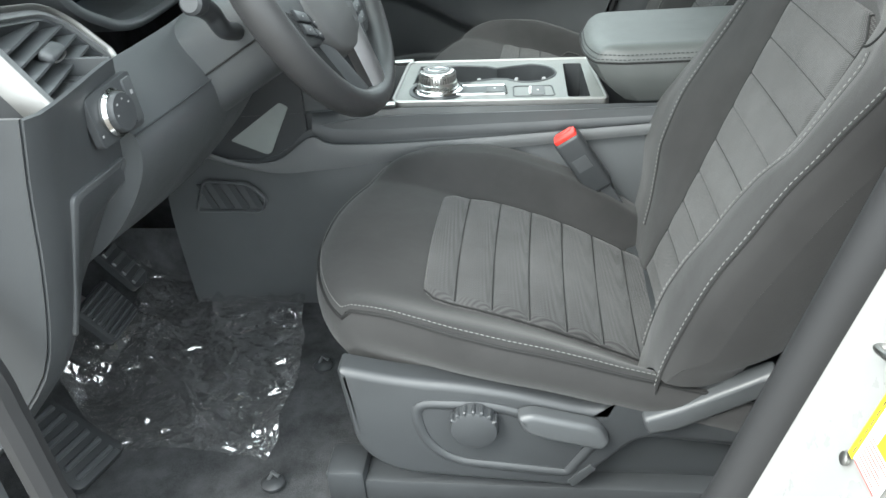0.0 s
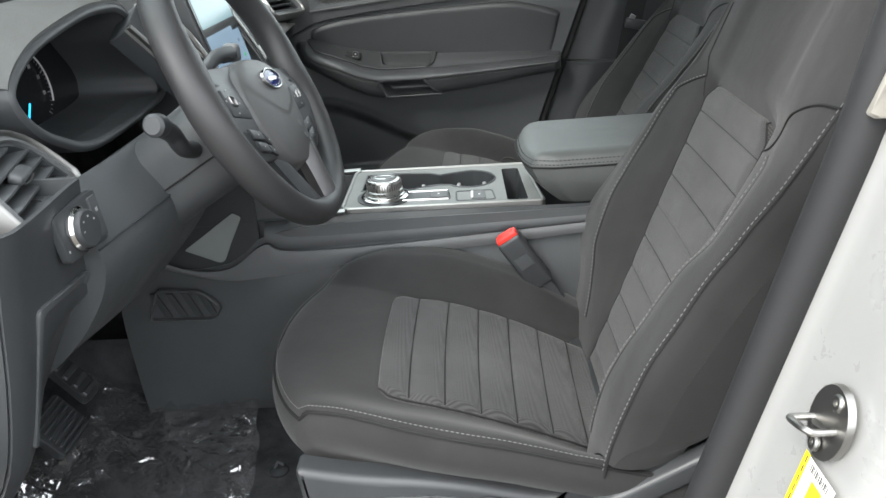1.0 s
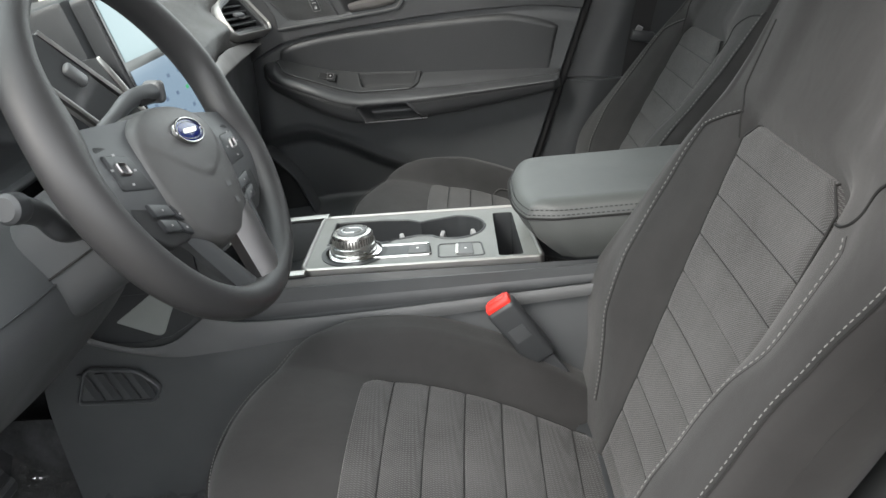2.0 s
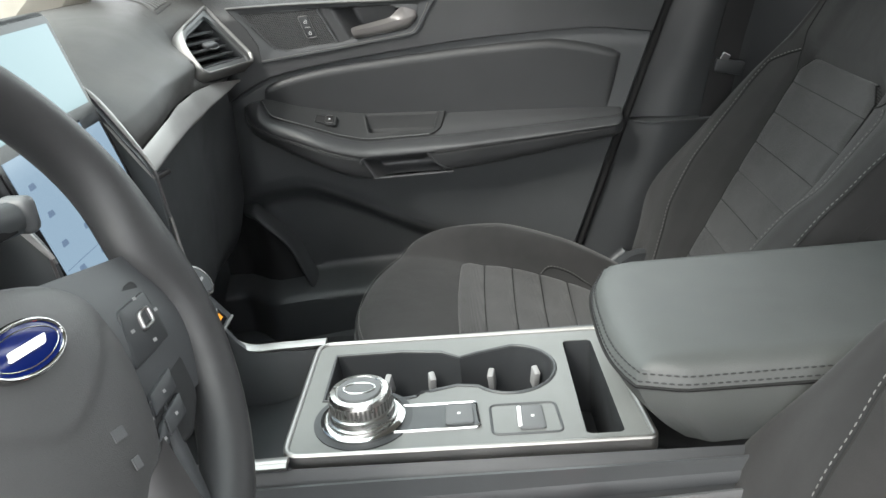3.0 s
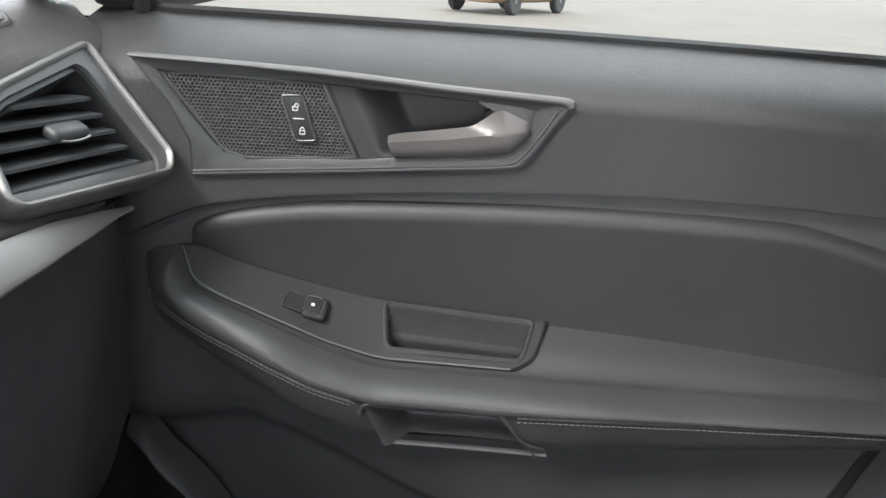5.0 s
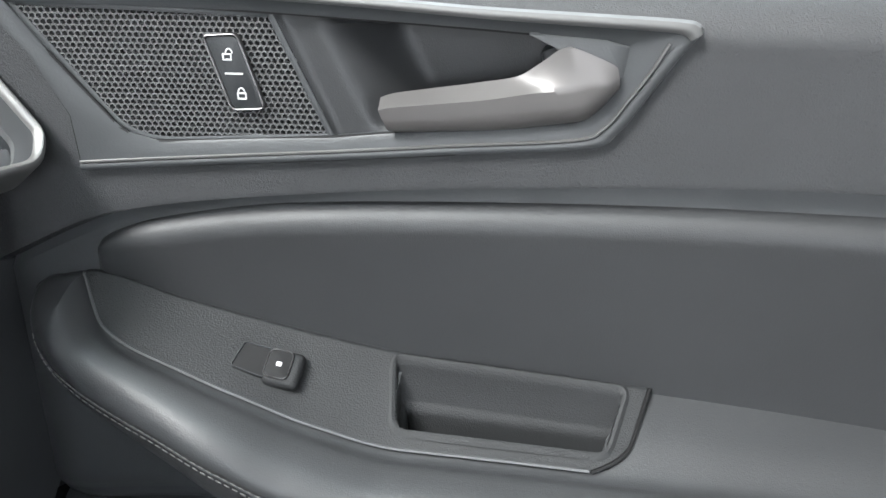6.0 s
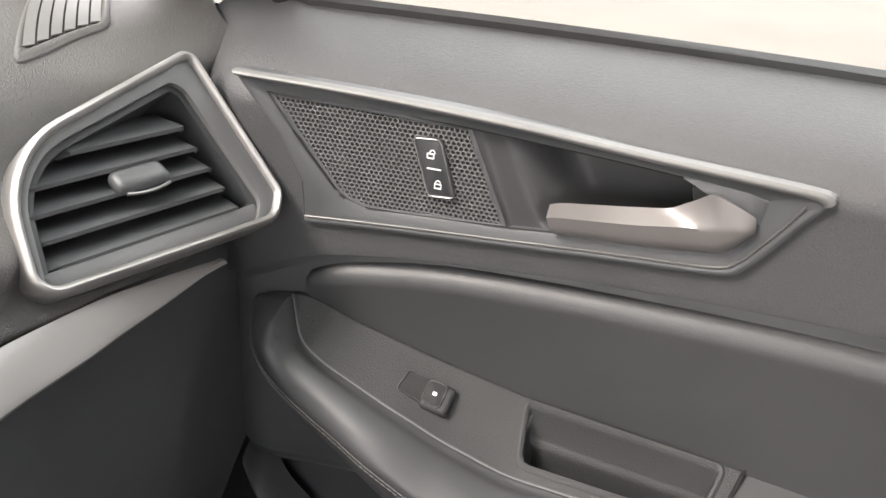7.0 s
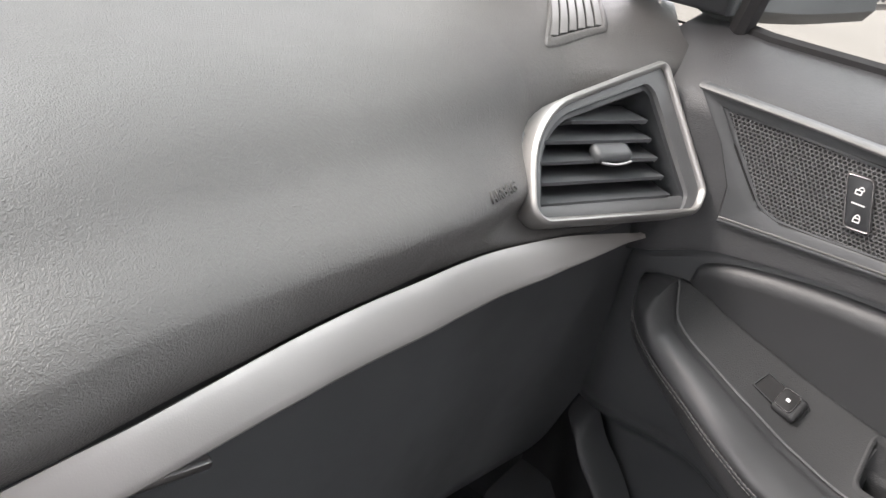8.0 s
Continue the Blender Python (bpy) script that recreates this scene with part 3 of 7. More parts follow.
for k in range(7):
    rows.append(slab([(-0.0185, -0.044 + 0.0135 * k), (-0.0165, -0.044 + 0.0135 * k), (-0.0165, -0.0345 + 0.0135 * k), (-0.0185, -0.0345 + 0.0135 * k)], on(lm @ pose(0, 0, 0.0009)), 0.0002, 0.0001, 1))
part("heading_print", join(*rows), INK, lb)
bolt = thing("body_plug", "small grey plug in the pillar beside the label", "plug")
part("head", lathe([(0.008, -0.002), (0.008, 0.002), (0.005, 0.004), (0.0005, 0.004)], lm @ pose(-0.024, -0.060, 0.0), 16), STEEL, bolt)

# ---- seats ----
def pillow_plan(a, b, k=0.30):
    return a * math.sqrt(1 - k * b * b), b * math.sqrt(1 - k * a * a)


def build_seat(dx, side, recline, tall, back, label, group):
    """side -1: driver, +1: passenger. o counts outboard from the seat's middle; back moves the backrest to the rear."""
    seat = thing("front_seat", label, "car seat", group)
    yc = 0.352 * side

    def W(x, o, z):
        return Vector((x + dx, yc + side * o, z))

    # cushion ---------------------------------------------------------------
    X0, X1, HW = -0.034, 0.50, 0.240

    def top(x, o):
        z = 0.734 - interp([0.05, 0.12, 0.18, 0.23, 0.30, 0.35, 0.40, 0.50], [0.0, 0.003, 0.013, 0.028, 0.055, 0.079, 0.103, 0.135], x) + 0.012 * sstep(0.16, 0.0, x)
        front = 1 - 0.4 * sstep(0.10, 0.0, x)
        q = (o - 0.010) * -side
        if q < 0:
            bol = sstep(0.138, 0.182, -q) * front
            z += bol * interp([0.0, 0.06, 0.13, 0.20, 0.28, 0.36, 0.42, 0.47], [0.022, 0.040, 0.050, 0.056, 0.056, 0.050, 0.036, 0.018], x)
        else:
            bol = sstep(0.130, 0.240, q) * front
            z += bol * interp([0.0, 0.08, 0.18, 0.28, 0.335, 0.39, 0.45], [0.030, 0.046, 0.042, 0.052, 0.061, 0.074, 0.082], x)
        z += 0.020 * sstep(0.16, 0.06, x) * (1 - bol) * 0.5
        return z

    def cushion(u, v):
        a, b = 2 * u - 1, 2 * v - 1
        pa, pb = pillow_plan(a, b, 0.42)
        if a > 0:
            pa, pb = a, b * 1.0
        x = lerp(X0, X1, (pa + 1) / 2)
        o = HW * pb
        roll = 0.026 if b * -side < 0 else 0.012
        da = max(0.0, ((-a if a < 0 else 0.0) - 0.78) / 0.22)
        db = max(0.0, (abs(b) - 0.80) / 0.20)
        fa = 0.024 * (1 - math.sqrt(max(0.0, 1 - min(1, da) ** 2.4)))
        fb = roll * (1 - math.sqrt(max(0.0, 1 - min(1, db) ** 2.4)))
        return W(x, o, top(x, o) - (fa ** 3 + fb ** 3) ** (1 / 3))
    part("cushion", sheet(cushion, 72, 72), BOLSTER, seat, "dark charcoal cloth seat cushion")

    # rim of the plan, for the side wall and the piping
    rim = [cushion(1.0 - i / 30, 0.0) for i in range(31)] + [cushion(0.0, j / 40) for j in range(1, 41)] + [cushion(i / 30, 1.0) for i in range(1, 31)]

    def wall(u, v):
        t = u * (len(rim) - 1)
        i = min(len(rim) - 2, int(t))
        p = rim[i].lerp(rim[i + 1], t - i)
        c = W(0.26, 0, 0)
        out = Vector((p.x - c.x, p.y - c.y, 0)).normalized()
        back_ = sstep(-0.02, 0.35, p.x - dx)
        bul = 0.010 * math.sin(math.pi * min(1, v * 1.15)) - 0.025 * v * v
        return Vector((p.x, p.y, p.z - v * (0.085 - 0.015 * back_))) + out * bul
    part("cushion_side", sheet(wall, 110, 10), BOLSTER, seat)
    part("piping", tube(rim, 0.0026, 6), PIPING, seat, "thin black piping round the cushion edge")
    mid_c = W(0.26, 0, 0.70)
    seam = [p + (p - mid_c).normalized() * 0.0016 + Vector((0, 0, 0.0026)) for p in [cushion(1.0 - (1 - 0.012) * i / 30, 0.012) for i in range(31)] + [cushion(0.012, lerp(0.012, 0.988, j / 40)) for j in range(1, 41)] + [cushion(lerp(0.012, 1, i / 30), 0.988) for i in range(1, 31)]]
    part("seam_stitching", stitches(seam, 0.0036, 0.0022, 0.00055), THREAD, seat, "pale grey stitching along the seam")

    # ribbed insert of the cushion, with clipped front corners
    XI0, XI1, PITCH = 0.108, 0.475, 0.0440

    def cush_insert(u, v):
        b = 2 * v - 1
        x = lerp(XI0, XI1, u)
        half = 0.138 + 0.006 * sstep(0.11, 0.20, x) - 0.010 * sstep(0.24, 0.42, x)
        half -= 0.026 * max(0.0, (XI0 + 0.022 - x) / 0.022) ** 1.6
        o = half * b + 0.012
        x += 0.004 * b * b * (1 - u)
        rib = abs(math.sin(math.pi * ((x - 0.1515) / PITCH)))
        z = top(x, (o - 0.01) * 0.80 + 0.01) + 0.004 + 0.0048 * (rib ** 0.42) * (1 - 0.85 * sstep(0.84, 0.95, abs(b))) - 0.020 * sstep(0.945, 1.0, abs(b)) - 0.018 * sstep(0.022, 0.0, u)
        return W(x, o, z)
    part("cushion_insert", sheet(cush_insert, 190, 56), WEAVE, seat, "grey woven insert with sewn cross channels")
    edge = [cush_insert(1 - i / 60, 0.028) for i in range(60)] + [cush_insert(0.008, lerp(0.028, 0.972, j / 24)) for j in range(25)] + [cush_insert(i / 60, 0.972) for i in range(1, 61)]
    part("insert_seam", tube([p + Vector((0, 0, -0.001)) for p in edge], 0.0013, 5), PIPING, seat)

    # inner side loop seam
    lp = [W(x, o * side, top(x, o) + 0.003) for x, o in [(p.x, p.y) for p in curve([(0.238, 0.136, 0), (0.243, 0.150, 0), (0.258, 0.162, 0), (0.29, 0.163, 0), (0.32, 0.158, 0), (0.37, 0.148, 0), (0.41, 0.138, 0)], 8)]]
    part("loop_stitching", stitches(lp, 0.0034, 0.0022, 0.0005), THREAD, seat)
    part("loop_seam", tube([p - Vector((0, 0, 0.0022)) for p in lp], 0.0016, 5), PIPING, seat)
    # sewn channel lines
    for k in range(8):
        u = (0.1515 + PITCH * k - XI0) / (XI1 - XI0)
        if u < 0.98:
            part("channel_seam", tube([cush_insert(u, j / 24) + Vector((0, 0, 0.0010)) for j in range(1, 24)], 0.0008, 5), PIPING, seat)
    # backrest: q counts from the middle of its insert, negative toward the passenger's side of the car ---
    th = radians(recline)
    U, F = Vector((math.sin(th), 0, math.cos(th))), Vector((-math.cos(th), 0, math.sin(th)))
    B0 = Vector((0.442 + back, 0, 0.70 - 0.6 * back))
    near = -side

    def K(h, q, d):
        p = B0 + U * (h * tall) + F * d
        return W(p.x, 0.020 + q * near, p.z)
    H0, H1 = -0.09, 0.63

    def ed(h):
        return interp([-0.07, 0.05, 0.20, 0.342], [0.094, 0.100, 0.113, 0.118], h)

    def section(h):
        """Points (q, depth) across the backrest at the height h."""
        e = ed(h)
        sm = interp([-0.07, 0.05, 0.15, 0.20, 0.25, 0.33, 0.365, 0.42], [0.150, 0.153, 0.155, 0.163, 0.178, 0.176, 0.165, 0.150], h)
        ds = interp([-0.07, 0.0, 0.05, 0.10, 0.16, 0.20, 0.25, 0.30, 0.335, 0.365, 0.45, 0.63], [0.020, 0.034, 0.048, 0.062, 0.066, 0.060, 0.048, 0.042, 0.036, 0.034, 0.030, 0.020], h)
        wf = interp([-0.07, 0.0, 0.084, 0.20, 0.31, 0.36, 0.45, 0.63], [0.262, 0.276, 0.272, 0.238, 0.206, 0.186, 0.168, 0.140], h)
        df = interp([-0.07, 0.0, 0.084, 0.20, 0.31, 0.40, 0.63], [0.020, 0.036, 0.060, 0.050, 0.038, 0.024, 0.010], h)
        wn = interp([-0.09, 0.0, 0.20, 0.268, 0.331, 0.365, 0.42, 0.50, 0.63], [0.215, 0.224, 0.225, 0.231, 0.250, 0.264, 0.280, 0.25, 0.165], h)
        dn = interp([-0.09, 0.0, 0.05, 0.10, 0.171, 0.225, 0.268, 0.331, 0.365, 0.42, 0.63], [0.040, 0.068, 0.072, 0.073, 0.065, 0.0585, 0.051, 0.0475, 0.0495, 0.050, 0.030], h)
        dc = interp([-0.09, 0.0, 0.05, 0.083, 0.13, 0.20, 0.25, 0.30, 0.335, 0.365, 0.45, 0.63], [0.050, 0.072, 0.078, 0.076, 0.068, 0.060, 0.050, 0.042, 0.037, 0.035, 0.030, 0.020], h)
        yk = sstep(0.352, 0.392, h)
        mid = lerp(0.009, 0.024, yk)

        def wing(w, dd, ds):
            dip = lerp(0.017, mid + 0.004, yk)
            cr = lerp(ds, lerp(mid + 0.006, dd, 0.45), yk)
            return [(lerp(e - 0.008, 0.06, yk), mid), (lerp(e + 0.001, 0.10, yk), dip), (lerp(e + 0.012, 0.125, yk), lerp(dip, cr, 0.36)), (sm, cr), (lerp(sm, w, 0.35), lerp(cr, dd, 0.42) + 0.003), (lerp(sm, w, 0.75), lerp(cr, dd, 0.82) + 0.002), (w, dd), (w + 0.010, dd - 0.014), (w + 0.015, dd - 0.040)]
        fw, nw = wing(wf, df, ds), wing(wn, dn, dc)
        for g in (fw, nw):
            for i in range(1, len(g)):
                g[i] = (max(g[i][0], g[i - 1][0] + 0.003), g[i][1])
        return [(-q, d) for q, d in reversed(fw)] + [(0.0, mid)] + nw

    cache = {}

    def at(h, q):
        """The place on the backrest's face at height h and breadth q."""
        key = round(h, 5)
        if key not in cache:
            cache[key] = section(h)
        S = cache[key]
        d = interp([p[0] for p in S], [p[1] for p in S], q)
        return K(h, q, d - 0.09 * sstep(0.56, 0.63, h) ** 2)

    def back_f(u, v):
        h = lerp(H0, H1, u)
        key = round(h, 5)
        if key not in cache:
            cache[key] = section(h)
        S = cache[key]
        t = v * (len(S) - 1)
        i = min(len(S) - 2, int(t))
        q = lerp(S[i][0], S[i + 1][0], t - i)
        return at(h + 0.075 * sstep(0.12, 0.22, q) * max(0.0, (0.12 - h) / 0.21), q)
    part("backrest", sheet(back_f, 90, 108), BOLSTER, seat, "dark charcoal cloth backrest with deep side bolsters")
    redge = [back_f(i / 50, 1.0) for i in range(51)] + [back_f(1.0, 1 - j / 30) for j in range(1, 31)] + [back_f(1 - i / 50, 0.0) for i in range(1, 51)]
    bk = -F

    def shell(u, v):
        t = u * (len(redge) - 1)
        i = min(len(redge) - 2, int(t))
        p = redge[i].lerp(redge[i + 1], t - i)
        p0 = K(0.25, 0, 0)
        inn = (p0 - p)
        inn = (inn - F * inn.dot(F)).normalized()
        return p + bk * 0.075 * v + inn * 0.035 * v * v
    part("backrest_side", sheet(shell, 120, 8), BOLSTER, seat)
    part("back_shell", sheet(lambda u, v: K(lerp(H0, H1 - 0.02, u), lerp(-0.19, 0.22, v) * (1 - 0.25 * sstep(0.35, 0.6, lerp(H0, H1, u))), -0.105), 12, 12, 0.008), HARD, seat, "dark plastic panel on the seat's rear")

    # sewn lines: the crest of each bolster, its outer edge, and the shoulder panel
    def seam_q(h):
        return interp([-0.04, 0.05, 0.15, 0.20, 0.25, 0.33, 0.352, 0.366], [0.150, 0.153, 0.155, 0.163, 0.178, 0.176, 0.150, 0.128], h)
    lines = [[at(h, -seam_q(h)) for h in [lerp(-0.03, 0.366, i / 70) for i in range(71)]],
             [at(h, seam_q(h)) for h in [lerp(-0.03, 0.342, i / 70) for i in range(71)]],
             [at(h, interp([-0.09, 0.0, 0.20, 0.268, 0.331, 0.365, 0.42], [0.215, 0.224, 0.225, 0.231, 0.250, 0.264, 0.280], h)) for h in [lerp(-0.04, 0.42, i / 80) for i in range(81)]]]
    for pts in lines:
        part("bolster_stitching", stitches([p + F * 0.0022 for p in pts], 0.0038, 0.0026, 0.0006), THREAD, seat)
        part("bolster_seam", tube([p - F * 0.0004 + Vector((0, 0.0022 * side * near, 0)) for p in pts], 0.0014, 5), PIPING, seat)
    for ctl in ([(0.340, -0.1185), (0.352, -0.123), (0.366, -0.128), (0.40, -0.134), (0.46, -0.138)], [(0.338, 0.122), (0.344, 0.150), (0.358, 0.172), (0.378, 0.184), (0.394, 0.204), (0.408, 0.240), (0.414, 0.278)]):
        cp = curve([(a_, b_, 0) for a_, b_ in ctl], 8)
        part("shoulder_seam", tube([at(p.x, p.y) + F * 0.0002 for p in cp], 0.0014, 5), PIPING, seat)

    # ribbed insert of the backrest
    HT, BP = 0.366, 0.046

    def back_insert(u, v):
        h = lerp(-0.06, HT, u)
        b = 2 * v - 1
        wid = ed(h) + 0.001
        if h > 0.342:
            wid = lerp(0.119, 0.088, (h - 0.342) / (HT - 0.342))
        rib = abs(math.sin(math.pi * ((h - 0.324) / BP)))
        d = 0.0125 + 0.0048 * rib ** 0.42 * (1 - 0.85 * sstep(0.84, 0.95, abs(b))) - 0.018 * sstep(0.94, 1.0, abs(b)) - 0.016 * sstep(0.988, 1.0, u)
        return K(h, wid * b, d + 0.003 * b * b)
    part("backrest_insert", sheet(back_insert, 200, 56), WEAVE, seat, "grey woven backrest insert with sewn channels")
    for k in range(8):
        u = (0.324 - BP * k + 0.06) / (HT + 0.06)
        part("channel_seam", tube([back_insert(u, j / 24) + F * 0.0010 for j in range(1, 24)], 0.0008, 5), PIPING, seat)
    edge = [back_insert(i / 70, 0.03) for i in range(70)] + [back_insert(0.996, lerp(0.03, 0.97, j / 12)) for j in range(13)] + [back_insert(1 - i / 70, 0.97) for i in range(1, 70)]
    part("insert_seam", tube([p + F * 0.0004 for p in edge], 0.0013, 6), PIPING, seat)

    # headrest
    def head(u, v):
        a, b = 2 * u - 1, 2 * v - 1
        e = max(abs(a), abs(b))
        d = 0.055 * math.sqrt(max(0, 1 - e ** 4))
        pa, pb = pillow_plan(a, b, 0.3)
        return K(0.75 + 0.095 * pa, 0.135 * pb, 0.02 + d)
    hb = sheet(head, 20, 24)

    def head_b(u, v):
        a, b = 2 * u - 1, 2 * v - 1
        e = max(abs(a), abs(b))
        pa, pb = pillow_plan(a, b, 0.3)
        return K(0.75 + 0.095 * pa, 0.135 * pb, 0.02 - 0.05 * math.sqrt(max(0, 1 - e ** 4)))
    part("headrest", join(hb, sheet(head_b, 20, 24)), BOLSTER, seat, "dark cloth headrest")
    for sg in (-1, 1):
        part("headrest_post", tube([K(0.58, 0.07 * sg, -0.04), K(0.72, 0.07 * sg, 0.0)], 0.006, 8), CHROME, seat)

    # plastic shield on the outboard side
    def S(u, v, w):
        return W(u, 0.236 + w, v)
    out = rpoly([(0.028, 0.705), (0.10, 0.690), (0.20, 0.682), (0.335, 0.648), (0.405, 0.705), (0.50, 0.700), (0.50, 0.60), (0.365, 0.615), (0.292, 0.532), (0.085, 0.545), (0.040, 0.580)],
                [0.01, 0.03, 0.05, 0.04, 0.02, 0.01, 0.01, 0.02, 0.01, 0.03, 0.03])
    part("side_shield", slab(out, S, 0.03, 0.010, 4), BLACK, seat, "grey plastic side shield of the seat")
    rim_o = rpoly([(0.105, 0.664), (0.20, 0.664), (0.33, 0.622), (0.288, 0.552), (0.15, 0.566), (0.115, 0.60)], [0.03, 0.02, 0.02, 0.01, 0.04, 0.04])
    part("shield_recess", hoop(rim_o, inset(rim_o, 0.012), lambda u, v, w: S(u, v, w + 0.0), 0.004, 0.004, 0.004), BLACK, seat)
    km = axes(S(0.181, 0.636, 0.002), (1, 0, 0), (0, 0, 1)) if side < 0 else axes(S(0.181, 0.636, 0.002), (-1, 0, 0), (0, 0, 1))
    knob = part("recline_knob", lathe([(0.0275, 0), (0.0275, 0.010), (0.0255, 0.016), (0.022, 0.0175), (0.0005, 0.0175)], km, 40), BLACK, seat, "round ribbed plastic adjuster knob")
    for i in range(7):
        an = radians(30 + 20 * i)
        part("grip_rib", block((0.005, 0.010, 0.015), km @ pose(0.0245 * math.cos(an), 0.0245 * math.sin(an), 0.0095, rz=math.degrees(an) - 90), 0.0015, 1), BLACK, knob)
    lev = rpoly([(0.228, 0.657), (0.245, 0.662), (0.316, 0.646), (0.330, 0.622), (0.322, 0.612), (0.262, 0.625), (0.237, 0.634)], [0.006, 0.006, 0.012, 0.008, 0.008, 0.01, 0.008])
    part("height_lever", slab(lev, lambda u, v, w: S(u, v, w + 0.020), 0.018, 0.007, 4), HARD, seat, "grey plastic height lever")
    lev = rpoly([(0.362, 0.655), (0.40, 0.672), (0.49, 0.725), (0.50, 0.70), (0.40, 0.640), (0.370, 0.632)], [0.006, 0.01, 0.006, 0.006, 0.01, 0.006])
    part("recline_lever", slab(lev, lambda u, v, w: S(u, v, w + 0.014), 0.020, 0.006, 3), HARD, seat, "grey plastic recline lever")
    slot = rpoly([(0.285, 0.545), (0.292, 0.536), (0.318, 0.566), (0.311, 0.574)], 0.003)
    part("slot", slab(slot, lambda u, v, w: S(u, v, w + 0.002), 0.004, 0.001), BLACK, seat)

    # rails and base
    for o in (0.20, -0.20):
        part("rail", block((0.50, 0.045, 0.045), Matrix.Translation(W(0.27, o, 0.495)), 0.006), BLACK, seat)
        part("rail_end", block((0.05, 0.055, 0.06), Matrix.Translation(W(0.015, o, 0.503)), 0.008), BLACK, seat, "dark plastic rail end cover")
    part("seat_base", block((0.42, 0.40, 0.13), Matrix.Translation(W(0.28, 0, 0.575)), 0.02), BLACK, seat)
    return seat


build_seat(0.0, -1, 21.5, 1.0, 0.0, "dark charcoal cloth driver's seat with ribbed grey inserts", "front seats")
build_seat(0.058, 1, 29.5, 1.05, 0.018, "dark charcoal cloth passenger seat with ribbed grey inserts", "front seats")

# ---- centre console ----
con = thing("centre_console", "dark plastic centre console with silver trim between the seats", "console")
CT = 0.828


def con_side(s):
    def f(u, v):
        x = lerp(-0.36, 0.62, u)
        zt = interp([-0.36, -0.22, -0.16, -0.10, 0.02, 0.35, 0.62], [0.76, 0.745, 0.755, 0.800, 0.816, 0.822, 0.83], x)
        z = lerp(0.47, zt, v)
        y = 0.128 - 0.018 * sstep(0.60, 1.0, v) + 0.012 * math.sin(math.pi * v * 0.6)
        return (x, s * y, z)
    return f


part("side_panel", sheet(con_side(-1), 40, 16, 0.003), HARD, con, "dark plastic console flank")
part("side_panel", sheet(con_side(1), 40, 16, 0.003), HARD, con, "dark plastic console flank")
# satin strip along each flank
for s in (-1, 1):
    up = curve([(-0.285, 0.772), (-0.215, 0.748), (-0.157, 0.753), (-0.100, 0.790), (-0.06, 0.777), (0.10, 0.781), (0.40, 0.803), (0.56, 0.815)], 8)
    lo = curve([(-0.285, 0.760), (-0.215, 0.738), (-0.157, 0.729), (-0.10, 0.733), (-0.06, 0.737), (0.10, 0.758), (0.40, 0.786), (0.56, 0.80)], 8)

    def strip(u, v, s=s, up=up, lo=lo):
        t = u * (len(up) - 1)
        i = min(len(up) - 2, int(t))
        a, b = up[i].lerp(up[i + 1], t - i), lo[i].lerp(lo[i + 1], t - i)
        p = a.lerp(b, v)
        return (p.x, s * (0.138 + 0.002 * math.sin(math.pi * v)), p.y)
    part("flank_strip", sheet(strip, 60, 8, 0.004), HARDLIGHT, con, "grey satin strip along the flank")
    part("flank_upper", sheet(lambda u, v, s=s: (lerp(-0.10, 0.60, u), s * (0.126 - 0.020 * v ** 2), lerp(interp([-0.1, -0.06, 0.10, 0.6], [0.79, 0.775, 0.782, 0.812], lerp(-0.10, 0.60, u)), CT - 0.004, v)), 20, 8, 0.006), BLACK, con)
# foot vent slots on the driver's flank
vent_o = rpoly([(-0.315, 0.662), (-0.290, 0.722), (-0.215, 0.715), (-0.185, 0.685), (-0.200, 0.660)], 0.012)
vm = lambda u, v, w: Vector((u, -0.142 - w, v))
part("foot_vent", hoop(vent_o, inset(vent_o, 0.004), vm, 0.003, 0.004, 0.004), HARD, con)
for k in range(4):
    x = -0.285 + 0.026 * k
    part("vent_slot", slab([(x, 0.668), (x + 0.013, 0.668), (x - 0.006, 0.712), (x - 0.018, 0.712)], lambda u, v, w: vm(u, v, w + 0.001), 0.003, 0.0006, 1), BLACK, con)
# side cubby under the dash; a pale panel paints the daylight seen through it
part("cubby", sheet(lambda u, v: (lerp(-0.36, -0.11, u), -0.119 + 0.0 * v, lerp(0.745, 0.90, v)), 6, 6, 0.004), BLACK, con)
part("cubby_daylight_patch", slab(rpoly([(-0.238, 0.779), (-0.176, 0.752), (-0.160, 0.785), (-0.134, 0.8335), (-0.1475, 0.8415)], [0.004, 0.012, 0.03, 0.004, 0.004]), lambda u, v, w: Vector((u, -0.1205 - w, v)), 0.0015, 0.0004, 1), CUBBYDAYLIGHT, con, "pale grey patch standing for daylight seen through the open cubby")

# top plate with openings: built in pieces round the wells
tp = on(Matrix.Translation((0, 0, CT)))


def well_outline():
    """Bin and two cup wells in one opening."""
    pts = [(0.050, -0.010), (0.090, -0.010)]
    for a in range(-110, -40, 10):
        pts.append((0.125 + 0.043 * math.cos(radians(a)), 0.031 + 0.043 * math.sin(radians(a))))
    pts.append((0.180, 0.006))
    for a in range(-140, 100, 12):
        pts.append((0.235 + 0.043 * math.cos(radians(a)), 0.030 + 0.043 * math.sin(radians(a))))
    pts += [(0.200, 0.062), (0.182, 0.055), (0.162, 0.068), (0.12, 0.074), (0.050, 0.073)]
    return pts


wo = well_outline()
slot_o = rpoly([(0.296, -0.084), (0.330, -0.084), (0.322, 0.078), (0.292, 0.078)], 0.006, 4)
sh_o = rpoly([(0.075, -0.062), (0.195, -0.062), (0.195, -0.018), (0.075, -0.018)], 0.008, 4)


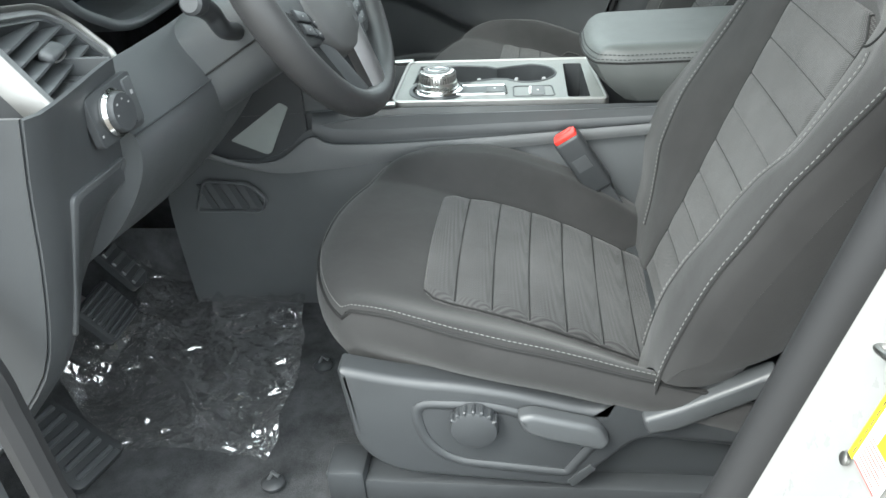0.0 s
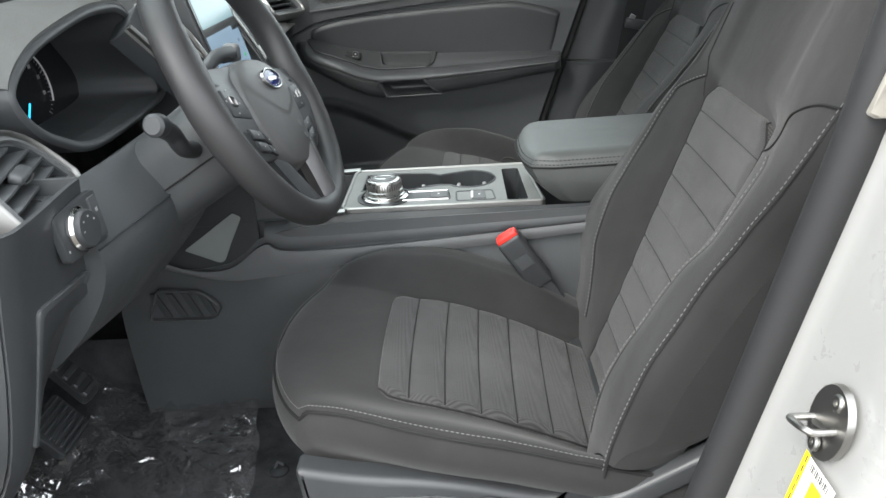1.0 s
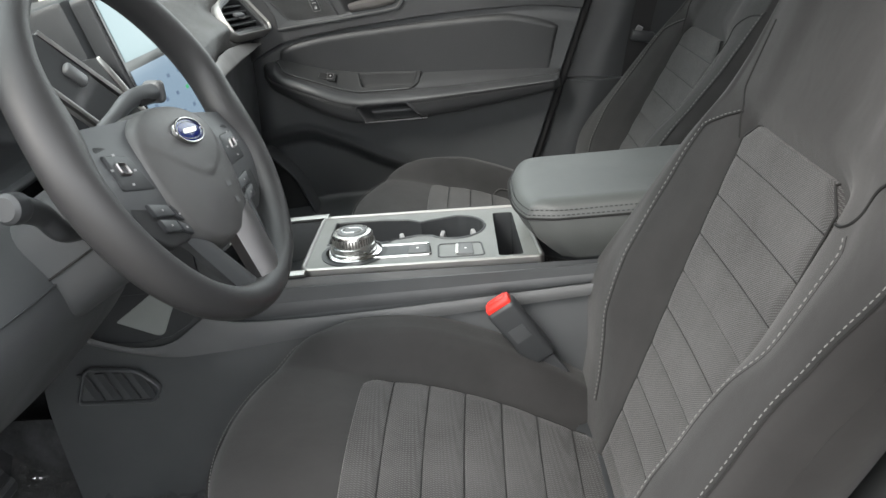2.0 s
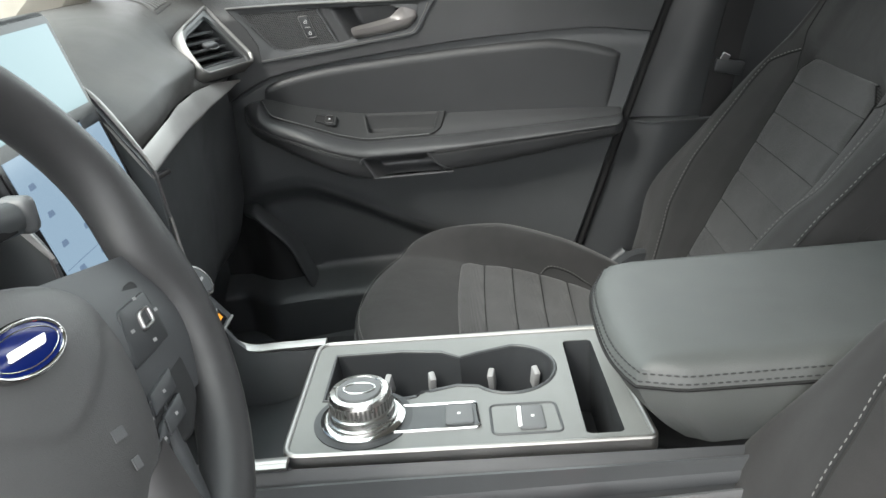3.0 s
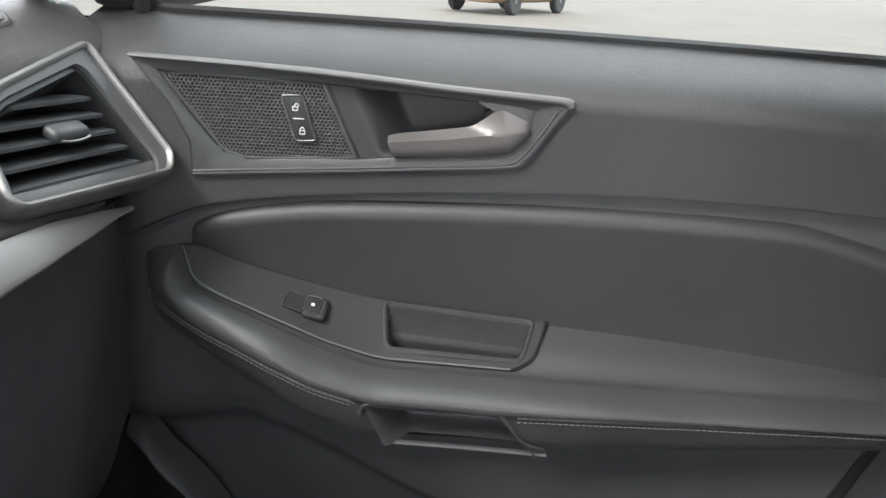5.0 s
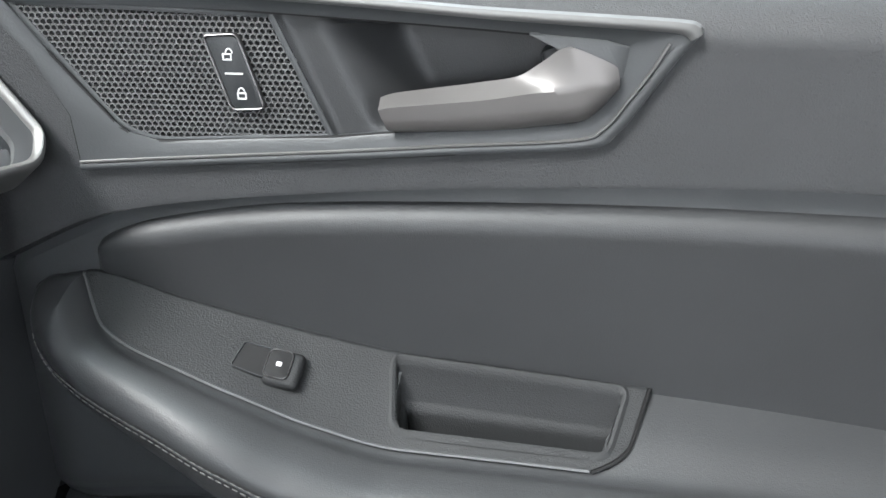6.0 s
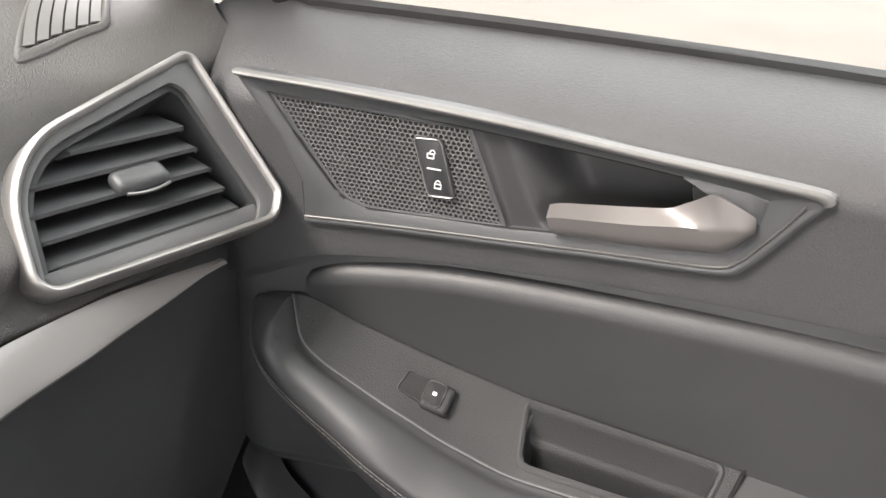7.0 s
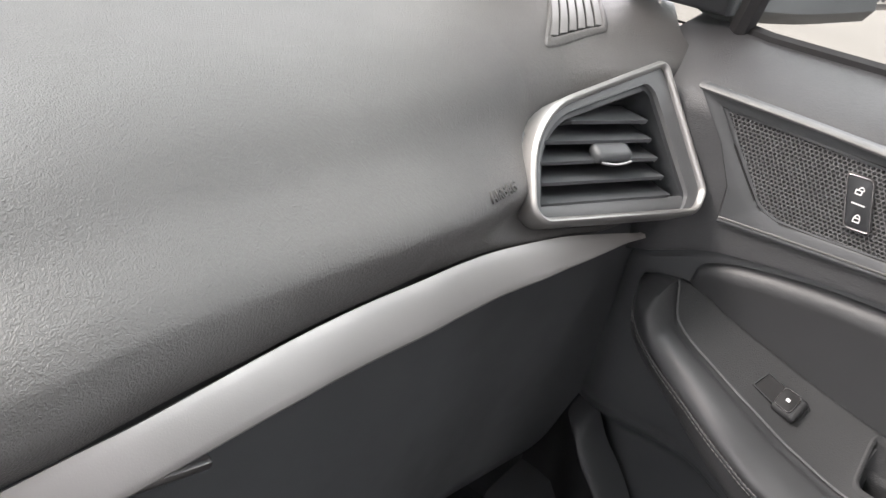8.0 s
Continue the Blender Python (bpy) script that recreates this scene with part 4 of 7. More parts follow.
def plate_with_holes(outer, holes, depth):
    bm = bmesh.new()
    edges = []
    for ol in [outer] + holes:
        vs = [bm.verts.new((p[0], p[1], CT)) for p in ol]
        for i in range(len(vs)):
            edges.append(bm.edges.new((vs[i], vs[(i + 1) % len(vs)])))
    bmesh.ops.triangle_fill(bm, use_beauty=True, use_dissolve=False, edges=edges, normal=(0, 0, 1))
    ex = bmesh.ops.extrude_face_region(bm, geom=bm.faces[:])
    bmesh.ops.translate(bm, vec=(0, 0, -depth), verts=[v for v in ex["geom"] if isinstance(v, bmesh.types.BMVert)])
    return bm


outer = rpoly([(0.028, -0.092), (0.352, -0.092), (0.332, 0.098), (0.028, 0.098)], [0.014, 0.004, 0.004, 0.014], 5)
part("top_plate", plate_with_holes(outer, [wo, slot_o], 0.006), CONSOLETOP, con, "grey plastic console top plate")


def walls(outline, depth, taper=0.0):
    bm = bmesh.new()
    pts = [Vector((p[0], p[1])) for p in outline]
    c = sum(pts, Vector((0, 0))) / len(pts)
    a = [bm.verts.new((p.x, p.y, CT - 0.001)) for p in pts]
    b = [bm.verts.new((lerp(p.x, c.x, taper), lerp(p.y, c.y, taper), CT - depth)) for p in pts]
    for i in range(len(a)):
        bm.faces.new((a[i], a[(i + 1) % len(a)], b[(i + 1) % len(b)], b[i]))
    bm.faces.new(b)
    bmesh.ops.triangulate(bm, faces=[f for f in bm.faces if len(f.verts) > 4])
    return bm


cupw = part("cup_holder", walls(wo, 0.075, 0.04), BLACK, con, "black twin cup holder well")
for cx in (0.125, 0.235):
    for sx in (-0.6, 0.75):
        part("grip_tab", block((0.007, 0.013, 0.026), pose(cx + 0.034 * sx, 0.031 + 0.026, CT - 0.030, rx=18, rz=20 * sx), 0.002, 2), DIMICON, cupw)
ow = inset(wo, -0.0035)
part("well_rim", hoop(ow, wo, tp, 0.002, 0.001, 0.004), HARD, con)
slt = part("storage_slot", walls(slot_o, 0.09, 0.05), BLACK, con, "narrow black storage slot")
part("slot_edge", tube([(0.29, -0.03, CT - 0.05), (0.31, -0.03, CT - 0.05)], 0.002, 6), DIMICON, slt)
# bright frame round the plate
fr_o = inset(outer, -0.0055)
part("plate_frame", hoop(fr_o, outer, tp, 0.003, 0.012, 0.004), MIDSILVER, con, "satin silver frame round the top plate")

# rotary gear dial
dl = part("gear_dial", lathe([(0.040, 0.0), (0.040, 0.004), (0.036, 0.006), (0.034, 0.006)], pose(0.092, -0.044, CT), 40), CHROME, con, "bright chrome rotary gear dial")
part("knob", lathe([(0.034, 0.004), (0.033, 0.008), (0.031, 0.009), (0.031, 0.016), (0.0295, 0.017), (0.0295, 0.019), (0.029, 0.030), (0.027, 0.033), (0.0225, 0.034), (0.0215, 0.033), (0.0005, 0.0335)], pose(0.092, -0.044, CT), 44), DIALSILVER, dl)
part("cap", lathe([(0.021, 0.0335), (0.020, 0.0350), (0.0005, 0.0352)], pose(0.092, -0.044, CT), 36), HARDLIGHT, dl, "dark cap with a chrome ring")
part("cap_ring", hoop([(0.016 * math.cos(a), 0.010 * math.sin(a)) for a in np.linspace(0, 2 * math.pi, 25)[:-1]], [(0.0135 * math.cos(a), 0.0078 * math.sin(a)) for a in np.linspace(0, 2 * math.pi, 25)[:-1]], on(pose(0.092, -0.044, CT + 0.0352)), 0.001, 0.001, 0.001), CHROME, dl)
for k in range(44):
    an = 2 * math.pi * k / 44
    part("knurl", block((0.0012, 0.0022, 0.010), pose(0.092 + 0.0292 * math.cos(an), -0.044 + 0.0292 * math.sin(an), CT + 0.024, rz=math.degrees(an)), 0), SILVER, dl)
part("dial_skirt", lathe([(0.047, -0.002), (0.047, 0.0015), (0.040, 0.0015)], pose(0.092, -0.044, CT), 40), BLACK, dl)
# chrome-edged bay behind the dial
bay_o = rpoly([(0.120, -0.070), (0.204, -0.068), (0.200, -0.026), (0.116, -0.026)], [0.004, 0.006, 0.006, 0.004], 4)
bay = part("park_bay", slab(inset(bay_o, 0.002), on(Matrix.Translation((0, 0, CT + 0.0012))), 0.004, 0.0004, 1), HARD, con)
part("bay_frame", hoop(bay_o, inset(bay_o, 0.0032), tp, 0.003, 0.002, 0.002), CHROME, bay, "chrome frame")
part("park_button", slab(rpoly([(0.170, -0.062), (0.197, -0.062), (0.195, -0.032), (0.170, -0.032)], 0.003), on(Matrix.Translation((0, 0, CT + 0.003))), 0.004, 0.001), HARDLIGHT, bay, "grey button")
part("park_mark", slab([(0.181, -0.048), (0.184, -0.048), (0.184, -0.045), (0.181, -0.045)], on(Matrix.Translation((0, 0, CT + 0.0034))), 0.0004, 0.0001, 1), ICON, bay)
# parking-brake switch tile
tile_o = rpoly([(0.214, -0.078), (0.276, -0.078), (0.272, -0.034), (0.212, -0.034)], 0.006, 4)
tile = part("brake_tile", hoop(inset(tile_o, -0.002), inset(tile_o, 0.0005), tp, 0.0014, 0.001, 0.001), HARD, con, "thin frame round a switch tile")
part("switch", slab(rpoly([(0.238, -0.074), (0.262, -0.074), (0.260, -0.037), (0.238, -0.037)], 0.004), on(Matrix.Translation((0, 0, CT + 0.002))), 0.003, 0.001), HARDLIGHT, tile)
part("switch_edge", block((0.004, 0.030, 0.003), pose(0.2385, -0.0555, CT + 0.002), 0.001), ICON, tile)
part("switch_mark", slab([(0.249, -0.057), (0.252, -0.057), (0.252, -0.054), (0.249, -0.054)], on(Matrix.Translation((0, 0, CT + 0.0024))), 0.0004, 0.0001, 1), ICON, tile)

# armrest lid
arm = thing("armrest", "padded dark vinyl armrest lid with a stitched front seam", "armrest")


def arm_top(u, v):
    b = 2 * v - 1
    a = 2 * u - 1
    x = lerp(0.318, 0.640, u) + 0.018 * (abs(b) ** 3) * (1 - u)
    y = 0.112 * b * (1 - 0.10 * max(0, 0.12 - u) / 0.12)
    e = max(-a if a < 0 else 0, abs(b))
    d = max(0, (e - 0.78) / 0.22)
    z = 0.908 + 0.006 * u - 0.022 * (1 - math.sqrt(max(0, 1 - min(1, d) ** 2)))
    return Vector((x, y, z))


part("lid", sheet(arm_top, 40, 40), ARMSKIN, arm, "soft greenish-grey vinyl lid")
arim = [arm_top(1 - i / 30, 0.0) for i in range(31)] + [arm_top(0.0, j / 30) for j in range(1, 31)] + [arm_top(i / 30, 1.0) for i in range(1, 31)]


def arm_wall(u, v):
    t = u * (len(arim) - 1)
    i = min(len(arim) - 2, int(t))
    p = arim[i].lerp(arim[i + 1], t - i)
    fr = sstep(0.36, 0.31, p.x)
    out = Vector((p.x - 0.5, p.y, 0)).normalized()
    q = Vector((p.x + 0.035 * v * sstep(0.42, 0.32, p.x), p.y, lerp(p.z, 0.826, v)))
    return q + out * (0.008 * math.sin(math.pi * v) - 0.014 * v)


part("lid_side", sheet(arm_wall, 90, 12), ARMSKIN, arm)
for off in (0.000, 0.0065):
    ln = [p + Vector((0, 0, 0.0045 + off)) + (Vector((0.5, 0, p.z)) - p).normalized() * (0.0005 + off * 0.45) for p in arim]
    part("lid_stitching", stitches(ln, 0.0042, 0.0022, 0.0008), DARKTHREAD, arm)
part("lid_seam", tube([p + (p - Vector((0.5, 0, p.z))).normalized() * 0.001 for p in arim], 0.0016, 5), PIPING, arm)

# belt buckle between the driver's seat and console
def buckle(side, dx):
    bk = thing("belt_buckle", "black seat belt buckle with a red release button", "buckle", "belt buckles")
    tilt = axes((0.296 + dx, side * 0.170, 0.790), (0.84, 0.0, 0.54), (0.54, side * -0.06, -0.84))
    part("casing", block((0.040, 0.100, 0.026), tilt @ pose(0, 0.040, 0), 0.006, 3), BLACK, bk)
    part("release_button", block((0.035, 0.010, 0.020), tilt @ pose(0.0, -0.011, 0.0), 0.003, 2), RED, bk, "red release button")
    part("button_dish", block((0.026, 0.003, 0.010), tilt @ pose(0.0, -0.0160, 0.004), 0.002, 2), RED, bk)
    part("mark", block((0.022, 0.022, 0.001), tilt @ pose(0.0, 0.035, -0.0135 if side < 0 else 0.0135), 0), HARD, bk)
    part("stalk", block((0.030, 0.13, 0.010), tilt @ pose(0.0, 0.145, 0), 0.003, 2), BLACK, bk)
    return bk


buckle(-1, 0.0)

# ---- steering wheel and column ----
sw = thing("steering_wheel", "black leather steering wheel with a round airbag hub", "steering wheel")
WC = Vector((-0.012, -0.356, 1.094))
tl = radians(25)
wm = axes(WC, (0, 1, 0), (-math.sin(tl), 0, math.cos(tl)))     # local x to the right, y up, z to the driver
WR = 0.172
wr = wm @ Matrix.Rotation(radians(-12), 4, "Z")     # the wheel stands turned a little


def rim_f(u, v):
    a, b = 2 * math.pi * u, 2 * math.pi * v
    grip = math.exp(-((math.sin(a + radians(12)) - 0.10) / 0.22) ** 2)     # thumb rests at both sides
    r = 0.0165 + 0.001 * math.cos(2 * a)
    q = WR - 0.008 * grip + (r * 0.95 + 0.008 * grip) * math.cos(b)
    return wm @ Vector((q * math.cos(a), q * math.sin(a), r * 1.1 * math.sin(b)))


part("rim", sheet(rim_f, 96, 18, 0, True, True), vinyl("wheel_leather", (0.030, 0.030, 0.031), 0.42, 1100.0, 0.2), sw, "black leather rim")


HALF = [(0.0, 0.030), (0.030, 0.028), (0.058, 0.020), (0.078, 0.005), (0.085, -0.020), (0.083, -0.045), (0.076, -0.068), (0.064, -0.092), (0.045, -0.108), (0.020, -0.115)]
HUB = curve([(a, b, 0) for a, b in HALF + [(0.0, -0.116)] + [(-a, b) for a, b in HALF[:0:-1]]], 5, True)


def hub_f(u, v):
    t = u * len(HUB)
    i = int(t) % len(HUB)
    p = HUB[i].lerp(HUB[(i + 1) % len(HUB)], t - int(t))
    x, y = p.x * v, -0.030 + (p.y + 0.030) * v
    z = 0.0200 - 0.0125 * v ** 3.2 - 0.020 * max(0.0, (v - 0.90) / 0.10) ** 2
    line = -0.050 + 0.052 * (abs(x) / 0.085) ** 1.5      # curved crease below the badge
    z += 0.0011 * sstep(-0.004, 0.004, y - line) * sstep(1.0, 0.8, v)
    return wr @ Vector((x, y, z))


part("airbag_cover", sheet(hub_f, 110, 40, 0, True), vinyl("hub_skin", (0.080, 0.080, 0.080), 0.42, 900.0, 0.2), sw, "dark grey airbag cover", 60)
bdg = [(0.0265 * math.cos(a), 0.0118 * math.sin(a) - 0.006) for a in np.linspace(0, 2 * math.pi, 41)[:-1]]
bp = on(wr @ pose(0, 0, 0.0235))
badge = part("badge", slab(bdg, bp, 0.004, 0.0006, 2), BLUE, sw, "glossy blue oval badge with a silver edge")
part("badge_edge", hoop(inset(bdg, -0.0016), inset(bdg, 0.0008), bp, 0.0012, 0.003, 0.001), CHROME, badge)
part("badge_mark", hoop(inset(bdg, 0.0028), inset(bdg, 0.0034), bp, 0.0004, 0.0002, 0.0002), CHROME, badge)
part("badge_bar", slab(rpoly([(-0.014, -0.0090), (0.013, -0.0080), (0.016, -0.0030), (-0.012, -0.0040)], 0.002), on(wr @ pose(0, 0, 0.0240)), 0.001, 0.0003, 1), CHROME, badge)
for k in (0, 1):
    part("airbag_mark", block((0.010 - 0.004 * k, 0.006, 0.0005), wr @ pose(0.026, -0.064 - 0.017 * k, 0.0192, rz=-4), 0), HARDLIGHT, sw)


def spoke(pts0, pts1, z0, z1, mat, name, m, label=""):
    """A tapering bar from the hub to the rim."""
    def f(u, v):
        a = Vector(pts0[0]).lerp(Vector(pts0[1]), v)
        b = Vector(pts1[0]).lerp(Vector(pts1[1]), v)
        p = a.lerp(b, u)
        return m @ Vector((p.x, p.y, lerp(z0, z1, u) + 0.006 * math.sin(math.pi * v)))
    return part(name, sheet(f, 10, 10, 0.012), mat, sw, label)


for s in (-1, 1):
    spoke(((s * 0.050, 0.020), (s * 0.050, -0.085)), ((s * 0.160, 0.016), (s * 0.148, -0.075)), 0.002, 0.0, HARD, "spoke", wr)
    # two groups of flat keys in a dark bay
    turn = lambda pts: [(s * a, b) for a, b in (pts if s > 0 else pts[::-1])]
    bay = part("switch_bay", slab(rpoly(turn([(0.074, -0.060), (0.062, -0.096), (0.100, -0.097), (0.126, -0.080), (0.132, -0.050), (0.132, 0.002), (0.084, -0.002)]), 0.008), on(wr @ pose(0, 0, 0.0045)), 0.010, 0.003, 3), GRAIN, sw, "dark switch panel")
    part("rocker", slab(rpoly(turn([(0.080, -0.046), (0.127, -0.040), (0.129, -0.008), (0.094, -0.012)]), 0.004), on(wr @ pose(0, 0, 0.0080)), 0.006, 0.002, 2), BLACK, bay, "black rocker key")
    ro = rpoly(turn([(0.104, -0.030), (0.119, -0.028), (0.120, -0.016), (0.107, -0.018)]), 0.004)
    part("toggle", hoop(ro, inset(ro, 0.0022), on(wr @ pose(0, 0, 0.0086)), 0.002, 0.001, 0.001), DARKSILVER, bay, "satin toggle")
    for px_, py_ in ((0.114, -0.010), (0.127, -0.022), (0.096, -0.026), (0.110, -0.037)):
        part("rocker_mark", block((0.0036, 0.0020, 0.0003), wr @ pose(s * px_, py_, 0.0082), 0), DIMICON, bay)
    for quad in ([(0.074, -0.073), (0.104, -0.068), (0.108, -0.055), (0.079, -0.061)], [(0.061, -0.082), (0.072, -0.0745), (0.077, -0.062), (0.066, -0.070)],
                 [(0.076, -0.087), (0.100, -0.083), (0.104, -0.070), (0.080, -0.0755)], [(0.062, -0.093), (0.0745, -0.0875), (0.0785, -0.076), (0.063, -0.0840)]):
        mid_ = [sum(q[0] for q in quad) / 4, sum(q[1] for q in quad) / 4]
        part("button", slab(rpoly(turn(quad), 0.0018, 3), on(wr @ pose(0, 0, 0.0078)), 0.005, 0.0014, 2), BLACK, bay)
        part("button_mark", block((0.0026, 0.0018, 0.0003), wr @ pose(s * mid_[0], mid_[1], 0.0080), 0), DIMICON, bay)
    # dark legs from the switch bays down to the rim
    spoke(((s * 0.046, -0.108), (s * 0.090, -0.074)), ((s * 0.010, -0.170), (s * 0.058, -0.150)), 0.000, -0.001, HARD, "spoke", wm)
spoke(((-0.014, -0.100), (0.050, -0.096)), ((-0.026, -0.168), (0.036, -0.166)), 0.008, 0.007, DARKSILVER, "lower_spoke", wm, "satin silver lower spoke")
part("hub_boss", lathe([(0.052, -0.045), (0.055, -0.02), (0.053, 0.002), (0.04, 0.004), (0.001, 0.004)], wr @ pose(0, -0.040, 0), 36), HARD, sw)

col = thing("steering_column", "dark plastic steering column shroud with stalks", "steering column")


def shroud(u, v):
    a = 2 * math.pi * v
    z = lerp(-0.035, -0.26, u)
    rx, ry = lerp(0.082, 0.090, u), lerp(0.056, 0.060, u)
    k = 1.0 / (abs(math.cos(a)) ** 3.2 + abs(math.sin(a)) ** 3.2) ** (1 / 3.2)
    return wm @ Vector((rx * k * math.cos(a), ry * k * math.sin(a) - 0.034 - 0.02 * u, z))


part("shroud", sheet(shroud, 10, 48, 0, False, True), HARD, col, "dark grey plastic shroud")
part("shroud_face", sheet(lambda u, v: shroud(0, v).lerp(wm @ Vector((0, -0.034, -0.035)), u), 4, 48, 0, False, True), BLACK, col)
part("shroud_seam", tube([shroud(0.02 + 0.9 * i / 8, 0.52) + Vector((0, -0.001, 0)) for i in range(9)], 0.0012, 5), PIPING, col)
# turn-signal stalk toward the door, wiper stalk toward the middle
stk = part("indicator_stalk", tube(curve([wm @ Vector(p) for p in [(-0.075, -0.028, -0.075), (-0.120, -0.016, -0.066), (-0.140, 0.004, -0.058), (-0.165, 0.018, -0.052)]], 6), lambda t: 0.0095 + 0.0015 * sstep(0.5, 1, t), 12), BLACK, col, "black indicator stalk")
part("stalk_end", lathe([(0.0115, 0), (0.0125, 0.004), (0.0120, 0.014), (0.009, 0.017), (0.0005, 0.017)], axes(wm @ Vector((-0.163, 0.018, -0.052)), wm.to_3x3() @ Vector((0, 0, 1)), wm.to_3x3() @ Vector((0.3, 1, 0))), 20), BLACK, stk, "grey twist end with a chrome cap")
wst = part("wiper_stalk", tube(curve([(-0.112, -0.300, 1.078), (-0.100, -0.268, 1.094), (-0.094, -0.230, 1.105), (-0.086, -0.190, 1.103)], 6), lambda t: 0.008 + 0.0035 * sstep(0.3, 1, t), 12), HARD, col, "dark wiper stalk")
part("stalk_collar", block((0.024, 0.014, 0.026), pose(-0.085, -0.182, 1.103, rz=-8), 0.006, 3), HARDLIGHT, wst, "grey switch at the stalk's end")
part("stalk_slot", block((0.006, 0.030, 0.008), pose(-0.083, -0.212, 1.100, rz=-10), 0.002, 2), MESHBLACK, wst)


# ---- dashboard ----
dash = thing("dashboard", "dark soft-skinned dashboard with silver trim and air vents", "dashboard")


def dash_x(y):
    """How far the pad's face stands to the rear, across the car."""
    if y < 0.1:
        return 0.030 * sstep(0.50, 0.15, abs(y)) - 0.014 * sstep(0.44, 0.56, abs(y))
    return interp([0.10, 0.118, 0.16, 0.20, 0.22, 0.25, 0.30, 0.35, 0.40, 0.45, 0.50, 0.56], [0.030, 0.036, 0.040, 0.040, 0.038, 0.033, 0.024, 0.018, 0.0145, 0.006, -0.010, -0.027], y)


def rise(y):
    """The rail climbs toward the middle of the car."""
    return interp([0.10, 0.16, 0.20, 0.23, 0.26, 0.30, 0.35, 0.40, 0.45, 0.52, 0.60], [0.008, 0.014, 0.018, 0.020, 0.019, 0.015, 0.012, 0.011, 0.007, 0.000, -0.010], y) if y > 0.1 else interp([0.10, 0.22, 0.30, 0.42, 0.47, 0.52, 0.60], [0.006, 0.006, 0.001, -0.002, -0.004, -0.008, -0.014], abs(y))


PROF = [(-0.98, 1.085), (-0.75, 1.135), (-0.55, 1.165), (-0.42, 1.172), (-0.31, 1.166), (-0.255, 1.148), (-0.222, 1.118), (-0.205, 1.1045), (-0.1925, 1.0945), (-0.1845, 1.085), (-0.1835, 1.077), (-0.188, 1.063), (-0.197, 1.046)]
PC = curve([(a, b, 0) for a, b in PROF], 5)


def pad(ya, yb):
    def f(u, v):
        t = u * (len(PC) - 1)
        i = min(len(PC) - 2, int(t))
        p = PC[i].lerp(PC[i + 1], t - i)
        y = lerp(ya, yb, v)
        front = sstep(-0.45, -0.22, p.x)
        edge = sstep(0.60, 0.735, abs(y))
        bulge = interp([0.40, 0.50, 0.60, 0.66, 0.70], [0.0, 0.010, 0.019, 0.042, 0.045], y) * sstep(1.10, 1.145, p.y) * sstep(-0.75, -0.45, p.x)
        low = interp([0.11, 0.13, 0.18, 0.22, 0.26, 0.30, 0.34, 0.42], [0.0, 0.017, 0.017, 0.016, 0.014, 0.0105, 0.0055, 0.0], y) * sstep(1.090, 1.050, p.y)
        low += interp([0.42, 0.46, 0.50, 0.56, 0.62, 0.68], [0.0, 0.003, 0.013, 0.031, 0.034, 0.020], y) * sstep(1.066, 1.048, p.y)
        return Vector((p.x + bulge + low + dash_x(y) * front - (0.02 * edge * front if y < 0 else 0.0), y + 0.07 * edge * (1 - sstep(-0.36, -0.26, p.x)) * (1 if y > 0 else -1), p.y - (0.012 * edge * (1 - front) + 0.006 * edge if y < 0 else 0.0) + rise(y) * sstep(1.15, 1.07, p.y)))
    return f


part("pad_middle", sheet(lambda u, v: pad(-0.118, 0.118)(u * 0.60, v), 50, 12, 0.004), SKIN, dash)


# lower dash on the passenger's side: silver rail, glovebox
def rail_f(u, v):
    y = lerp(0.125, 0.640, u)
    zt = interp([0.125, 0.18, 0.22, 0.26, 0.30, 0.34, 0.38, 0.42, 0.45, 0.496, 0.548, 0.60, 0.62, 0.64], [1.057, 1.063, 1.066, 1.065, 1.062, 1.059, 1.057, 1.056, 1.054, 1.050, 1.047, 1.040, 1.037, 1.034], y)
    hgt = interp([0.125, 0.22, 0.30, 0.40, 0.45, 0.50, 0.56, 0.60, 0.63, 0.64], [0.034, 0.033, 0.035, 0.039, 0.038, 0.034, 0.025, 0.015, 0.006, 0.003], y)
    x0 = interp([0.125, 0.18, 0.22, 0.26, 0.30, 0.34, 0.38, 0.42, 0.45, 0.496, 0.548, 0.60, 0.64], [-0.138, -0.140, -0.143, -0.151, -0.162, -0.172, -0.179, -0.183, -0.188, -0.193, -0.190, -0.183, -0.176], y)
    k = min(1.0, hgt / 0.03)
    out = 0.003 + interp([0.125, 0.22, 0.32], [0.011, 0.012, 0.016], y) * min(1.0, v / 0.72) ** 0.85 - 0.020 * max(0.0, (v - 0.62) / 0.38) ** 2
    return Vector((x0 + out * max(0.3, k), y, zt - hgt * v))


part("trim_rail", sheet(rail_f, 60, 16, 0.003), RAILSILVER, dash, "satin silver trim rail across the dashboard")


def glove(u, v):
    P = [(-0.206, 1.036), (-0.202, 1.000), (-0.204, 0.94), (-0.209, 0.87), (-0.217, 0.80), (-0.228, 0.745), (-0.270, 0.70), (-0.42, 0.66)]
    x, z, _ = along(P, v)
    y = lerp(0.118, 0.735 - 0.055 * sstep(0.86, 0.74, z), u)
    return Vector((x + dash_x(y) * 0.55, y, z + rise(y) * sstep(0.93, 1.036, z)))


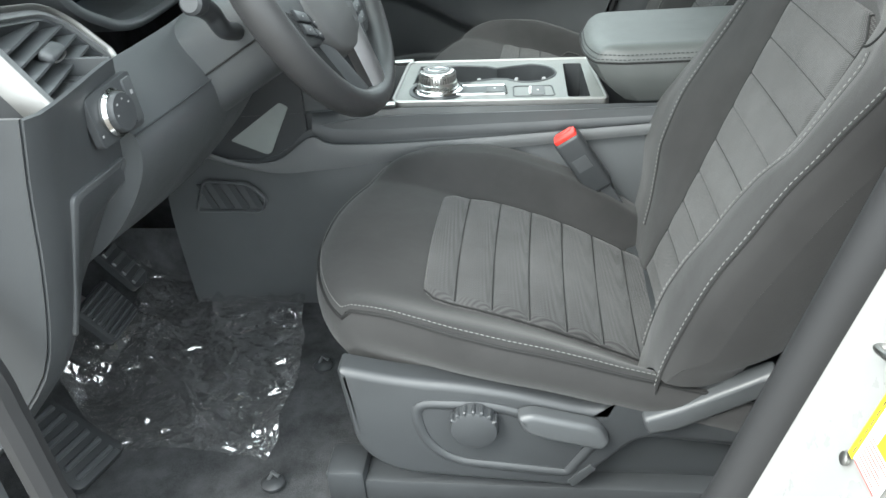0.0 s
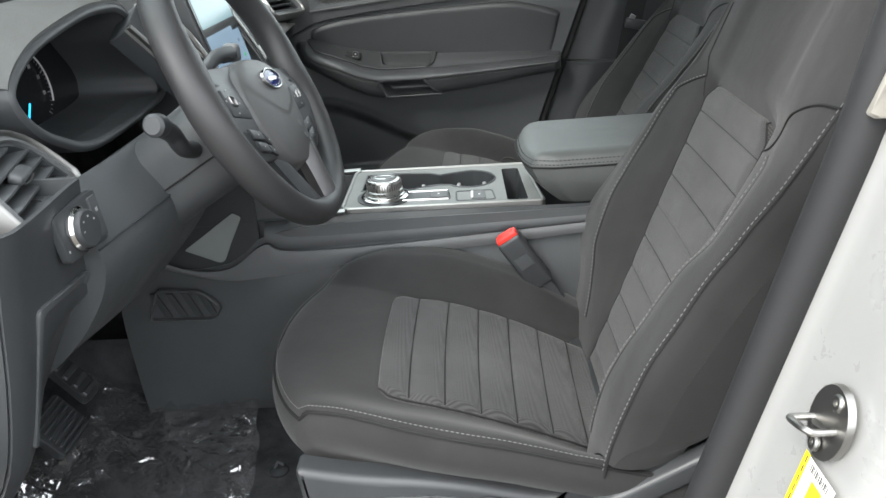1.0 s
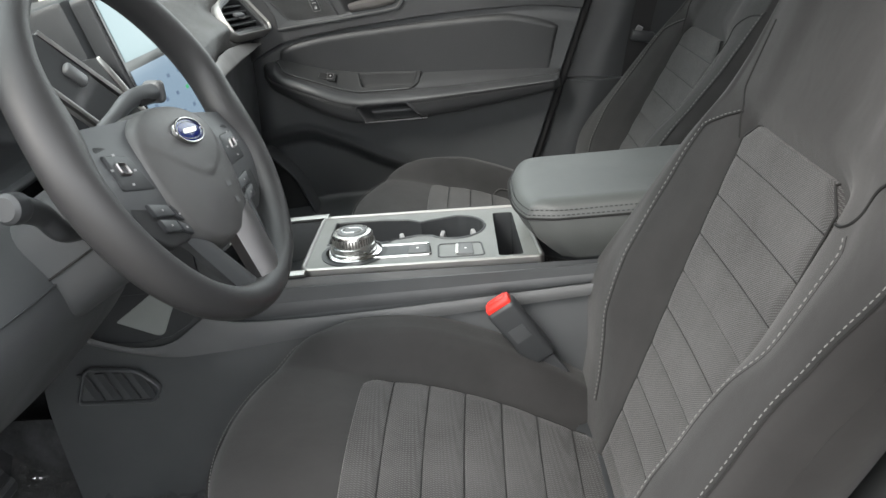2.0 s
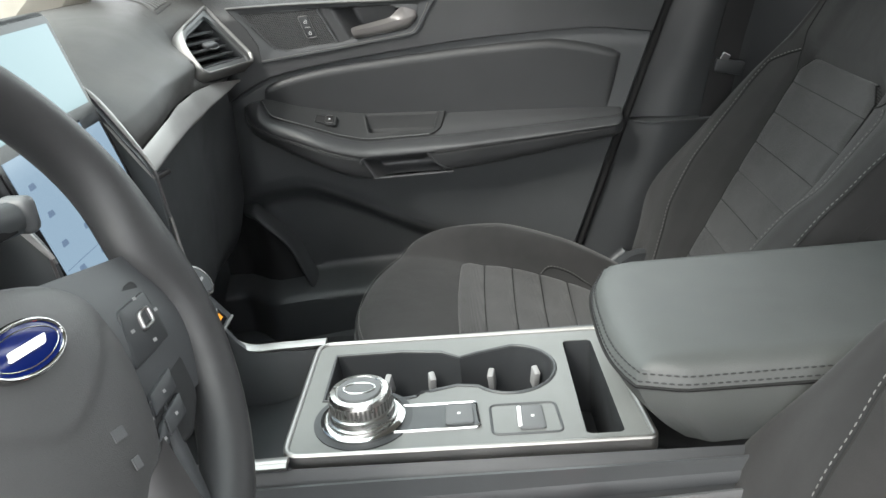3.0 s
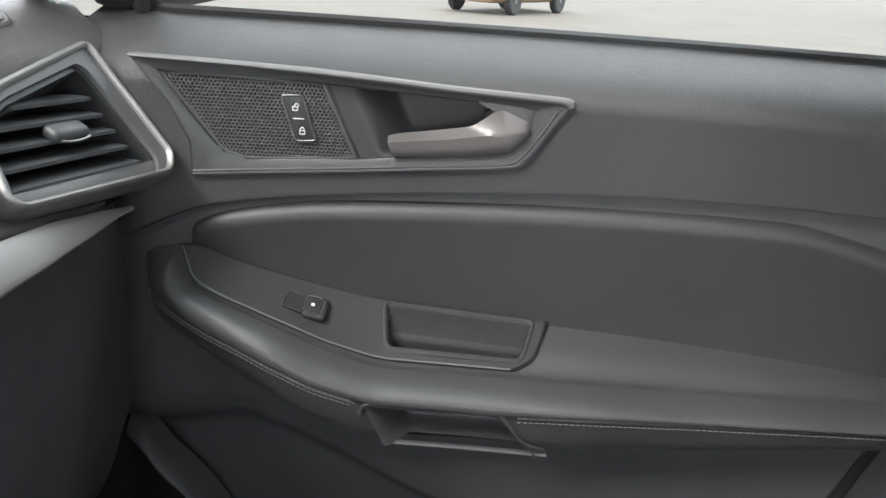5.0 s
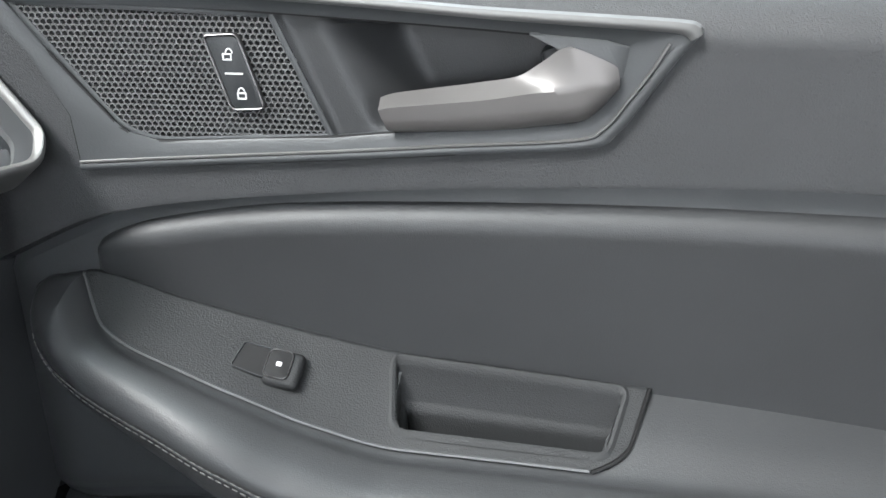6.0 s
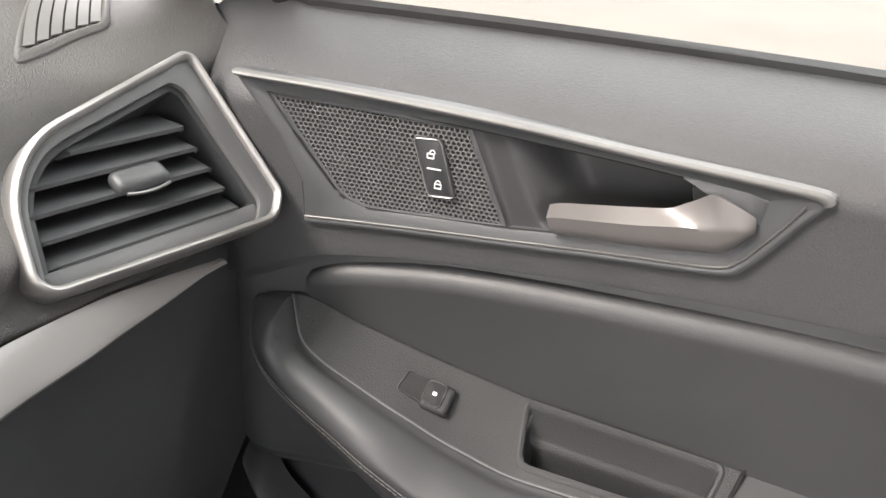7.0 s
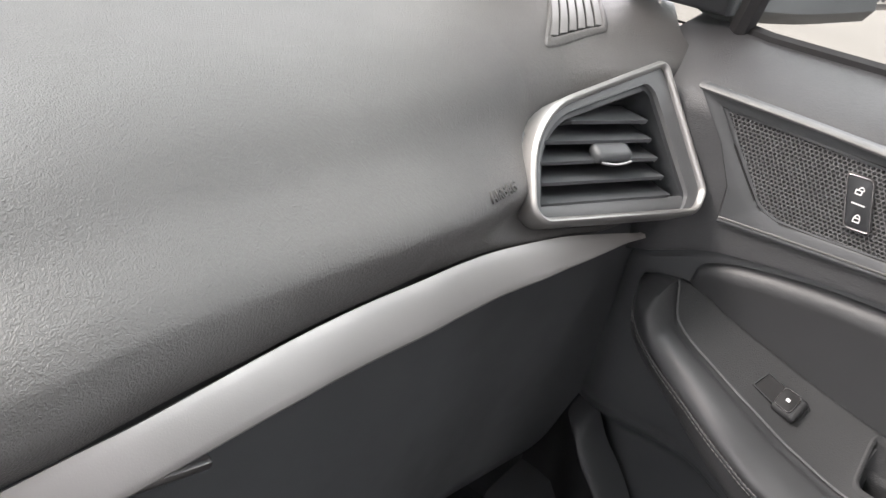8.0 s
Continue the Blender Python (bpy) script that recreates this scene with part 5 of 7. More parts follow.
part("lower_panel", sheet(glove, 30, 40, 0.004), HARD, dash, "dark plastic glovebox face")
part("glovebox_line", tube([glove(i / 20, 0.36) + Vector((0.001, 0, 0)) for i in range(2, 18)], 0.0012, 5), BLACK, dash)
part("glovebox_latch", block((0.008, 0.046, 0.007), pose(-0.176, 0.262, 0.9935, rx=-9, ry=10), 0.003), DARKSILVER, dash, "chrome glovebox latch")

# side vent of each end: place() maps (across outboard, up) on the leaning face
VENT_CUTS = []


def side_vent(s):
    nm = "air_vent"
    C = Vector((-0.1958, 0.6006, 1.0978)) if s > 0 else Vector((-0.172, -0.600, 1.070))
    m = axes(C, (0.126 * s, 1, 0.072 * s), (-0.6, 0, 0.8))
    flip = 1 if s > 0 else -1
    pl = lambda u, v, w: m @ Vector((u * flip, v, w))
    outl = rpoly([(-0.084, -0.024), (-0.077, -0.036), (0.069, -0.060), (0.084, -0.045), (0.079, 0.055), (0.073, 0.060), (-0.042, 0.044), (-0.070, 0.020)],
                 [0.006, 0.008, 0.010, 0.006, 0.006, 0.004, 0.02, 0.02], 4)
    inn = rpoly([(-0.076, -0.028), (-0.071, -0.0345), (0.056, -0.0535), (0.066, -0.043), (0.060, 0.038), (0.054, 0.045), (-0.038, 0.034), (-0.061, 0.016)],
                [0.004, 0.004, 0.006, 0.004, 0.004, 0.004, 0.014, 0.014], 4)
    VENT_CUTS.append((m.inverted(), flip, [(p.x, p.y) for p in inset(outl, 0.0025)]))
    # same trim both ends; the driver's silver is darkened against its bright sky reflection
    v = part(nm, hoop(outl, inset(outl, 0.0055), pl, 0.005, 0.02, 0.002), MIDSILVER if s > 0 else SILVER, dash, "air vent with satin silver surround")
    part("vent_throat", hoop(inset(outl, 0.0055), inn, pl, 0.0005, 0.002, 0.006), HARDLIGHT, v, "grey plastic inner surround")
    part("vent_duct", hoop(inn, inset(inn, 0.004), lambda a, b, w: pl(a, b, w - 0.004), 0.0003, 0.002, 0.055), BLACK, v)
    part("vent_back", slab(inn, lambda a, b, w: pl(a, b, w - 0.050), 0.002, 0.0005, 1), MESHBLACK, v)
    for k in range(5):
        y = -0.0215 + 0.0143 * k
        l = -0.071 if k < 3 else (-0.066 if k == 3 else -0.030)
        r = 0.058 - 0.10 * (y + 0.027)

        def slat(a, b, y=y, l=l, r=r):
            e = min(1.0, min(a, 1 - a) / 0.07)
            x = lerp(l, r, a)
            d = lerp(0.001 - 0.009 * (1 - e) ** 2, -0.026, b)
            return pl(x, y - 0.150 * (x + 0.071) + 0.0185 * b + 0.0014 * math.sin(math.pi * b), d - 0.003)
        part("slat", sheet(slat, 18, 6, 0.0026), HARD, v)
    tray = rpoly([(-0.073, -0.0345), (0.058, -0.0545), (0.064, -0.0430), (-0.074, -0.0225)], 0.003, 3)
    part("vent_tray", slab(tray, lambda a, b, w: pl(a, b, w - 0.003), 0.003, 0.001, 2), HARDLIGHT, v, "grey plate below the slats")
    part("slider", block((0.034, 0.015, 0.010), m @ pose(0.002 * flip, 0.0010, -0.002, rx=-28, rz=-8 * flip), 0.0045, 3), HARD, v, "grey slider tab with chrome lip")
    part("slider_lip", tube([pl(x, -0.0082 - 0.14 * x + 10.0 * (x - 0.002) ** 2, 0.0012) for x in np.linspace(-0.012, 0.016, 8)], 0.0010, 6), DARKSILVER, v)
    return m, pl


side_vent(1)
side_vent(-1)


def in_poly(poly, x, z):
    c = False
    for i in range(len(poly)):
        (x0, z0), (x1, z1) = poly[i - 1], poly[i]
        if (z0 > z) != (z1 > z) and x < (x1 - x0) * (z - z0) / (z1 - z0) + x0:
            c = not c
    return c


def vent_hole(bm):
    """Cuts the vents' openings out of a dash skin."""
    for inv, flip, ol in VENT_CUTS:
        gone = []
        for f in bm.faces:
            q = inv @ f.calc_center_median()
            if abs(q.z) < 0.05 and in_poly(ol, q.x * flip, q.y):
                gone.append(f)
        bmesh.ops.delete(bm, geom=gone, context='FACES')
    return bm


part("pad_passenger", vent_hole(sheet(pad(0.118, 0.745), 120, 160, 0.004)), SKIN, dash, "grained charcoal dashboard pad")
pdv = vent_hole(sheet(lambda u, v: pad(-0.705, -0.118)(u * 0.52, v), 70, 90, 0.004))
bmesh.ops.delete(pdv, geom=[f for f in pdv.faces if -0.520 < f.calc_center_median().y < -0.150 and f.calc_center_median().x > -0.40], context='FACES')
part("pad_driver", pdv, SKIN, dash)

# airbag lettering pressed into the pad
fp = pad(0.118, 0.705)
ua = min((abs(fp(k / 400, 0.632).z - 1.0915), k / 400) for k in range(200, 330))[1]
af, ag, ah = fp(ua, 0.632), fp(ua - 0.006, 0.632), fp(ua, 0.650)
am = axes(af, ah - af, ag - af)
am = am @ pose(0, 0, 0.0010)
words("airbag_lettering", "AIRBAG", 0.0105, am, vinyl("pressed_skin", (0.062, 0.062, 0.061), 0.55, 900.0, 0.2), dash, 0.0006, "pressed AIRBAG lettering")

# demister grille in the corner of the top
GO, GA, GB = Vector((-0.269, 0.592, 1.1655)), Vector((0.004, 0.068, 0)), Vector((-0.100, 0.104, 0))
def gpl(u, v, w):
    p = GO + GA * u + GB * v
    yy = p.y
    for _ in range(4):
        f = pad(yy, yy)
        lo, hi = 0.1, 0.62
        for _ in range(16):
            k = (lo + hi) / 2
            if f(k, 0).x < p.x:
                lo = k
            else:
                hi = k
        q = f(lo, 0)
        yy += p.y - q.y
    return Vector((p.x, p.y, q.z + 0.0008 + w))


def dense(poly, n=7):
    """The same outline with points along its straight sides."""
    return [Vector(poly[i]).lerp(Vector(poly[(i + 1) % len(poly)]), j / n) for i in range(len(poly)) for j in range(n)]


gout = dense(rpoly([(0.0, 0.0), (1.0, 0.0), (1.0, 1.0), (0.1, 1.0)], 0.08, 3))
gin = dense(rpoly([(0.09, 0.06), (0.91, 0.06), (0.91, 0.94), (0.18, 0.94)], 0.06, 3))
gr = part("demister_grille", hoop(gout, gin, gpl, 0.0020, 0.006, 0.003), SKIN, dash, "slatted demister grille in the dashboard top")
part("grille_floor", sheet(lambda u, v: gpl(lerp(0.07, 0.93, u), lerp(0.05, 0.95, v), 0.0004), 8, 14), MESHBLACK, gr)
for k in range(6):
    uu = 0.15 + 0.14 * k
    part("grille_slat", sheet(lambda u, v, uu=uu: gpl(uu + 0.055 * (2 * v - 1), lerp(0.07, 0.94, u), 0.0022 - 0.0012 * v), 10, 3, 0.0010), GRILLEGREY, gr)

# ---- middle stack: portrait touch screen and controls ----
stack = thing("centre_stack", "centre stack with a tall portrait touch screen", "touch screen")
lean = math.atan2(0.065, 0.248)
scm = axes((-0.1425, 0.0, 1.074), (0, 1, 0), (-0.065, 0, 0.248))
part("stack_body", block((0.12, 0.215, 0.30), axes((-0.225, 0.0, 1.045), (1, 0, 0.26), (0, 1, 0)), 0.01), BLACK, stack)
so = rpoly([(-0.094, -0.140), (0.094, -0.140), (0.094, 0.140), (-0.094, 0.140)], 0.012, 5)
part("screen_housing", slab(so, on(scm), 0.024, 0.004, 3), BLACK, stack, "black screen housing")
part("screen_glass", slab(inset(so, 0.004), on(scm @ pose(0, 0, 0.0015)), 0.002, 0.0006, 1), GLOSS, stack, "glossy black bezel")
part("lower_display", slab([(-0.083, -0.124), (0.083, -0.124), (0.083, 0.038), (-0.083, 0.038)], on(scm @ pose(0, 0, 0.0022)), 0.001, 0.0002, 1), LCD, stack, "pale blue lit control page")
part("upper_display", slab([(-0.083, 0.050), (0.083, 0.050), (0.083, 0.128), (-0.083, 0.128)], on(scm @ pose(0, 0, 0.0022)), 0.001, 0.0002, 1), LCDTOP, stack, "blue lit map page")
part("page_notch", slab([(0.050, 0.030), (0.083, 0.030), (0.083, 0.040), (0.050, 0.040)], on(scm @ pose(0, 0, 0.0027)), 0.0006, 0.0001, 1), LCDDARK, stack)
rng = random.Random(4)
for r in range(5):
    for c in range(4):
        x, y = -0.064 + 0.041 * c + 0.004 * (r % 2), 0.012 - 0.026 * r
        mt = LCDINK
        if (r, c) == (3, 3):
            mt = LCDRED
        if (r, c) in ((1, 3), (4, 0)):
            mt = LCDGREEN
        if (r, c) == (0, 1):
            mt = LCDBLUE
        part("page_icon", slab(rpoly([(x - 0.005, y - 0.0026), (x + 0.005, y - 0.0026), (x + 0.004, y + 0.0026), (x - 0.004, y + 0.0026)], 0.001, 2), on(scm @ pose(0, 0, 0.0026)), 0.0004, 0.0001, 1), mt, stack)
for y in (-0.060, -0.098):
    part("page_line", slab([(-0.080, y), (0.080, y), (0.080, y + 0.0007), (-0.080, y + 0.0007)], on(scm @ pose(0, 0, 0.0026)), 0.0004, 0.0001, 1), LCDINK, stack)
# side cheeks of the stack with silver fins
EDGE = [(-0.176, 1.135), (-0.163, 1.118), (-0.141, 1.081), (-0.119, 1.041), (-0.114, 0.989), (-0.108, 0.929), (-0.086, 0.855), (-0.062, 0.829), (0.012, 0.8275)]
for s in (-1, 1):
    def cheek(u, v, s=s):
        x, z, _ = along(EDGE, u)
        return Vector((lerp(x, -0.27, v), s * 0.1115, lerp(z, max(z - 0.01, 0.80), v)))
    part("stack_cheek", sheet(cheek, 48, 8, 0.008), HARD, stack, "dark side cheek of the stack")

    def fin(u, v, s=s):
        x, z, _ = along(EDGE[:4], u)
        wd = 0.0035 + 0.009 * math.sin(math.pi * min(1, u * 0.9 + 0.08))
        return Vector((x + 0.002 + 0.003 * math.sin(math.pi * v), s * (0.1085 + wd * v), z + 0.002 - 0.002 * v))
    part("stack_fin", sheet(fin, 24, 8, 0.003), MIDSILVER, stack, "silver fin beside the screen")

    def fin2(u, v, s=s):
        x, z, _ = along([(-0.158, 1.098), (-0.140, 1.070), (-0.121, 1.035)], u)
        return Vector((x + 0.003 + 0.002 * math.sin(math.pi * v), s * (0.1035 - 0.004 * math.sin(math.pi * u) + 0.004 * v), z))
    part("stack_fin", sheet(fin2, 16, 6, 0.002), SILVER, stack, "silver fin beside the screen")
    part("cheek_edge", tube(curve([(a + 0.0015, s * 0.111, b) for a, b in EDGE[3:6]], 6), 0.0016, 6), DARKSILVER, stack)
    run = curve([(a, b, 0) for a, b in EDGE[4:-1] + [(-0.020, 0.8285), (0.030, 0.8300)]], 8)

    def band(u, v, s=s, run=run):
        t = u * (len(run) - 1)
        i = min(len(run) - 2, int(t))
        p, d = run[i].lerp(run[i + 1], t - i), (run[i + 1] - run[i]).normalized()
        wd = lerp(0.005, 0.0155, sstep(0.15, 0.75, u))
        up = 0.0022 * math.sin(math.pi * v) - 0.0010 * math.exp(-((v - 0.38) / 0.06) ** 2)
        return Vector((p.x - d.y * up + 0.002, s * (0.1125 - wd * v), p.y + d.x * up + 0.001))
    part("stack_frame", sheet(band, 60, 16, 0.005), MIDSILVER, stack, "satin silver frame running into the console")
# control strip below the screen
cm = axes((-0.088, 0.0, 0.905), (0, 1, 0), (-0.055, 0, 0.075))
part("control_panel", slab(rpoly([(-0.100, -0.040), (0.100, -0.040), (0.100, 0.044), (-0.100, 0.044)], 0.006), on(cm), 0.015, 0.002), HARD, stack, "dark control panel")
for sx in (0.066, -0.066):
    kb = part("volume_knob", lathe([(0.0215, 0.0), (0.0215, 0.004), (0.020, 0.006), (0.0195, 0.022), (0.018, 0.0245), (0.0155, 0.0245)], cm @ pose(sx, 0.018, 0.001), 36), CHROME, stack, "chrome-sided rotary knob")
    part("knob_face", lathe([(0.016, 0.023), (0.015, 0.0248), (0.0005, 0.025)], cm @ pose(sx, 0.018, 0.001), 30), BLACK, kb, "black knob face")
    part("knob_print", block((0.010, 0.003, 0.0004), cm @ pose(sx, 0.018, 0.0264), 0), DIMICON, kb)
part("panel_strip", block((0.150, 0.0025, 0.002), cm @ pose(0, 0.043, 0.001), 0.0006, 1), SILVER, stack)
for k in range(6):
    bt = part("key", slab(rpoly([(-0.040 + 0.016 * k - 0.04 * 0, -0.010), (-0.0255 + 0.016 * k, -0.010), (-0.0255 + 0.016 * k, 0.008), (-0.040 + 0.016 * k, 0.008)], 0.0015), on(cm @ pose(0, 0, 0.0025)), 0.003, 0.0006), HARD, stack)
    part("key_mark", block((0.005, 0.004, 0.0004), cm @ pose(-0.033 + 0.016 * k, -0.001, 0.0027), 0), DIMICON, bt)
hz = part("hazard_key", slab(rpoly([(0.055, -0.034), (0.085, -0.034), (0.085, -0.018), (0.055, -0.018)], 0.002), on(cm @ pose(0, 0, 0.0025)), 0.003, 0.0006), GLOSS, stack)
part("hazard_mark", block((0.018, 0.006, 0.0005), cm @ pose(0.070, -0.026, 0.0027), 0), AMBER, hz, "amber lit symbol")
part("panel_strip", block((0.196, 0.003, 0.002), cm @ pose(0, -0.038, 0.001), 0.0006, 1), SILVER, stack)
# open bin between stack and console
part("front_bin", sheet(lambda u, v: Vector((lerp(-0.13, 0.015, u), lerp(-0.098, 0.098, v), 0.775 - 0.02 * math.sin(math.pi * u))), 8, 8, 0.004), BLACK, stack, "black rubber-lined storage bin")
part("bin_wall", sheet(lambda u, v: Vector((-0.128 - 0.0 * v, lerp(-0.10, 0.10, u), lerp(0.76, 0.88, v))), 4, 4, 0.004), BLACK, stack)
for s in (-1, 1):
    part("bin_side", sheet(lambda u, v, s=s: Vector((lerp(-0.14, 0.03, u), s * 0.1045, lerp(0.74, lerp(0.95, 0.824, sstep(0, 0.55, u)), v))), 14, 6, 0.006), HARD, stack)

# centre vent beside the screen on the driver's side
cv = thing("centre_vent", "dark centre air vent with chevron slats and silver edges", "air vent")
vmx = axes((-0.163, 0, 1.118), (0, 1, 0), (-0.491, 0, 0.871))
ov = [(-0.205, -0.060), (-0.118, -0.034), (-0.186, 0.070), (-0.262, 0.045)]
vb = part("vent_body", slab(rpoly(ov, 0.004, 3), on(vmx @ pose(0, 0, -0.012)), 0.026, 0.002, 2), BLACK, cv)
for a, b in ((ov[1], ov[2]), (ov[0], ov[3])):
    part("vent_frame", sheet(lambda u, v, a=a, b=b: vmx @ Vector((lerp(a[0], b[0], u) + 0.008 * (v - 0.5), lerp(a[1], b[1], u) + 0.004 * (v - 0.5), 0.002 * math.sin(math.pi * v) - 0.001)), 12, 6, 0.012), SILVER, cv, "silver vent edge")
for k in range(5):
    f = (k + 0.8) / 5.6
    p0 = Vector((*ov[1], 0)).lerp(Vector((*ov[0], 0)), f)
    p1 = Vector((*ov[2], 0)).lerp(Vector((*ov[3], 0)), f)
    st_ = Vector((0.004, 0.0045, 0))
    part("slat", sheet(lambda u, v, p0=p0, p1=p1, st_=st_: vmx @ (p0.lerp(p1, u) + st_ * (sstep(0.34, 0.40, u) * 0.8) + Vector((-0.0052 * v, -0.0030 * v, -0.002 - 0.008 * v))), 24, 4, 0.0016), HARD, cv)
part("slider", block((0.016, 0.030, 0.010), vmx @ pose(-0.190, 0.012, 0.003, rz=32), 0.004, 3), HARDLIGHT, cv, "grey slider tab")

# ---- instrument cluster under its hood ----
clu = thing("instrument_cluster", "dark instrument cluster with a dial and blue needle under a hood", "instrument cluster")
rim2 = [(-0.510, 1.092), (-0.523, 1.131), (-0.47, 1.163), (-0.385, 1.180), (-0.293, 1.188), (-0.215, 1.178), (-0.180, 1.135), (-0.142, 1.088), (-0.138, 1.056), (-0.171, 1.036), (-0.373, 1.030), (-0.460, 1.056)]
rc = curve([(a, b, 0) for a, b in rim2], 6, True)
hp = lambda u, v, w: Vector((-0.212 + (1.10 - v) * 0.05 + w, u, v))
part("cluster_rim", hoop([(p.x, p.y) for p in rc], inset([(p.x, p.y) for p in rc], 0.012), hp, 0.006, 0.05, 0.03), HARD, clu, "dark plastic cluster surround")


def tunnel(u, v):
    t = u * len(rc)
    i = int(t) % len(rc)
    p = Vector((rc[i].x, rc[i].y))
    c = Vector((-0.355, 1.115))
    q = p.lerp(c, 0.10 + 0.10 * v)
    return hp(q.x, q.y, -0.11 * v)


part("cluster_tunnel", sheet(tunnel, len(rc), 4, 0, True), HARD, clu)
part("cluster_lens", slab([(p.lerp(Vector((-0.355, 1.115, 0)), 0.19).x, p.lerp(Vector((-0.355, 1.115, 0)), 0.19).y) for p in rc], lambda u, v, w: hp(u, v, w - 0.105), 0.003, 0.0005, 1), plain("cluster_glass", (0.020, 0.021, 0.023), 0.22), clu, "glossy dark display lens")


def hood(u, v):
    i0, n = 6, 36
    t = i0 + v * n
    i = int(t)
    p = rc[i % len(rc)].lerp(rc[(i + 1) % len(rc)], t - i)
    lift = 0.010 * math.sin(math.pi * min(1, u * 2))
    q = hp(p.x, p.y, 0.0)
    zz = lerp(q.z + 0.003, 1.168, sstep(0.0, 1.0, u))
    return Vector((q.x + 0.003 - 0.34 * u, lerp(q.y, lerp(-0.62, -0.11, v), 0.35 * u), max(zz, 1.05) + lift))


part("cluster_hood", sheet(hood, 16, 36, 0.004), SKIN, clu, "grained hood over the cluster")
dm = axes(hp(-0.318, 1.087, -0.100), (0, 1, 0), (-0.05, 0, 1))
ticks = []
for k in range(41):
    an = radians(220 - 6.5 * k)
    big = k % 5 == 0
    r0 = 0.046 if big else 0.049
    ticks.append(block((0.053 - r0, 0.0016 if big else 0.0007, 0.0004), dm @ pose((r0 + 0.053) / 2 * math.cos(an), (r0 + 0.053) / 2 * math.sin(an), 0.001, rz=math.degrees(an)), 0))
part("dial_marks", join(*ticks), DIMICON, clu)
marks = []
for k in range(8):
    an = radians(220 - 32.5 * k)
    marks.append(block((0.006, 0.005, 0.0004), dm @ pose(0.038 * math.cos(an), 0.038 * math.sin(an), 0.001), 0))
part("dial_numerals", join(*marks), DIMICON, clu, "pale bars in place of dial figures")
part("needle", block((0.034, 0.0028, 0.002), dm @ pose(0.028 * math.cos(radians(235)), 0.028 * math.sin(radians(235)), 0.003, rz=235), 0.0008, 1), NEEDLE, clu, "lit blue needle")
part("needle_edge", tube([dm @ Vector((0.056 * math.cos(radians(a)), 0.056 * math.sin(radians(a)), 0.001)) for a in range(-20, 60, 6)], 0.0012, 5), ICON, clu)

# ---- lower dash on the driver's side ----
low = thing("lower_dashboard", "dark plastic lower dashboard and knee panel", "dashboard panel")


def knee(u, v):
    y = lerp(-0.605, -0.150, u)
    P = [(-0.16, 1.045), (-0.125, 1.00), (-0.115, 0.965), (-0.135, 0.915), (-0.185, 0.855), (-0.27, 0.80), (-0.40, 0.77)]
    x, z, _ = along(P, v)
    z += 0.02 * sstep(-0.36, -0.60, y) * v
    z += 0.05 * sstep(-0.27, -0.15, y) * sstep(0.3, 0.8, v)
    return Vector((x + 0.012 * math.sin(math.pi * u), y, z))


part("knee_panel", sheet(knee, 30, 30, 0.004), HARD, low, "dark plastic knee panel under the column")
part("knee_side", sheet(lambda u, v: knee(0.0, v) + Vector((-0.16 * u, 0.001, 0.0)), 6, 30, 0.003), HARD, low, "dark closed side of the knee panel")
part("knee_seam", tube([knee(i / 20, 0.235) + Vector((0.001, 0, 0.001)) for i in range(21)], 0.0012, 5), BLACK, low)


def endcap(u, v):
    z = lerp(1.06, 0.52, v)
    xo = interp([0.52, 0.55, 0.66, 0.76, 0.831, 0.916, 1.01, 1.058], [-0.45, -0.42, -0.33, -0.23, -0.178, -0.152, -0.133, -0.121], z)
    xi = interp([0.52, 0.691, 0.782, 0.855, 0.928, 0.946, 1.0, 1.06], [-0.46, -0.348, -0.279, -0.222, -0.167, -0.144, -0.136, -0.130], z)
    y = lerp(-0.735, -0.590, u)
    return Vector((lerp(xo, xi, sstep(0.15, 1.0, u)) - 0.006 * sstep(-0.72, -0.735, y) ** 2, y, z))


part("end_panel", sheet(endcap, 12, 24, 0.004), BLACK, low, "dark plastic dashboard end panel")
part("end_inner", sheet(lambda u, v: Vector((endcap(1, v).x - 0.22 * u, -0.590, endcap(1, v).z)), 8, 24, 0.004), HARD, low, "dark inner side of the end panel")
part("end_side", sheet(lambda u, v: Vector((endcap(0, v).x - 0.35 * u, -0.737, endcap(0, v).z)), 6, 20, 0.004), BLACK, low, "dark end cover of the dashboard")
part("fuse_cover", slab(rpoly([(-0.712, 0.842), (-0.650, 0.800), (-0.602, 0.925), (-0.604, 0.972), (-0.698, 0.976)], 0.008), lambda u, v, w: endcap((u + 0.735) / 0.145, (1.06 - v) / 0.54) + Vector((w + 0.008, 0, 0)), 0.010, 0.002), HARD, low, "dark removable cover panel")
# headlamp switch
hm = axes((-0.118, -0.620, 1.022), (0.06, 1, 0), (-0.13, 0, 1)) @ Matrix.Scale(0.74, 4)
so = rpoly([(-0.050, -0.030), (0.046, -0.034), (0.052, 0.034), (-0.050, 0.032)], 0.008, 3)
part("switch_plate", slab(so, on(hm), 0.010, 0.002), BLACK, low, "black switch plate")
hk = part("headlamp_knob", lathe([(0.029, 0.0), (0.029, 0.004), (0.026, 0.008), (0.0245, 0.008)], hm @ pose(-0.008, 0, 0.001), 40), CHROME, low, "black headlamp knob with a chrome ring")
part("knob_face", lathe([(0.0245, 0.004), (0.0240, 0.012), (0.022, 0.0145), (0.0005, 0.0145)], hm @ pose(-0.008, 0, 0.001), 36), BLACK, hk)
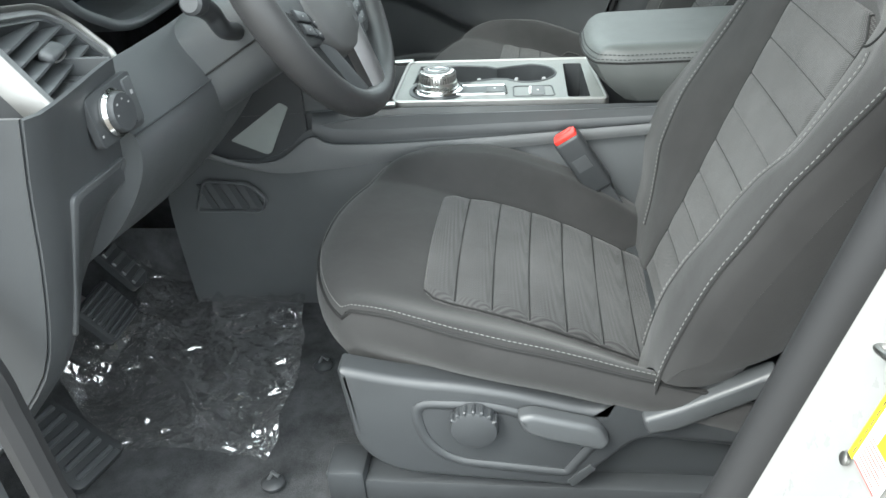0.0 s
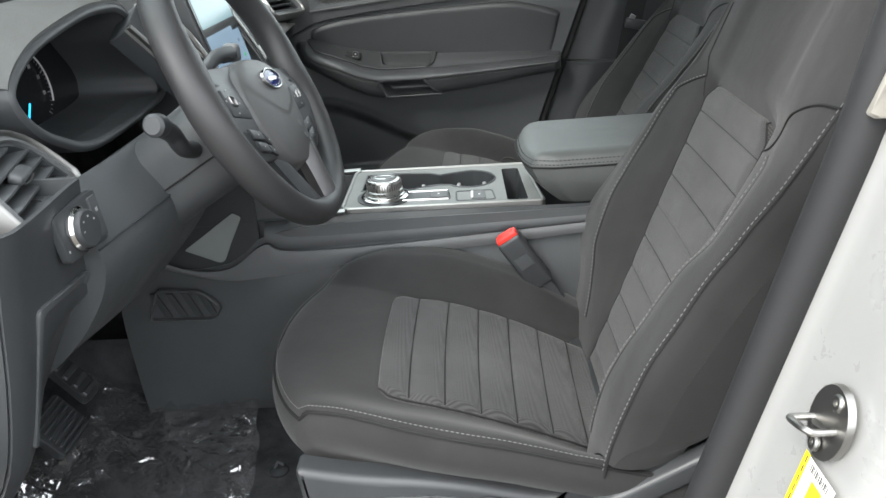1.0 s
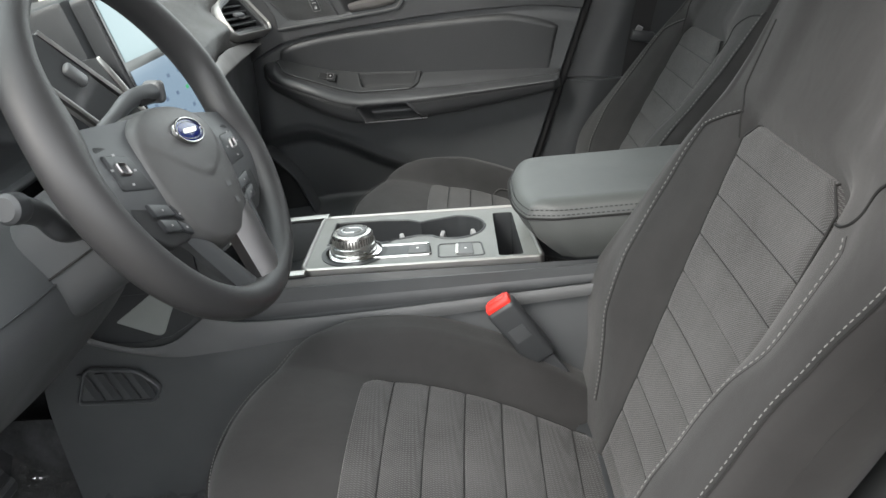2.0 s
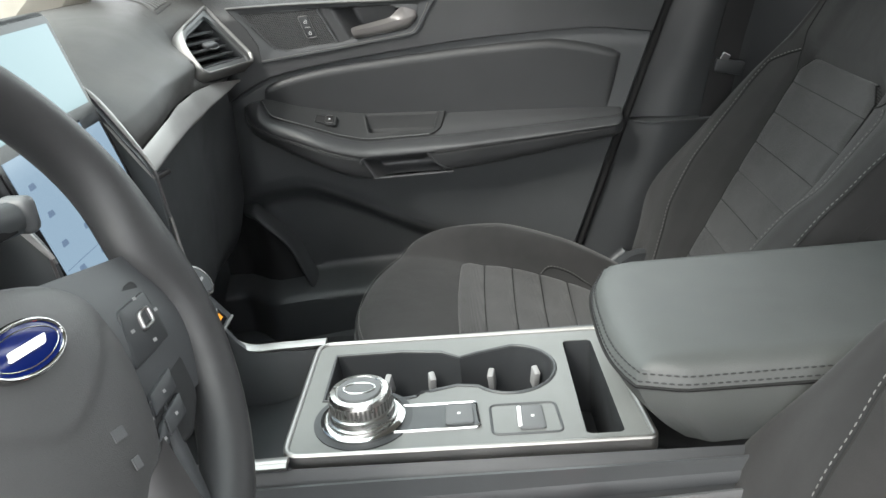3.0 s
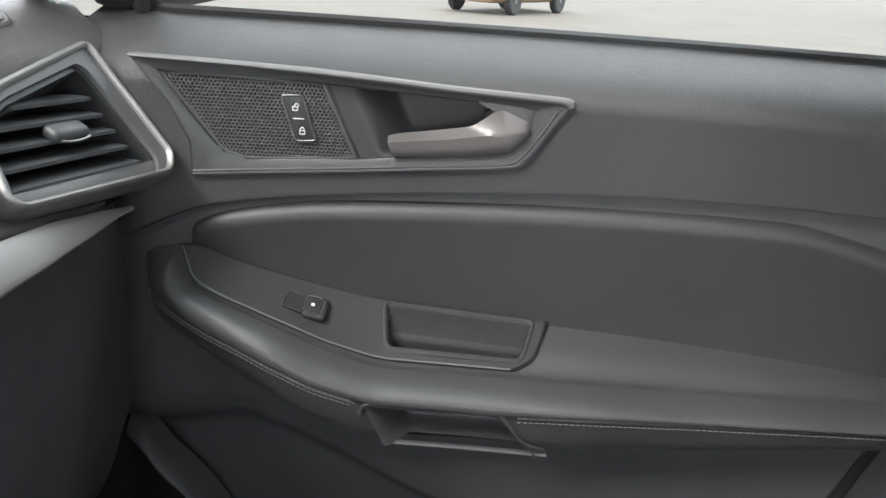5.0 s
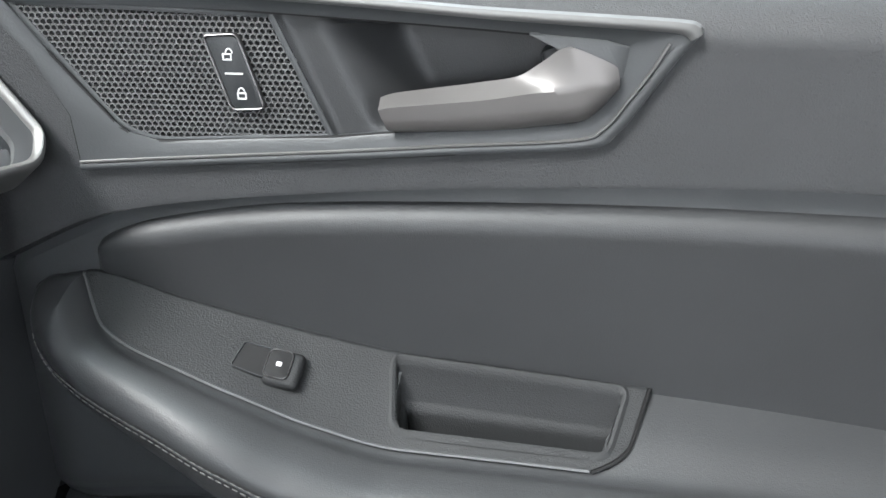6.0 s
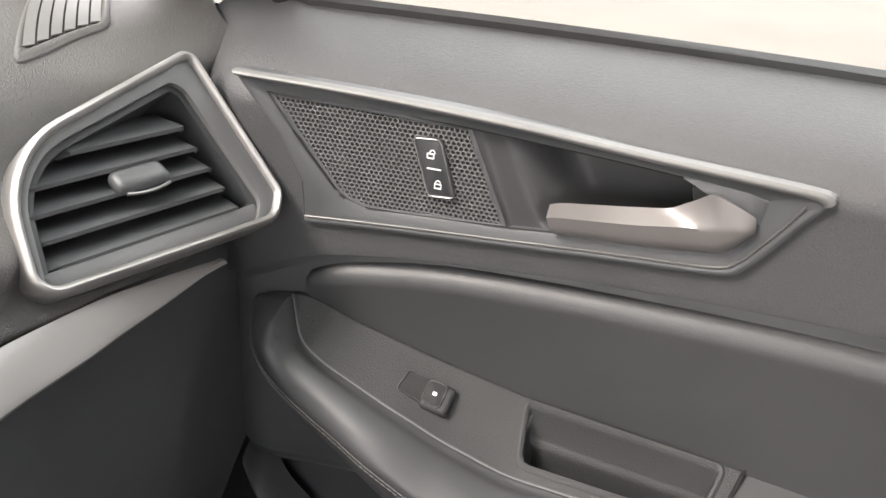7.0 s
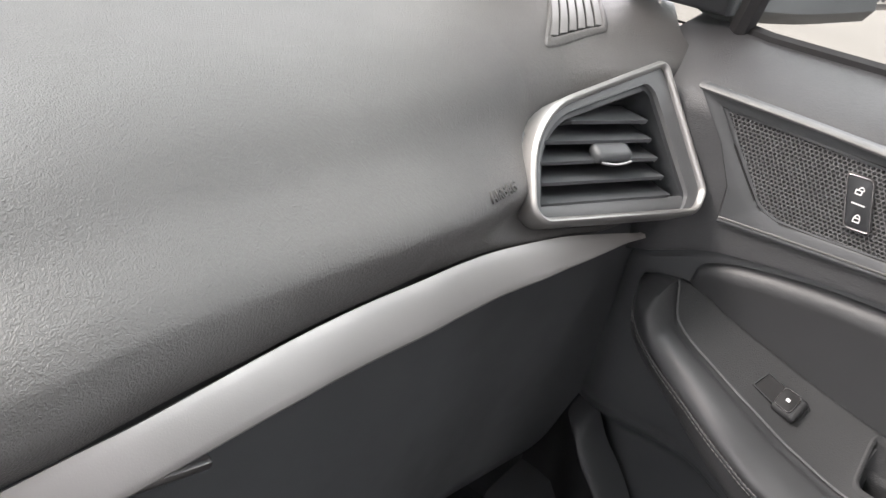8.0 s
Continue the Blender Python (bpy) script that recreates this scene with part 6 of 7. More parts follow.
for k in range(4):
    an = radians(30 + 50 * k)
    part("knob_mark", block((0.0028, 0.002, 0.0004), hm @ pose(-0.008 + 0.015 * math.cos(an), 0.015 * math.sin(an), 0.0157), 0), DIMICON, hk)
part("dimmer", slab(rpoly([(0.026, -0.026), (0.044, -0.026), (0.046, 0.028), (0.026, 0.028)], 0.003), on(hm @ pose(0, 0, 0.003)), 0.004, 0.001), HARD, low)
part("dimmer_mark", block((0.005, 0.005, 0.0004), hm @ pose(0.036, 0.010, 0.0033), 0), DIMICON, low)
part("side_mark", block((0.003, 0.003, 0.0004), hm @ pose(-0.043, -0.016, 0.0005), 0), DIMICON, low)

# ---- passenger door (closed) ----
door = thing("passenger_door", "closed charcoal passenger door with padded armrest and silver handle bezel", "car door")


def DY(x):
    return 0.725 - 0.26 * (x - 0.2) ** 2 + 0.06 * sstep(-0.178, -0.27, x) ** 1.2


def dr(x, z, w=0.0):
    return Vector((x, DY(x) - w, z))


def rear_x(z):
    return 0.468 + 0.35 * (z - 0.90)


def seam_z(x):
    return interp([-0.24, -0.196, -0.128, -0.03, 0.092, 0.243, 0.40, 0.54], [0.965, 0.992, 1.021, 1.034, 1.044, 1.053, 1.056, 1.040], x)


bez = rpoly([(-0.184, 1.143), (0.157, 1.130), (0.140, 1.099), (0.127, 1.080), (0.114, 1.073), (-0.141, 1.0515), (-0.142, 1.0785), (-0.1560, 1.1085)], 0.002, 2)


def upper(u, v):
    x = lerp(-0.27, rear_x(1.045 + 0.125 * v) - 0.002, u)
    z = lerp(seam_z(x) + 0.002, 1.170, v)
    t = max(0.0, (z - 1.120) / 0.050)
    w = 0.006 - 0.085 * t ** 2.2 - 0.010 * sstep(0.02, 0.0, v)
    return dr(x, z, w)


ub = sheet(upper, 260, 110)
# opening for the handle bezel
pl = np.array([(p[0], p[1]) for p in bez])


def inside(x, z):
    c = False
    for i in range(len(pl)):
        (x0, z0), (x1, z1) = pl[i - 1], pl[i]
        if (z0 > z) != (z1 > z) and x < (x1 - x0) * (z - z0) / (z1 - z0) + x0:
            c = not c
    return c


bmesh.ops.delete(ub, geom=[f for f in ub.faces if inside(f.calc_center_median().x, f.calc_center_median().z)], context='FACES')
part("upper_panel", ub, DOORSKIN, door, "grained charcoal upper door panel")
part("belt_seal", tube([upper(i / 40, 1.0) + Vector((0, 0.004, 0.001)) for i in range(41)], 0.006, 6), RUBBER, door, "black window belt seal")

# lower panel down to the pocket's edge
LCX, LCZ = [-0.30, -0.236, -0.188, -0.12, -0.06, 0.05, 0.16, 0.247, 0.34, 0.44], [0.765, 0.802, 0.824, 0.828, 0.806, 0.746, 0.698, 0.664, 0.635, 0.615]


def low_z(x):
    return interp(LCX, LCZ, x)


def mid(u, v):
    x = lerp(-0.30, lerp(rear_x(0.62), rear_x(1.045), v), u)
    z = lerp(low_z(x), seam_z(x) + 0.005, v)
    w = -0.004 - 0.003 * sstep(0.05, 0.0, v) - 0.006 * sstep(0.95, 1.0, v)
    return dr(x, z, w)


part("middle_panel", sheet(mid, 70, 40), HARD, door, "dark plastic door panel")


def bin_f(u, v):
    x = lerp(-0.30, lerp(rear_x(0.50), rear_x(0.62), v), u)
    z = lerp(0.50, low_z(x) + 0.006, v)
    top = low_z(x) - z
    w = -0.010 - 0.042 * sstep(0.004, 0.05, top)
    w += 0.075 * sstep(0.642, 0.598, z)
    return dr(x, z, w)


part("door_pocket", sheet(bin_f, 70, 60), HARD, door, "black plastic map pocket")
part("pocket_hook", join(block((0.022, 0.006, 0.005), pose(0.033, 0.764, 0.622, ry=-4), 0.0015), block((0.006, 0.006, 0.016), pose(0.035, 0.764, 0.614), 0.0015)), HARDLIGHT, door, "small grey hook on the map pocket")
rim = curve([(-0.240, 0.786, 0), (-0.212, 0.782, 0), (-0.190, 0.764, 0), (-0.168, 0.740, 0), (-0.150, 0.714, 0), (-0.138, 0.690, 0), (-0.127, 0.655, 0), (-0.116, 0.622, 0), (-0.107, 0.596, 0)], 6)


def spk_rim(u, v):
    t = u * (len(rim) - 1)
    i = min(len(rim) - 2, int(t))
    p = rim[i].lerp(rim[i + 1], t - i)
    c = Vector((-0.205, 0.680, 0))
    q = p.lerp(c, 0.30 * v - 0.02)
    return dr(q.x, q.y, -0.052 + 0.050 * math.sin(math.pi * min(1.0, 0.05 + 0.80 * v)) ** 0.7)


spk = part("speaker_rim", sheet(spk_rim, 48, 12), HARD, door, "dark rounded rim of the door speaker")
part("speaker_grille", sheet(lambda u, v: dr(lerp(-0.30, lerp(-0.112, -0.205, v), u), lerp(0.600, 0.775, v), -0.034 + 0.004 * math.sin(math.pi * u)), 8, 8), GRAIN, spk, "black speaker grille")
part("rear_edge", sheet(lambda u, v: dr(rear_x(lerp(0.50, 1.16, v)), lerp(0.50, 1.16, v), -0.003 - 0.10 * u), 4, 20), BLACK, door)
# ---- armrest ----
AX = [-0.188, -0.175, -0.158, -0.154, -0.149, -0.140, -0.120, -0.100, -0.060, -0.020, 0.030, 0.120, 0.158, 0.300, 0.466]


def a_wp(x):
    """Width of the sloping top, from the door to its outer edge."""
    return interp(AX, [0.0, 0.0, 0.001, 0.006, 0.012, 0.021, 0.030, 0.034, 0.039, 0.040, 0.041, 0.041, 0.040, 0.036, 0.028], x)


def a_ze(x):
    """Height of the top's outer edge."""
    return interp(AX, [0.974, 0.984, 0.985, 0.979, 0.971, 0.960, 0.952, 0.945, 0.930, 0.914, 0.903, 0.902, 0.902, 0.906, 0.914], x)


def a_ws(x):
    """How far the seam under the roll stands out from the door."""
    return interp(AX, [0.002, 0.024, 0.0375, 0.0395, 0.042, 0.046, 0.052, 0.058, 0.069, 0.074, 0.076, 0.076, 0.076, 0.070, 0.060], x)


def a_zs(x):
    return interp(AX, [0.968, 0.953, 0.942, 0.940, 0.938, 0.934, 0.925, 0.918, 0.903, 0.888, 0.879, 0.878, 0.880, 0.889, 0.9035], x)


def a_zt(x):
    return interp([-0.188, -0.155, -0.104, -0.036, 0.028, 0.067, 0.158, 0.30, 0.466], [0.976, 0.984, 0.968, 0.950, 0.938, 0.934, 0.931, 0.926, 0.919], x)


def a_zb(x):
    return interp([-0.188, -0.175, -0.138, -0.092, -0.033, 0.007, 0.034, 0.169, 0.262, 0.466], [0.950, 0.931, 0.909, 0.883, 0.854, 0.841, 0.838, 0.842, 0.851, 0.883], x)


def arm_sec(x, v):
    wp, ze, ws, zs, zt, zb = a_wp(x), a_ze(x), a_ws(x), a_zs(x), a_zt(x), a_zb(x)
    k = min(1.0, ws / 0.05)
    d, h = ws - wp, ze - zs
    P = [(-0.010, zt + 0.002), (0.5 * wp, lerp(zt, ze, 0.5)), (wp - 0.001, ze - 0.0005), (wp + 0.30 * d, ze - 0.02 * h), (wp + 0.68 * d + 0.002 * k, ze - 0.20 * h), (ws + 0.001 * k, ze - 0.50 * h), (ws + 0.003 * k, ze - 0.78 * h),
         (ws, zs), (ws - 0.002 * k, lerp(zs, zb, 0.25)), (ws - 0.008 * k, lerp(zs, zb, 0.70)), (ws - 0.020 * k, zb), (max(-0.008, ws - 0.05), zb - 0.001), (-0.010, zb - 0.004)]
    c = curve([(a, b, 0) for a, b in P], 4)
    t = v * (len(c) - 1)
    i = min(len(c) - 2, int(t))
    p = c[i].lerp(c[i + 1], t - i)
    return p.x, p.y


# soft insert above the armrest
def ins_f(u, v):
    x0, x1 = lerp(-0.158, -0.150, v), lerp(0.452, 0.470, v)
    x = lerp(x0, x1, u)
    zu = interp([-0.160, -0.152, -0.140, -0.110, -0.040, 0.085, 0.20, 0.345, 0.392, 0.450, 0.470], [0.985, 1.001, 1.010, 1.020, 1.0300, 1.037, 1.042, 1.0455, 1.039, 1.023, 1.012], x)
    z = lerp(a_zt(x) - 0.004, zu, v)
    d = min((x - x0) * 1.2, (x1 - x) * 1.2, (zu - z))
    r = min(1.0, max(0.0, d / 0.016))
    return dr(x, z, -0.020 + 0.017 * math.sqrt(1 - (1 - r) ** 2) + 0.011 * v)


part("soft_insert", sheet(ins_f, 150, 50), PANELSKIN, door, "padded charcoal vinyl insert", 60)


def arm_f(u, v):
    x = lerp(-0.188, 0.470, u)
    w, z = arm_sec(min(x, 0.466), v)
    t = max(0.0, (x - 0.448) / 0.022)
    return dr(x, z, w * math.sqrt(max(0.0, 1.0 - t * t)) - 0.006 * t)


ab = sheet(arm_f, 220, 72)
dele = []
for f in ab.faces:
    c = f.calc_center_median()
    w = DY(c.x) - c.y
    if 0.020 < c.x < 0.144 and 0.003 < w < 0.030 and c.z > a_ze(c.x) - 0.004:
        dele.append(f)
    tt = (c.z - 0.842) / 0.036
    if lerp(0.032, 0.014, tt) < c.x < lerp(0.158, 0.124, tt) and -0.2 < tt < 1.02 and w > 0.045:
        dele.append(f)
bmesh.ops.delete(ab, geom=dele, context='FACES')
part("armrest", ab, ARMDOOR, door, "padded charcoal armrest")
# twin stitching along the seam under the roll
for x0, x1 in ((-0.182, 0.006), (0.140, 0.447)):
    for dz in (0.0024, -0.0024):
        pts = []
        for i in range(80):
            x = lerp(x0, x1, i / 79)
            pts.append(dr(x, a_zs(x) + dz, a_ws(x) + (0.0018 if dz > 0 else 0.0008)))
        part("armrest_stitching", stitches(pts, 0.0034, 0.0014, 0.00042), THREAD, door)
    part("armrest_seam", tube([dr(lerp(x0, x1, i / 79), a_zs(lerp(x0, x1, i / 79)), a_ws(lerp(x0, x1, i / 79)) + 0.0002) for i in range(80)], 0.0007, 5), BLACK, door)


# grip recess: a hollow with a sloping grey inner face
def grip_f(u, v):
    xl, xr = lerp(0.012, 0.032, v), lerp(0.126, 0.160, v)
    x = lerp(xl, xr, u)
    z = lerp(0.881, 0.842, v)
    e = min(1.0, u / 0.16) * min(1.0, (1 - u) / 0.10)
    d = math.sin(math.pi * min(1.0, 0.04 + 0.80 * v)) ** 0.7
    return dr(x, z, a_ws(x) - 0.001 - 0.040 * d * sstep(0, 1, e))


grip = part("pull_grip", sheet(grip_f, 40, 20), ARMDOOR, door, "grey pull grip recess")
part("grip_bar", tube([dr(x, 0.8405 + 0.02 * abs(x - 0.095) ** 2, a_ws(x) - 0.010) for x in np.linspace(0.028, 0.168, 16)], 0.0026, 8), ARMDOOR, grip)
part("grip_rim", tube(curve([dr(0.010, 0.872, a_ws(0.01)), dr(0.016, 0.882, a_ws(0.02) + 0.001), dr(0.040, 0.8835, a_ws(0.04) + 0.001), dr(0.115, 0.8835, a_ws(0.11) + 0.001), dr(0.128, 0.880, a_ws(0.13) + 0.001), dr(0.146, 0.857, a_ws(0.14) - 0.001), dr(0.166, 0.845, a_ws(0.16) - 0.010)], 5), 0.0016, 6), ARMDOOR, grip)


# switch plate on the armrest's top
def plate_f(u, v):
    x = lerp(-0.1575, 0.159 - 0.012 * v - 0.016 * max(0.0, (v - 0.62) / 0.38) ** 2.5, u)
    w = lerp(-0.003, max(0.002, a_wp(x)) - 0.0012, v)
    return dr(x, lerp(a_zt(x), a_ze(x), max(0.0, w) / max(0.012, a_wp(x))) + 0.0022, w)


pb = sheet(plate_f, 320, 60)
pko = rpoly([(0.017, 0.002), (0.147, 0.002), (0.139, 0.0325), (0.024, 0.0325)], [0.005, 0.005, 0.006, 0.006], 5)
pin = [(p.x, p.y) for p in inset(pko, 0.0008)]
pl = np.array(pin)
bmesh.ops.delete(pb, geom=[f for f in pb.faces if inside(f.calc_center_median().x, DY(f.calc_center_median().x) - f.calc_center_median().y)], context='FACES')
bmesh.ops.solidify(pb, geom=pb.faces[:], thickness=0.001)
plate = part("switch_plate", pb, GRAIN, door, "grained black switch plate")
part("plate_edge", tube([plate_f(i / 80, 1.0) + Vector((0, -0.0006, -0.0002)) for i in range(81)], 0.0009, 5), HARDLIGHT, plate)
part("plate_gap", tube([plate_f(1.0, i / 20) + Vector((0.0012, 0, -0.001)) for i in range(21)], 0.0011, 5), MESHBLACK, plate)


def pocket():
    bm = bmesh.new()
    rows = []
    top = lambda x, w: lerp(a_zt(x), a_ze(x), max(0.0, w) / max(0.012, a_wp(x))) + 0.0022
    for d, h in ((-0.0030, 0.0004), (-0.0014, 0.0014), (0.0004, 0.0008), (0.0016, -0.0022), (0.0026, -0.022), (0.0036, -0.0228), (0.0058, -0.0236), (0.0066, -0.026)):
        rows.append([bm.verts.new(dr(p[0], top(p[0], p[1]) + h, p[1])) for p in inset(pko, d)])
    rows.append([bm.verts.new(dr(p[0], 0.886, p[1])) for p in inset(pko, 0.0075)])
    for a, b in zip(rows, rows[1:]):
        for i in range(len(a)):
            bm.faces.new((a[i], a[(i + 1) % len(a)], b[(i + 1) % len(a)], b[i]))
    bm.faces.new(rows[-1])
    bmesh.ops.triangulate(bm, faces=[f for f in bm.faces if len(f.verts) > 4])
    return bm


part("pocket_tray", pocket(), GRAIN, plate, "small black tray moulded into the plate")
# window switch: a flat black patch for the hollow's shade and a bright-rimmed rocker
wsx, wsw = -0.047, 0.020
slope = (a_zt(wsx) - a_ze(wsx)) / a_wp(wsx)
sm_ = axes(dr(wsx, lerp(a_zt(wsx), a_ze(wsx), 0.5) + 0.0026, wsw), (1, 0.12, -0.25), (0, 1, slope))
so = rpoly([(-0.022, -0.007), (-0.002, -0.009), (-0.002, 0.009), (-0.019, 0.009)], 0.0025)
part("switch_well_shade", slab(so, on(sm_ @ pose(0, 0, 0.0022)), 0.003, 0.0002, 1), MESHBLACK, plate)
part("well_rim", hoop(so, inset(so, 0.0008), on(sm_ @ pose(0, 0, 0.0022)), 0.0010, 0.001, 0.0004), HARD, plate)
wk = part("window_switch", block((0.021, 0.021, 0.008), sm_ @ pose(0.007, -0.001, 0.0012, ry=-8), 0.0036, 4), GRAIN, plate, "black window switch")
sr = rpoly([(-0.0075, -0.0085), (0.0070, -0.0085), (0.0070, 0.0085), (-0.0075, 0.0085)], 0.004, 4)
part("switch_cap", slab(sr, on(sm_ @ pose(0.004, 0.0, 0.0058, ry=-8)), 0.002, 0.0006, 2), MESHBLACK, wk)
part("switch_rim", hoop(sr, inset(sr, 0.0007), on(sm_ @ pose(0.004, 0.0, 0.0055, ry=-8)), 0.0007, 0.001, 0.001), DARKSILVER, wk)
part("switch_mark", block((0.0030, 0.0024, 0.0004), sm_ @ pose(0.004, 0, 0.0060, ry=-8), 0), ICON, wk)

# ---- handle bezel ----
OUT = [(-0.1868, 1.1448), (-0.05, 1.1405), (0.06, 1.1342), (0.143, 1.1318), (0.1605, 1.1292), (0.141, 1.0975), (0.128, 1.0790), (0.115, 1.0710), (0.05, 1.0645), (-0.02, 1.0582), (-0.110, 1.0520), (-0.1430, 1.0495), (-0.1440, 1.0780), (-0.159, 1.1090)]
INN = [(-0.1670, 1.1335), (-0.05, 1.1305), (0.06, 1.1250), (0.119, 1.1215), (0.1285, 1.1195), (0.1265, 1.1060), (0.120, 1.0925), (0.108, 1.0830), (0.05, 1.0770), (-0.012, 1.0700), (-0.100, 1.0650), (-0.1180, 1.0700), (-0.1270, 1.0795), (-0.149, 1.1075)]


def bezel_band():
    """Broad flat frame falling inward to the mesh and the cup."""
    bm = bmesh.new()
    o3 = [Vector((a, b, 0)) for a, b in OUT]
    i3 = [Vector((a, b, 0)) for a, b in INN]
    k = len(o3)
    rows = []
    for t, w in ((0.0, -0.004), (0.0, 0.0075), (0.05, 0.0092), (0.30, 0.0092), (0.62, 0.0080), (0.90, 0.0072), (1.0, 0.0064), (1.0, -0.004)):
        row = []
        for i in range(k):
            for j in range(5):
                s = j / 5
                p = o3[i].lerp(o3[(i + 1) % k], s).lerp(i3[i].lerp(i3[(i + 1) % k], s), t)
                row.append(bm.verts.new(dr(p.x, p.y, w)))
        rows.append(row)
    for a, b in zip(rows, rows[1:]):
        for i in range(len(a)):
            bm.faces.new((a[i], a[(i + 1) % len(a)], b[(i + 1) % len(a)], b[i]))
    return bm


bz = part("handle_bezel", bezel_band(), HARD, door, "grey plastic bezel round the door handle")
part("bezel_gap", tube([dr(a, b, 0.0066) for a, b in OUT[8:] + OUT[:1]], 0.0012, 5), MESHBLACK, bz)
part("mesh_gap", tube([dr(p.x, p.y, 0.0058) for p in curve([(a, b, 0) for a, b in INN], 5, True)], 0.0009, 5, True), MESHBLACK, bz)


def strip(a, b, mat, name, label, w0=0.0095, hump=0.0022):
    """A rounded bright strip between two lines on the bezel."""
    ca, cb = curve([(p[0], p[1], 0) for p in a], 8), curve([(p[0], p[1], 0) for p in b], 8)
    n = len(ca) - 1

    def f(u, v):
        i = min(n - 1, int(u * n))
        t = u * n - i
        p = ca[i].lerp(ca[i + 1], t).lerp(cb[i].lerp(cb[i + 1], t), v)
        return dr(p.x, p.y, w0 - 0.004 * (1 if v in (0.0, 1.0) else 0) + hump * math.sin(math.pi * v))
    return part(name, sheet(f, 60, 8), mat, bz, label)


strip([(-0.1870, 1.1456), (-0.09, 1.1428), (0.004, 1.1385), (0.06, 1.1352), (0.111, 1.1335), (0.150, 1.1322), (0.1590, 1.1306), (0.1612, 1.1270)],
      [(-0.1842, 1.1415), (-0.09, 1.1382), (0.004, 1.1332), (0.06, 1.1296), (0.111, 1.1274), (0.144, 1.1262), (0.1520, 1.1250), (0.1550, 1.1230)], BARSILVER, "bezel_bar", "satin silver bar along the top edge")
strip([(0.1610, 1.1266), (0.1515, 1.1135), (0.141, 1.0970), (0.1290, 1.0790), (0.1150, 1.0705), (0.05, 1.0640), (-0.02, 1.0576), (-0.143, 1.0487)],
      [(0.1475, 1.1195), (0.1400, 1.1080), (0.132, 1.0955), (0.1215, 1.0810), (0.1080, 1.0748), (0.05, 1.0690), (-0.02, 1.0625), (-0.142, 1.0535)], HARD, "bezel_edge", "dark lower edge of the bezel", 0.0092, 0.0012)
part("bezel_line", tube([dr(p.x, p.y, 0.0100) for p in curve([(0.1470, 1.1218, 0), (0.1400, 1.1085, 0), (0.132, 1.0960, 0), (0.1215, 1.0815, 0), (0.1080, 1.0752, 0), (0.05, 1.0694, 0), (-0.02, 1.0629, 0), (-0.142, 1.0539, 0)], 6)], 0.0008, 6), SILVER, bz, "thin bright line")
# speaker mesh with the lock switches
mesh_o = rpoly([(-0.1685, 1.1345), (-0.039, 1.1300), (-0.011, 1.0690), (-0.102, 1.0640), (-0.120, 1.0700)], [0.003, 0.001, 0.001, 0.012, 0.012], 4)
part("mesh_back", slab(mesh_o, lambda u, v, w: dr(u, v, 0.0010 + w), 0.003, 0.0004, 1), MESHBLACK, bz)
part("speaker_cone", slab([(-0.122 + 0.022 * math.cos(2 * math.pi * k / 28), 1.1085 + 0.022 * math.sin(2 * math.pi * k / 28)) for k in range(28)], lambda u, v, w: dr(u, v, 0.0022 + w), 0.001, 0.0002, 1), MESHBLACK, bz, "dark round speaker behind the mesh")
bmw, done = [], 0
pl = np.array([(p[0], p[1]) for p in inset(mesh_o, 0.0008)])
verts, faces = [], []
step = 0.0032
r = 0
z = 1.060
while z < 1.136:
    x = -0.175 + (r % 2) * step * 0.5
    while x < -0.01:
        if inside(x, z):
            o = len(verts)
            for k in range(6):
                a = 2 * math.pi * k / 6 + math.pi / 6
                verts.append(dr(x + step * 0.58 * math.cos(a), z + step * 0.58 * math.sin(a) * 0.95, 0.0046))
            for k in range(6):
                a = 2 * math.pi * k / 6 + math.pi / 6
                verts.append(dr(x + step * 0.43 * math.cos(a), z + step * 0.43 * math.sin(a) * 0.95, 0.0048))
            for k in range(6):
                a = 2 * math.pi * k / 6 + math.pi / 6
                verts.append(dr(x + step * 0.38 * math.cos(a), z + step * 0.38 * math.sin(a) * 0.95, 0.0020))
            for q in (0, 6):
                for k in range(6):
                    faces.append((o + q + k, o + q + (k + 1) % 6, o + q + 6 + (k + 1) % 6, o + q + 6 + k))
        x += step
    z += step * 0.866
    r += 1
bm = bmesh.new()
vs = [bm.verts.new(v) for v in verts]
for f in faces:
    bm.faces.new([vs[i] for i in f])
tagged(part("speaker_mesh", bm, HARDLIGHT, bz, "dark perforated speaker mesh"), kind="stuff")
part("mesh_border", hoop(inset(mesh_o, -0.0004), inset(mesh_o, 0.0026), lambda u, v, w: dr(u, v, 0.0046 + w), 0.0006, 0.003, 0.0012), HARD, bz)
lkm = axes(dr(-0.0585, 1.1008, 0.0075), (1, 0.13, 0.0), (0, 0, 1))
lk = part("lock_switch", slab(rpoly([(-0.0025, -0.0175), (0.0135, -0.0165), (0.0025, 0.0185), (-0.0135, 0.0175)], 0.003), on(lkm), 0.006, 0.001), BLACK, bz, "black lock switch with chrome edge")
lo_ = rpoly([(-0.0033, -0.0187), (0.0147, -0.0175), (0.0033, 0.0197), (-0.0147, 0.0185)], 0.0035, 3)
part("lock_edge", hoop(lo_, inset(lo_, 0.0011), on(lkm), 0.0008, 0.004, 0.001), DARKSILVER, lk)
part("lock_split", block((0.009, 0.0008, 0.0006), lkm @ pose(0, 0, 0.0002), 0), ICON, lk)
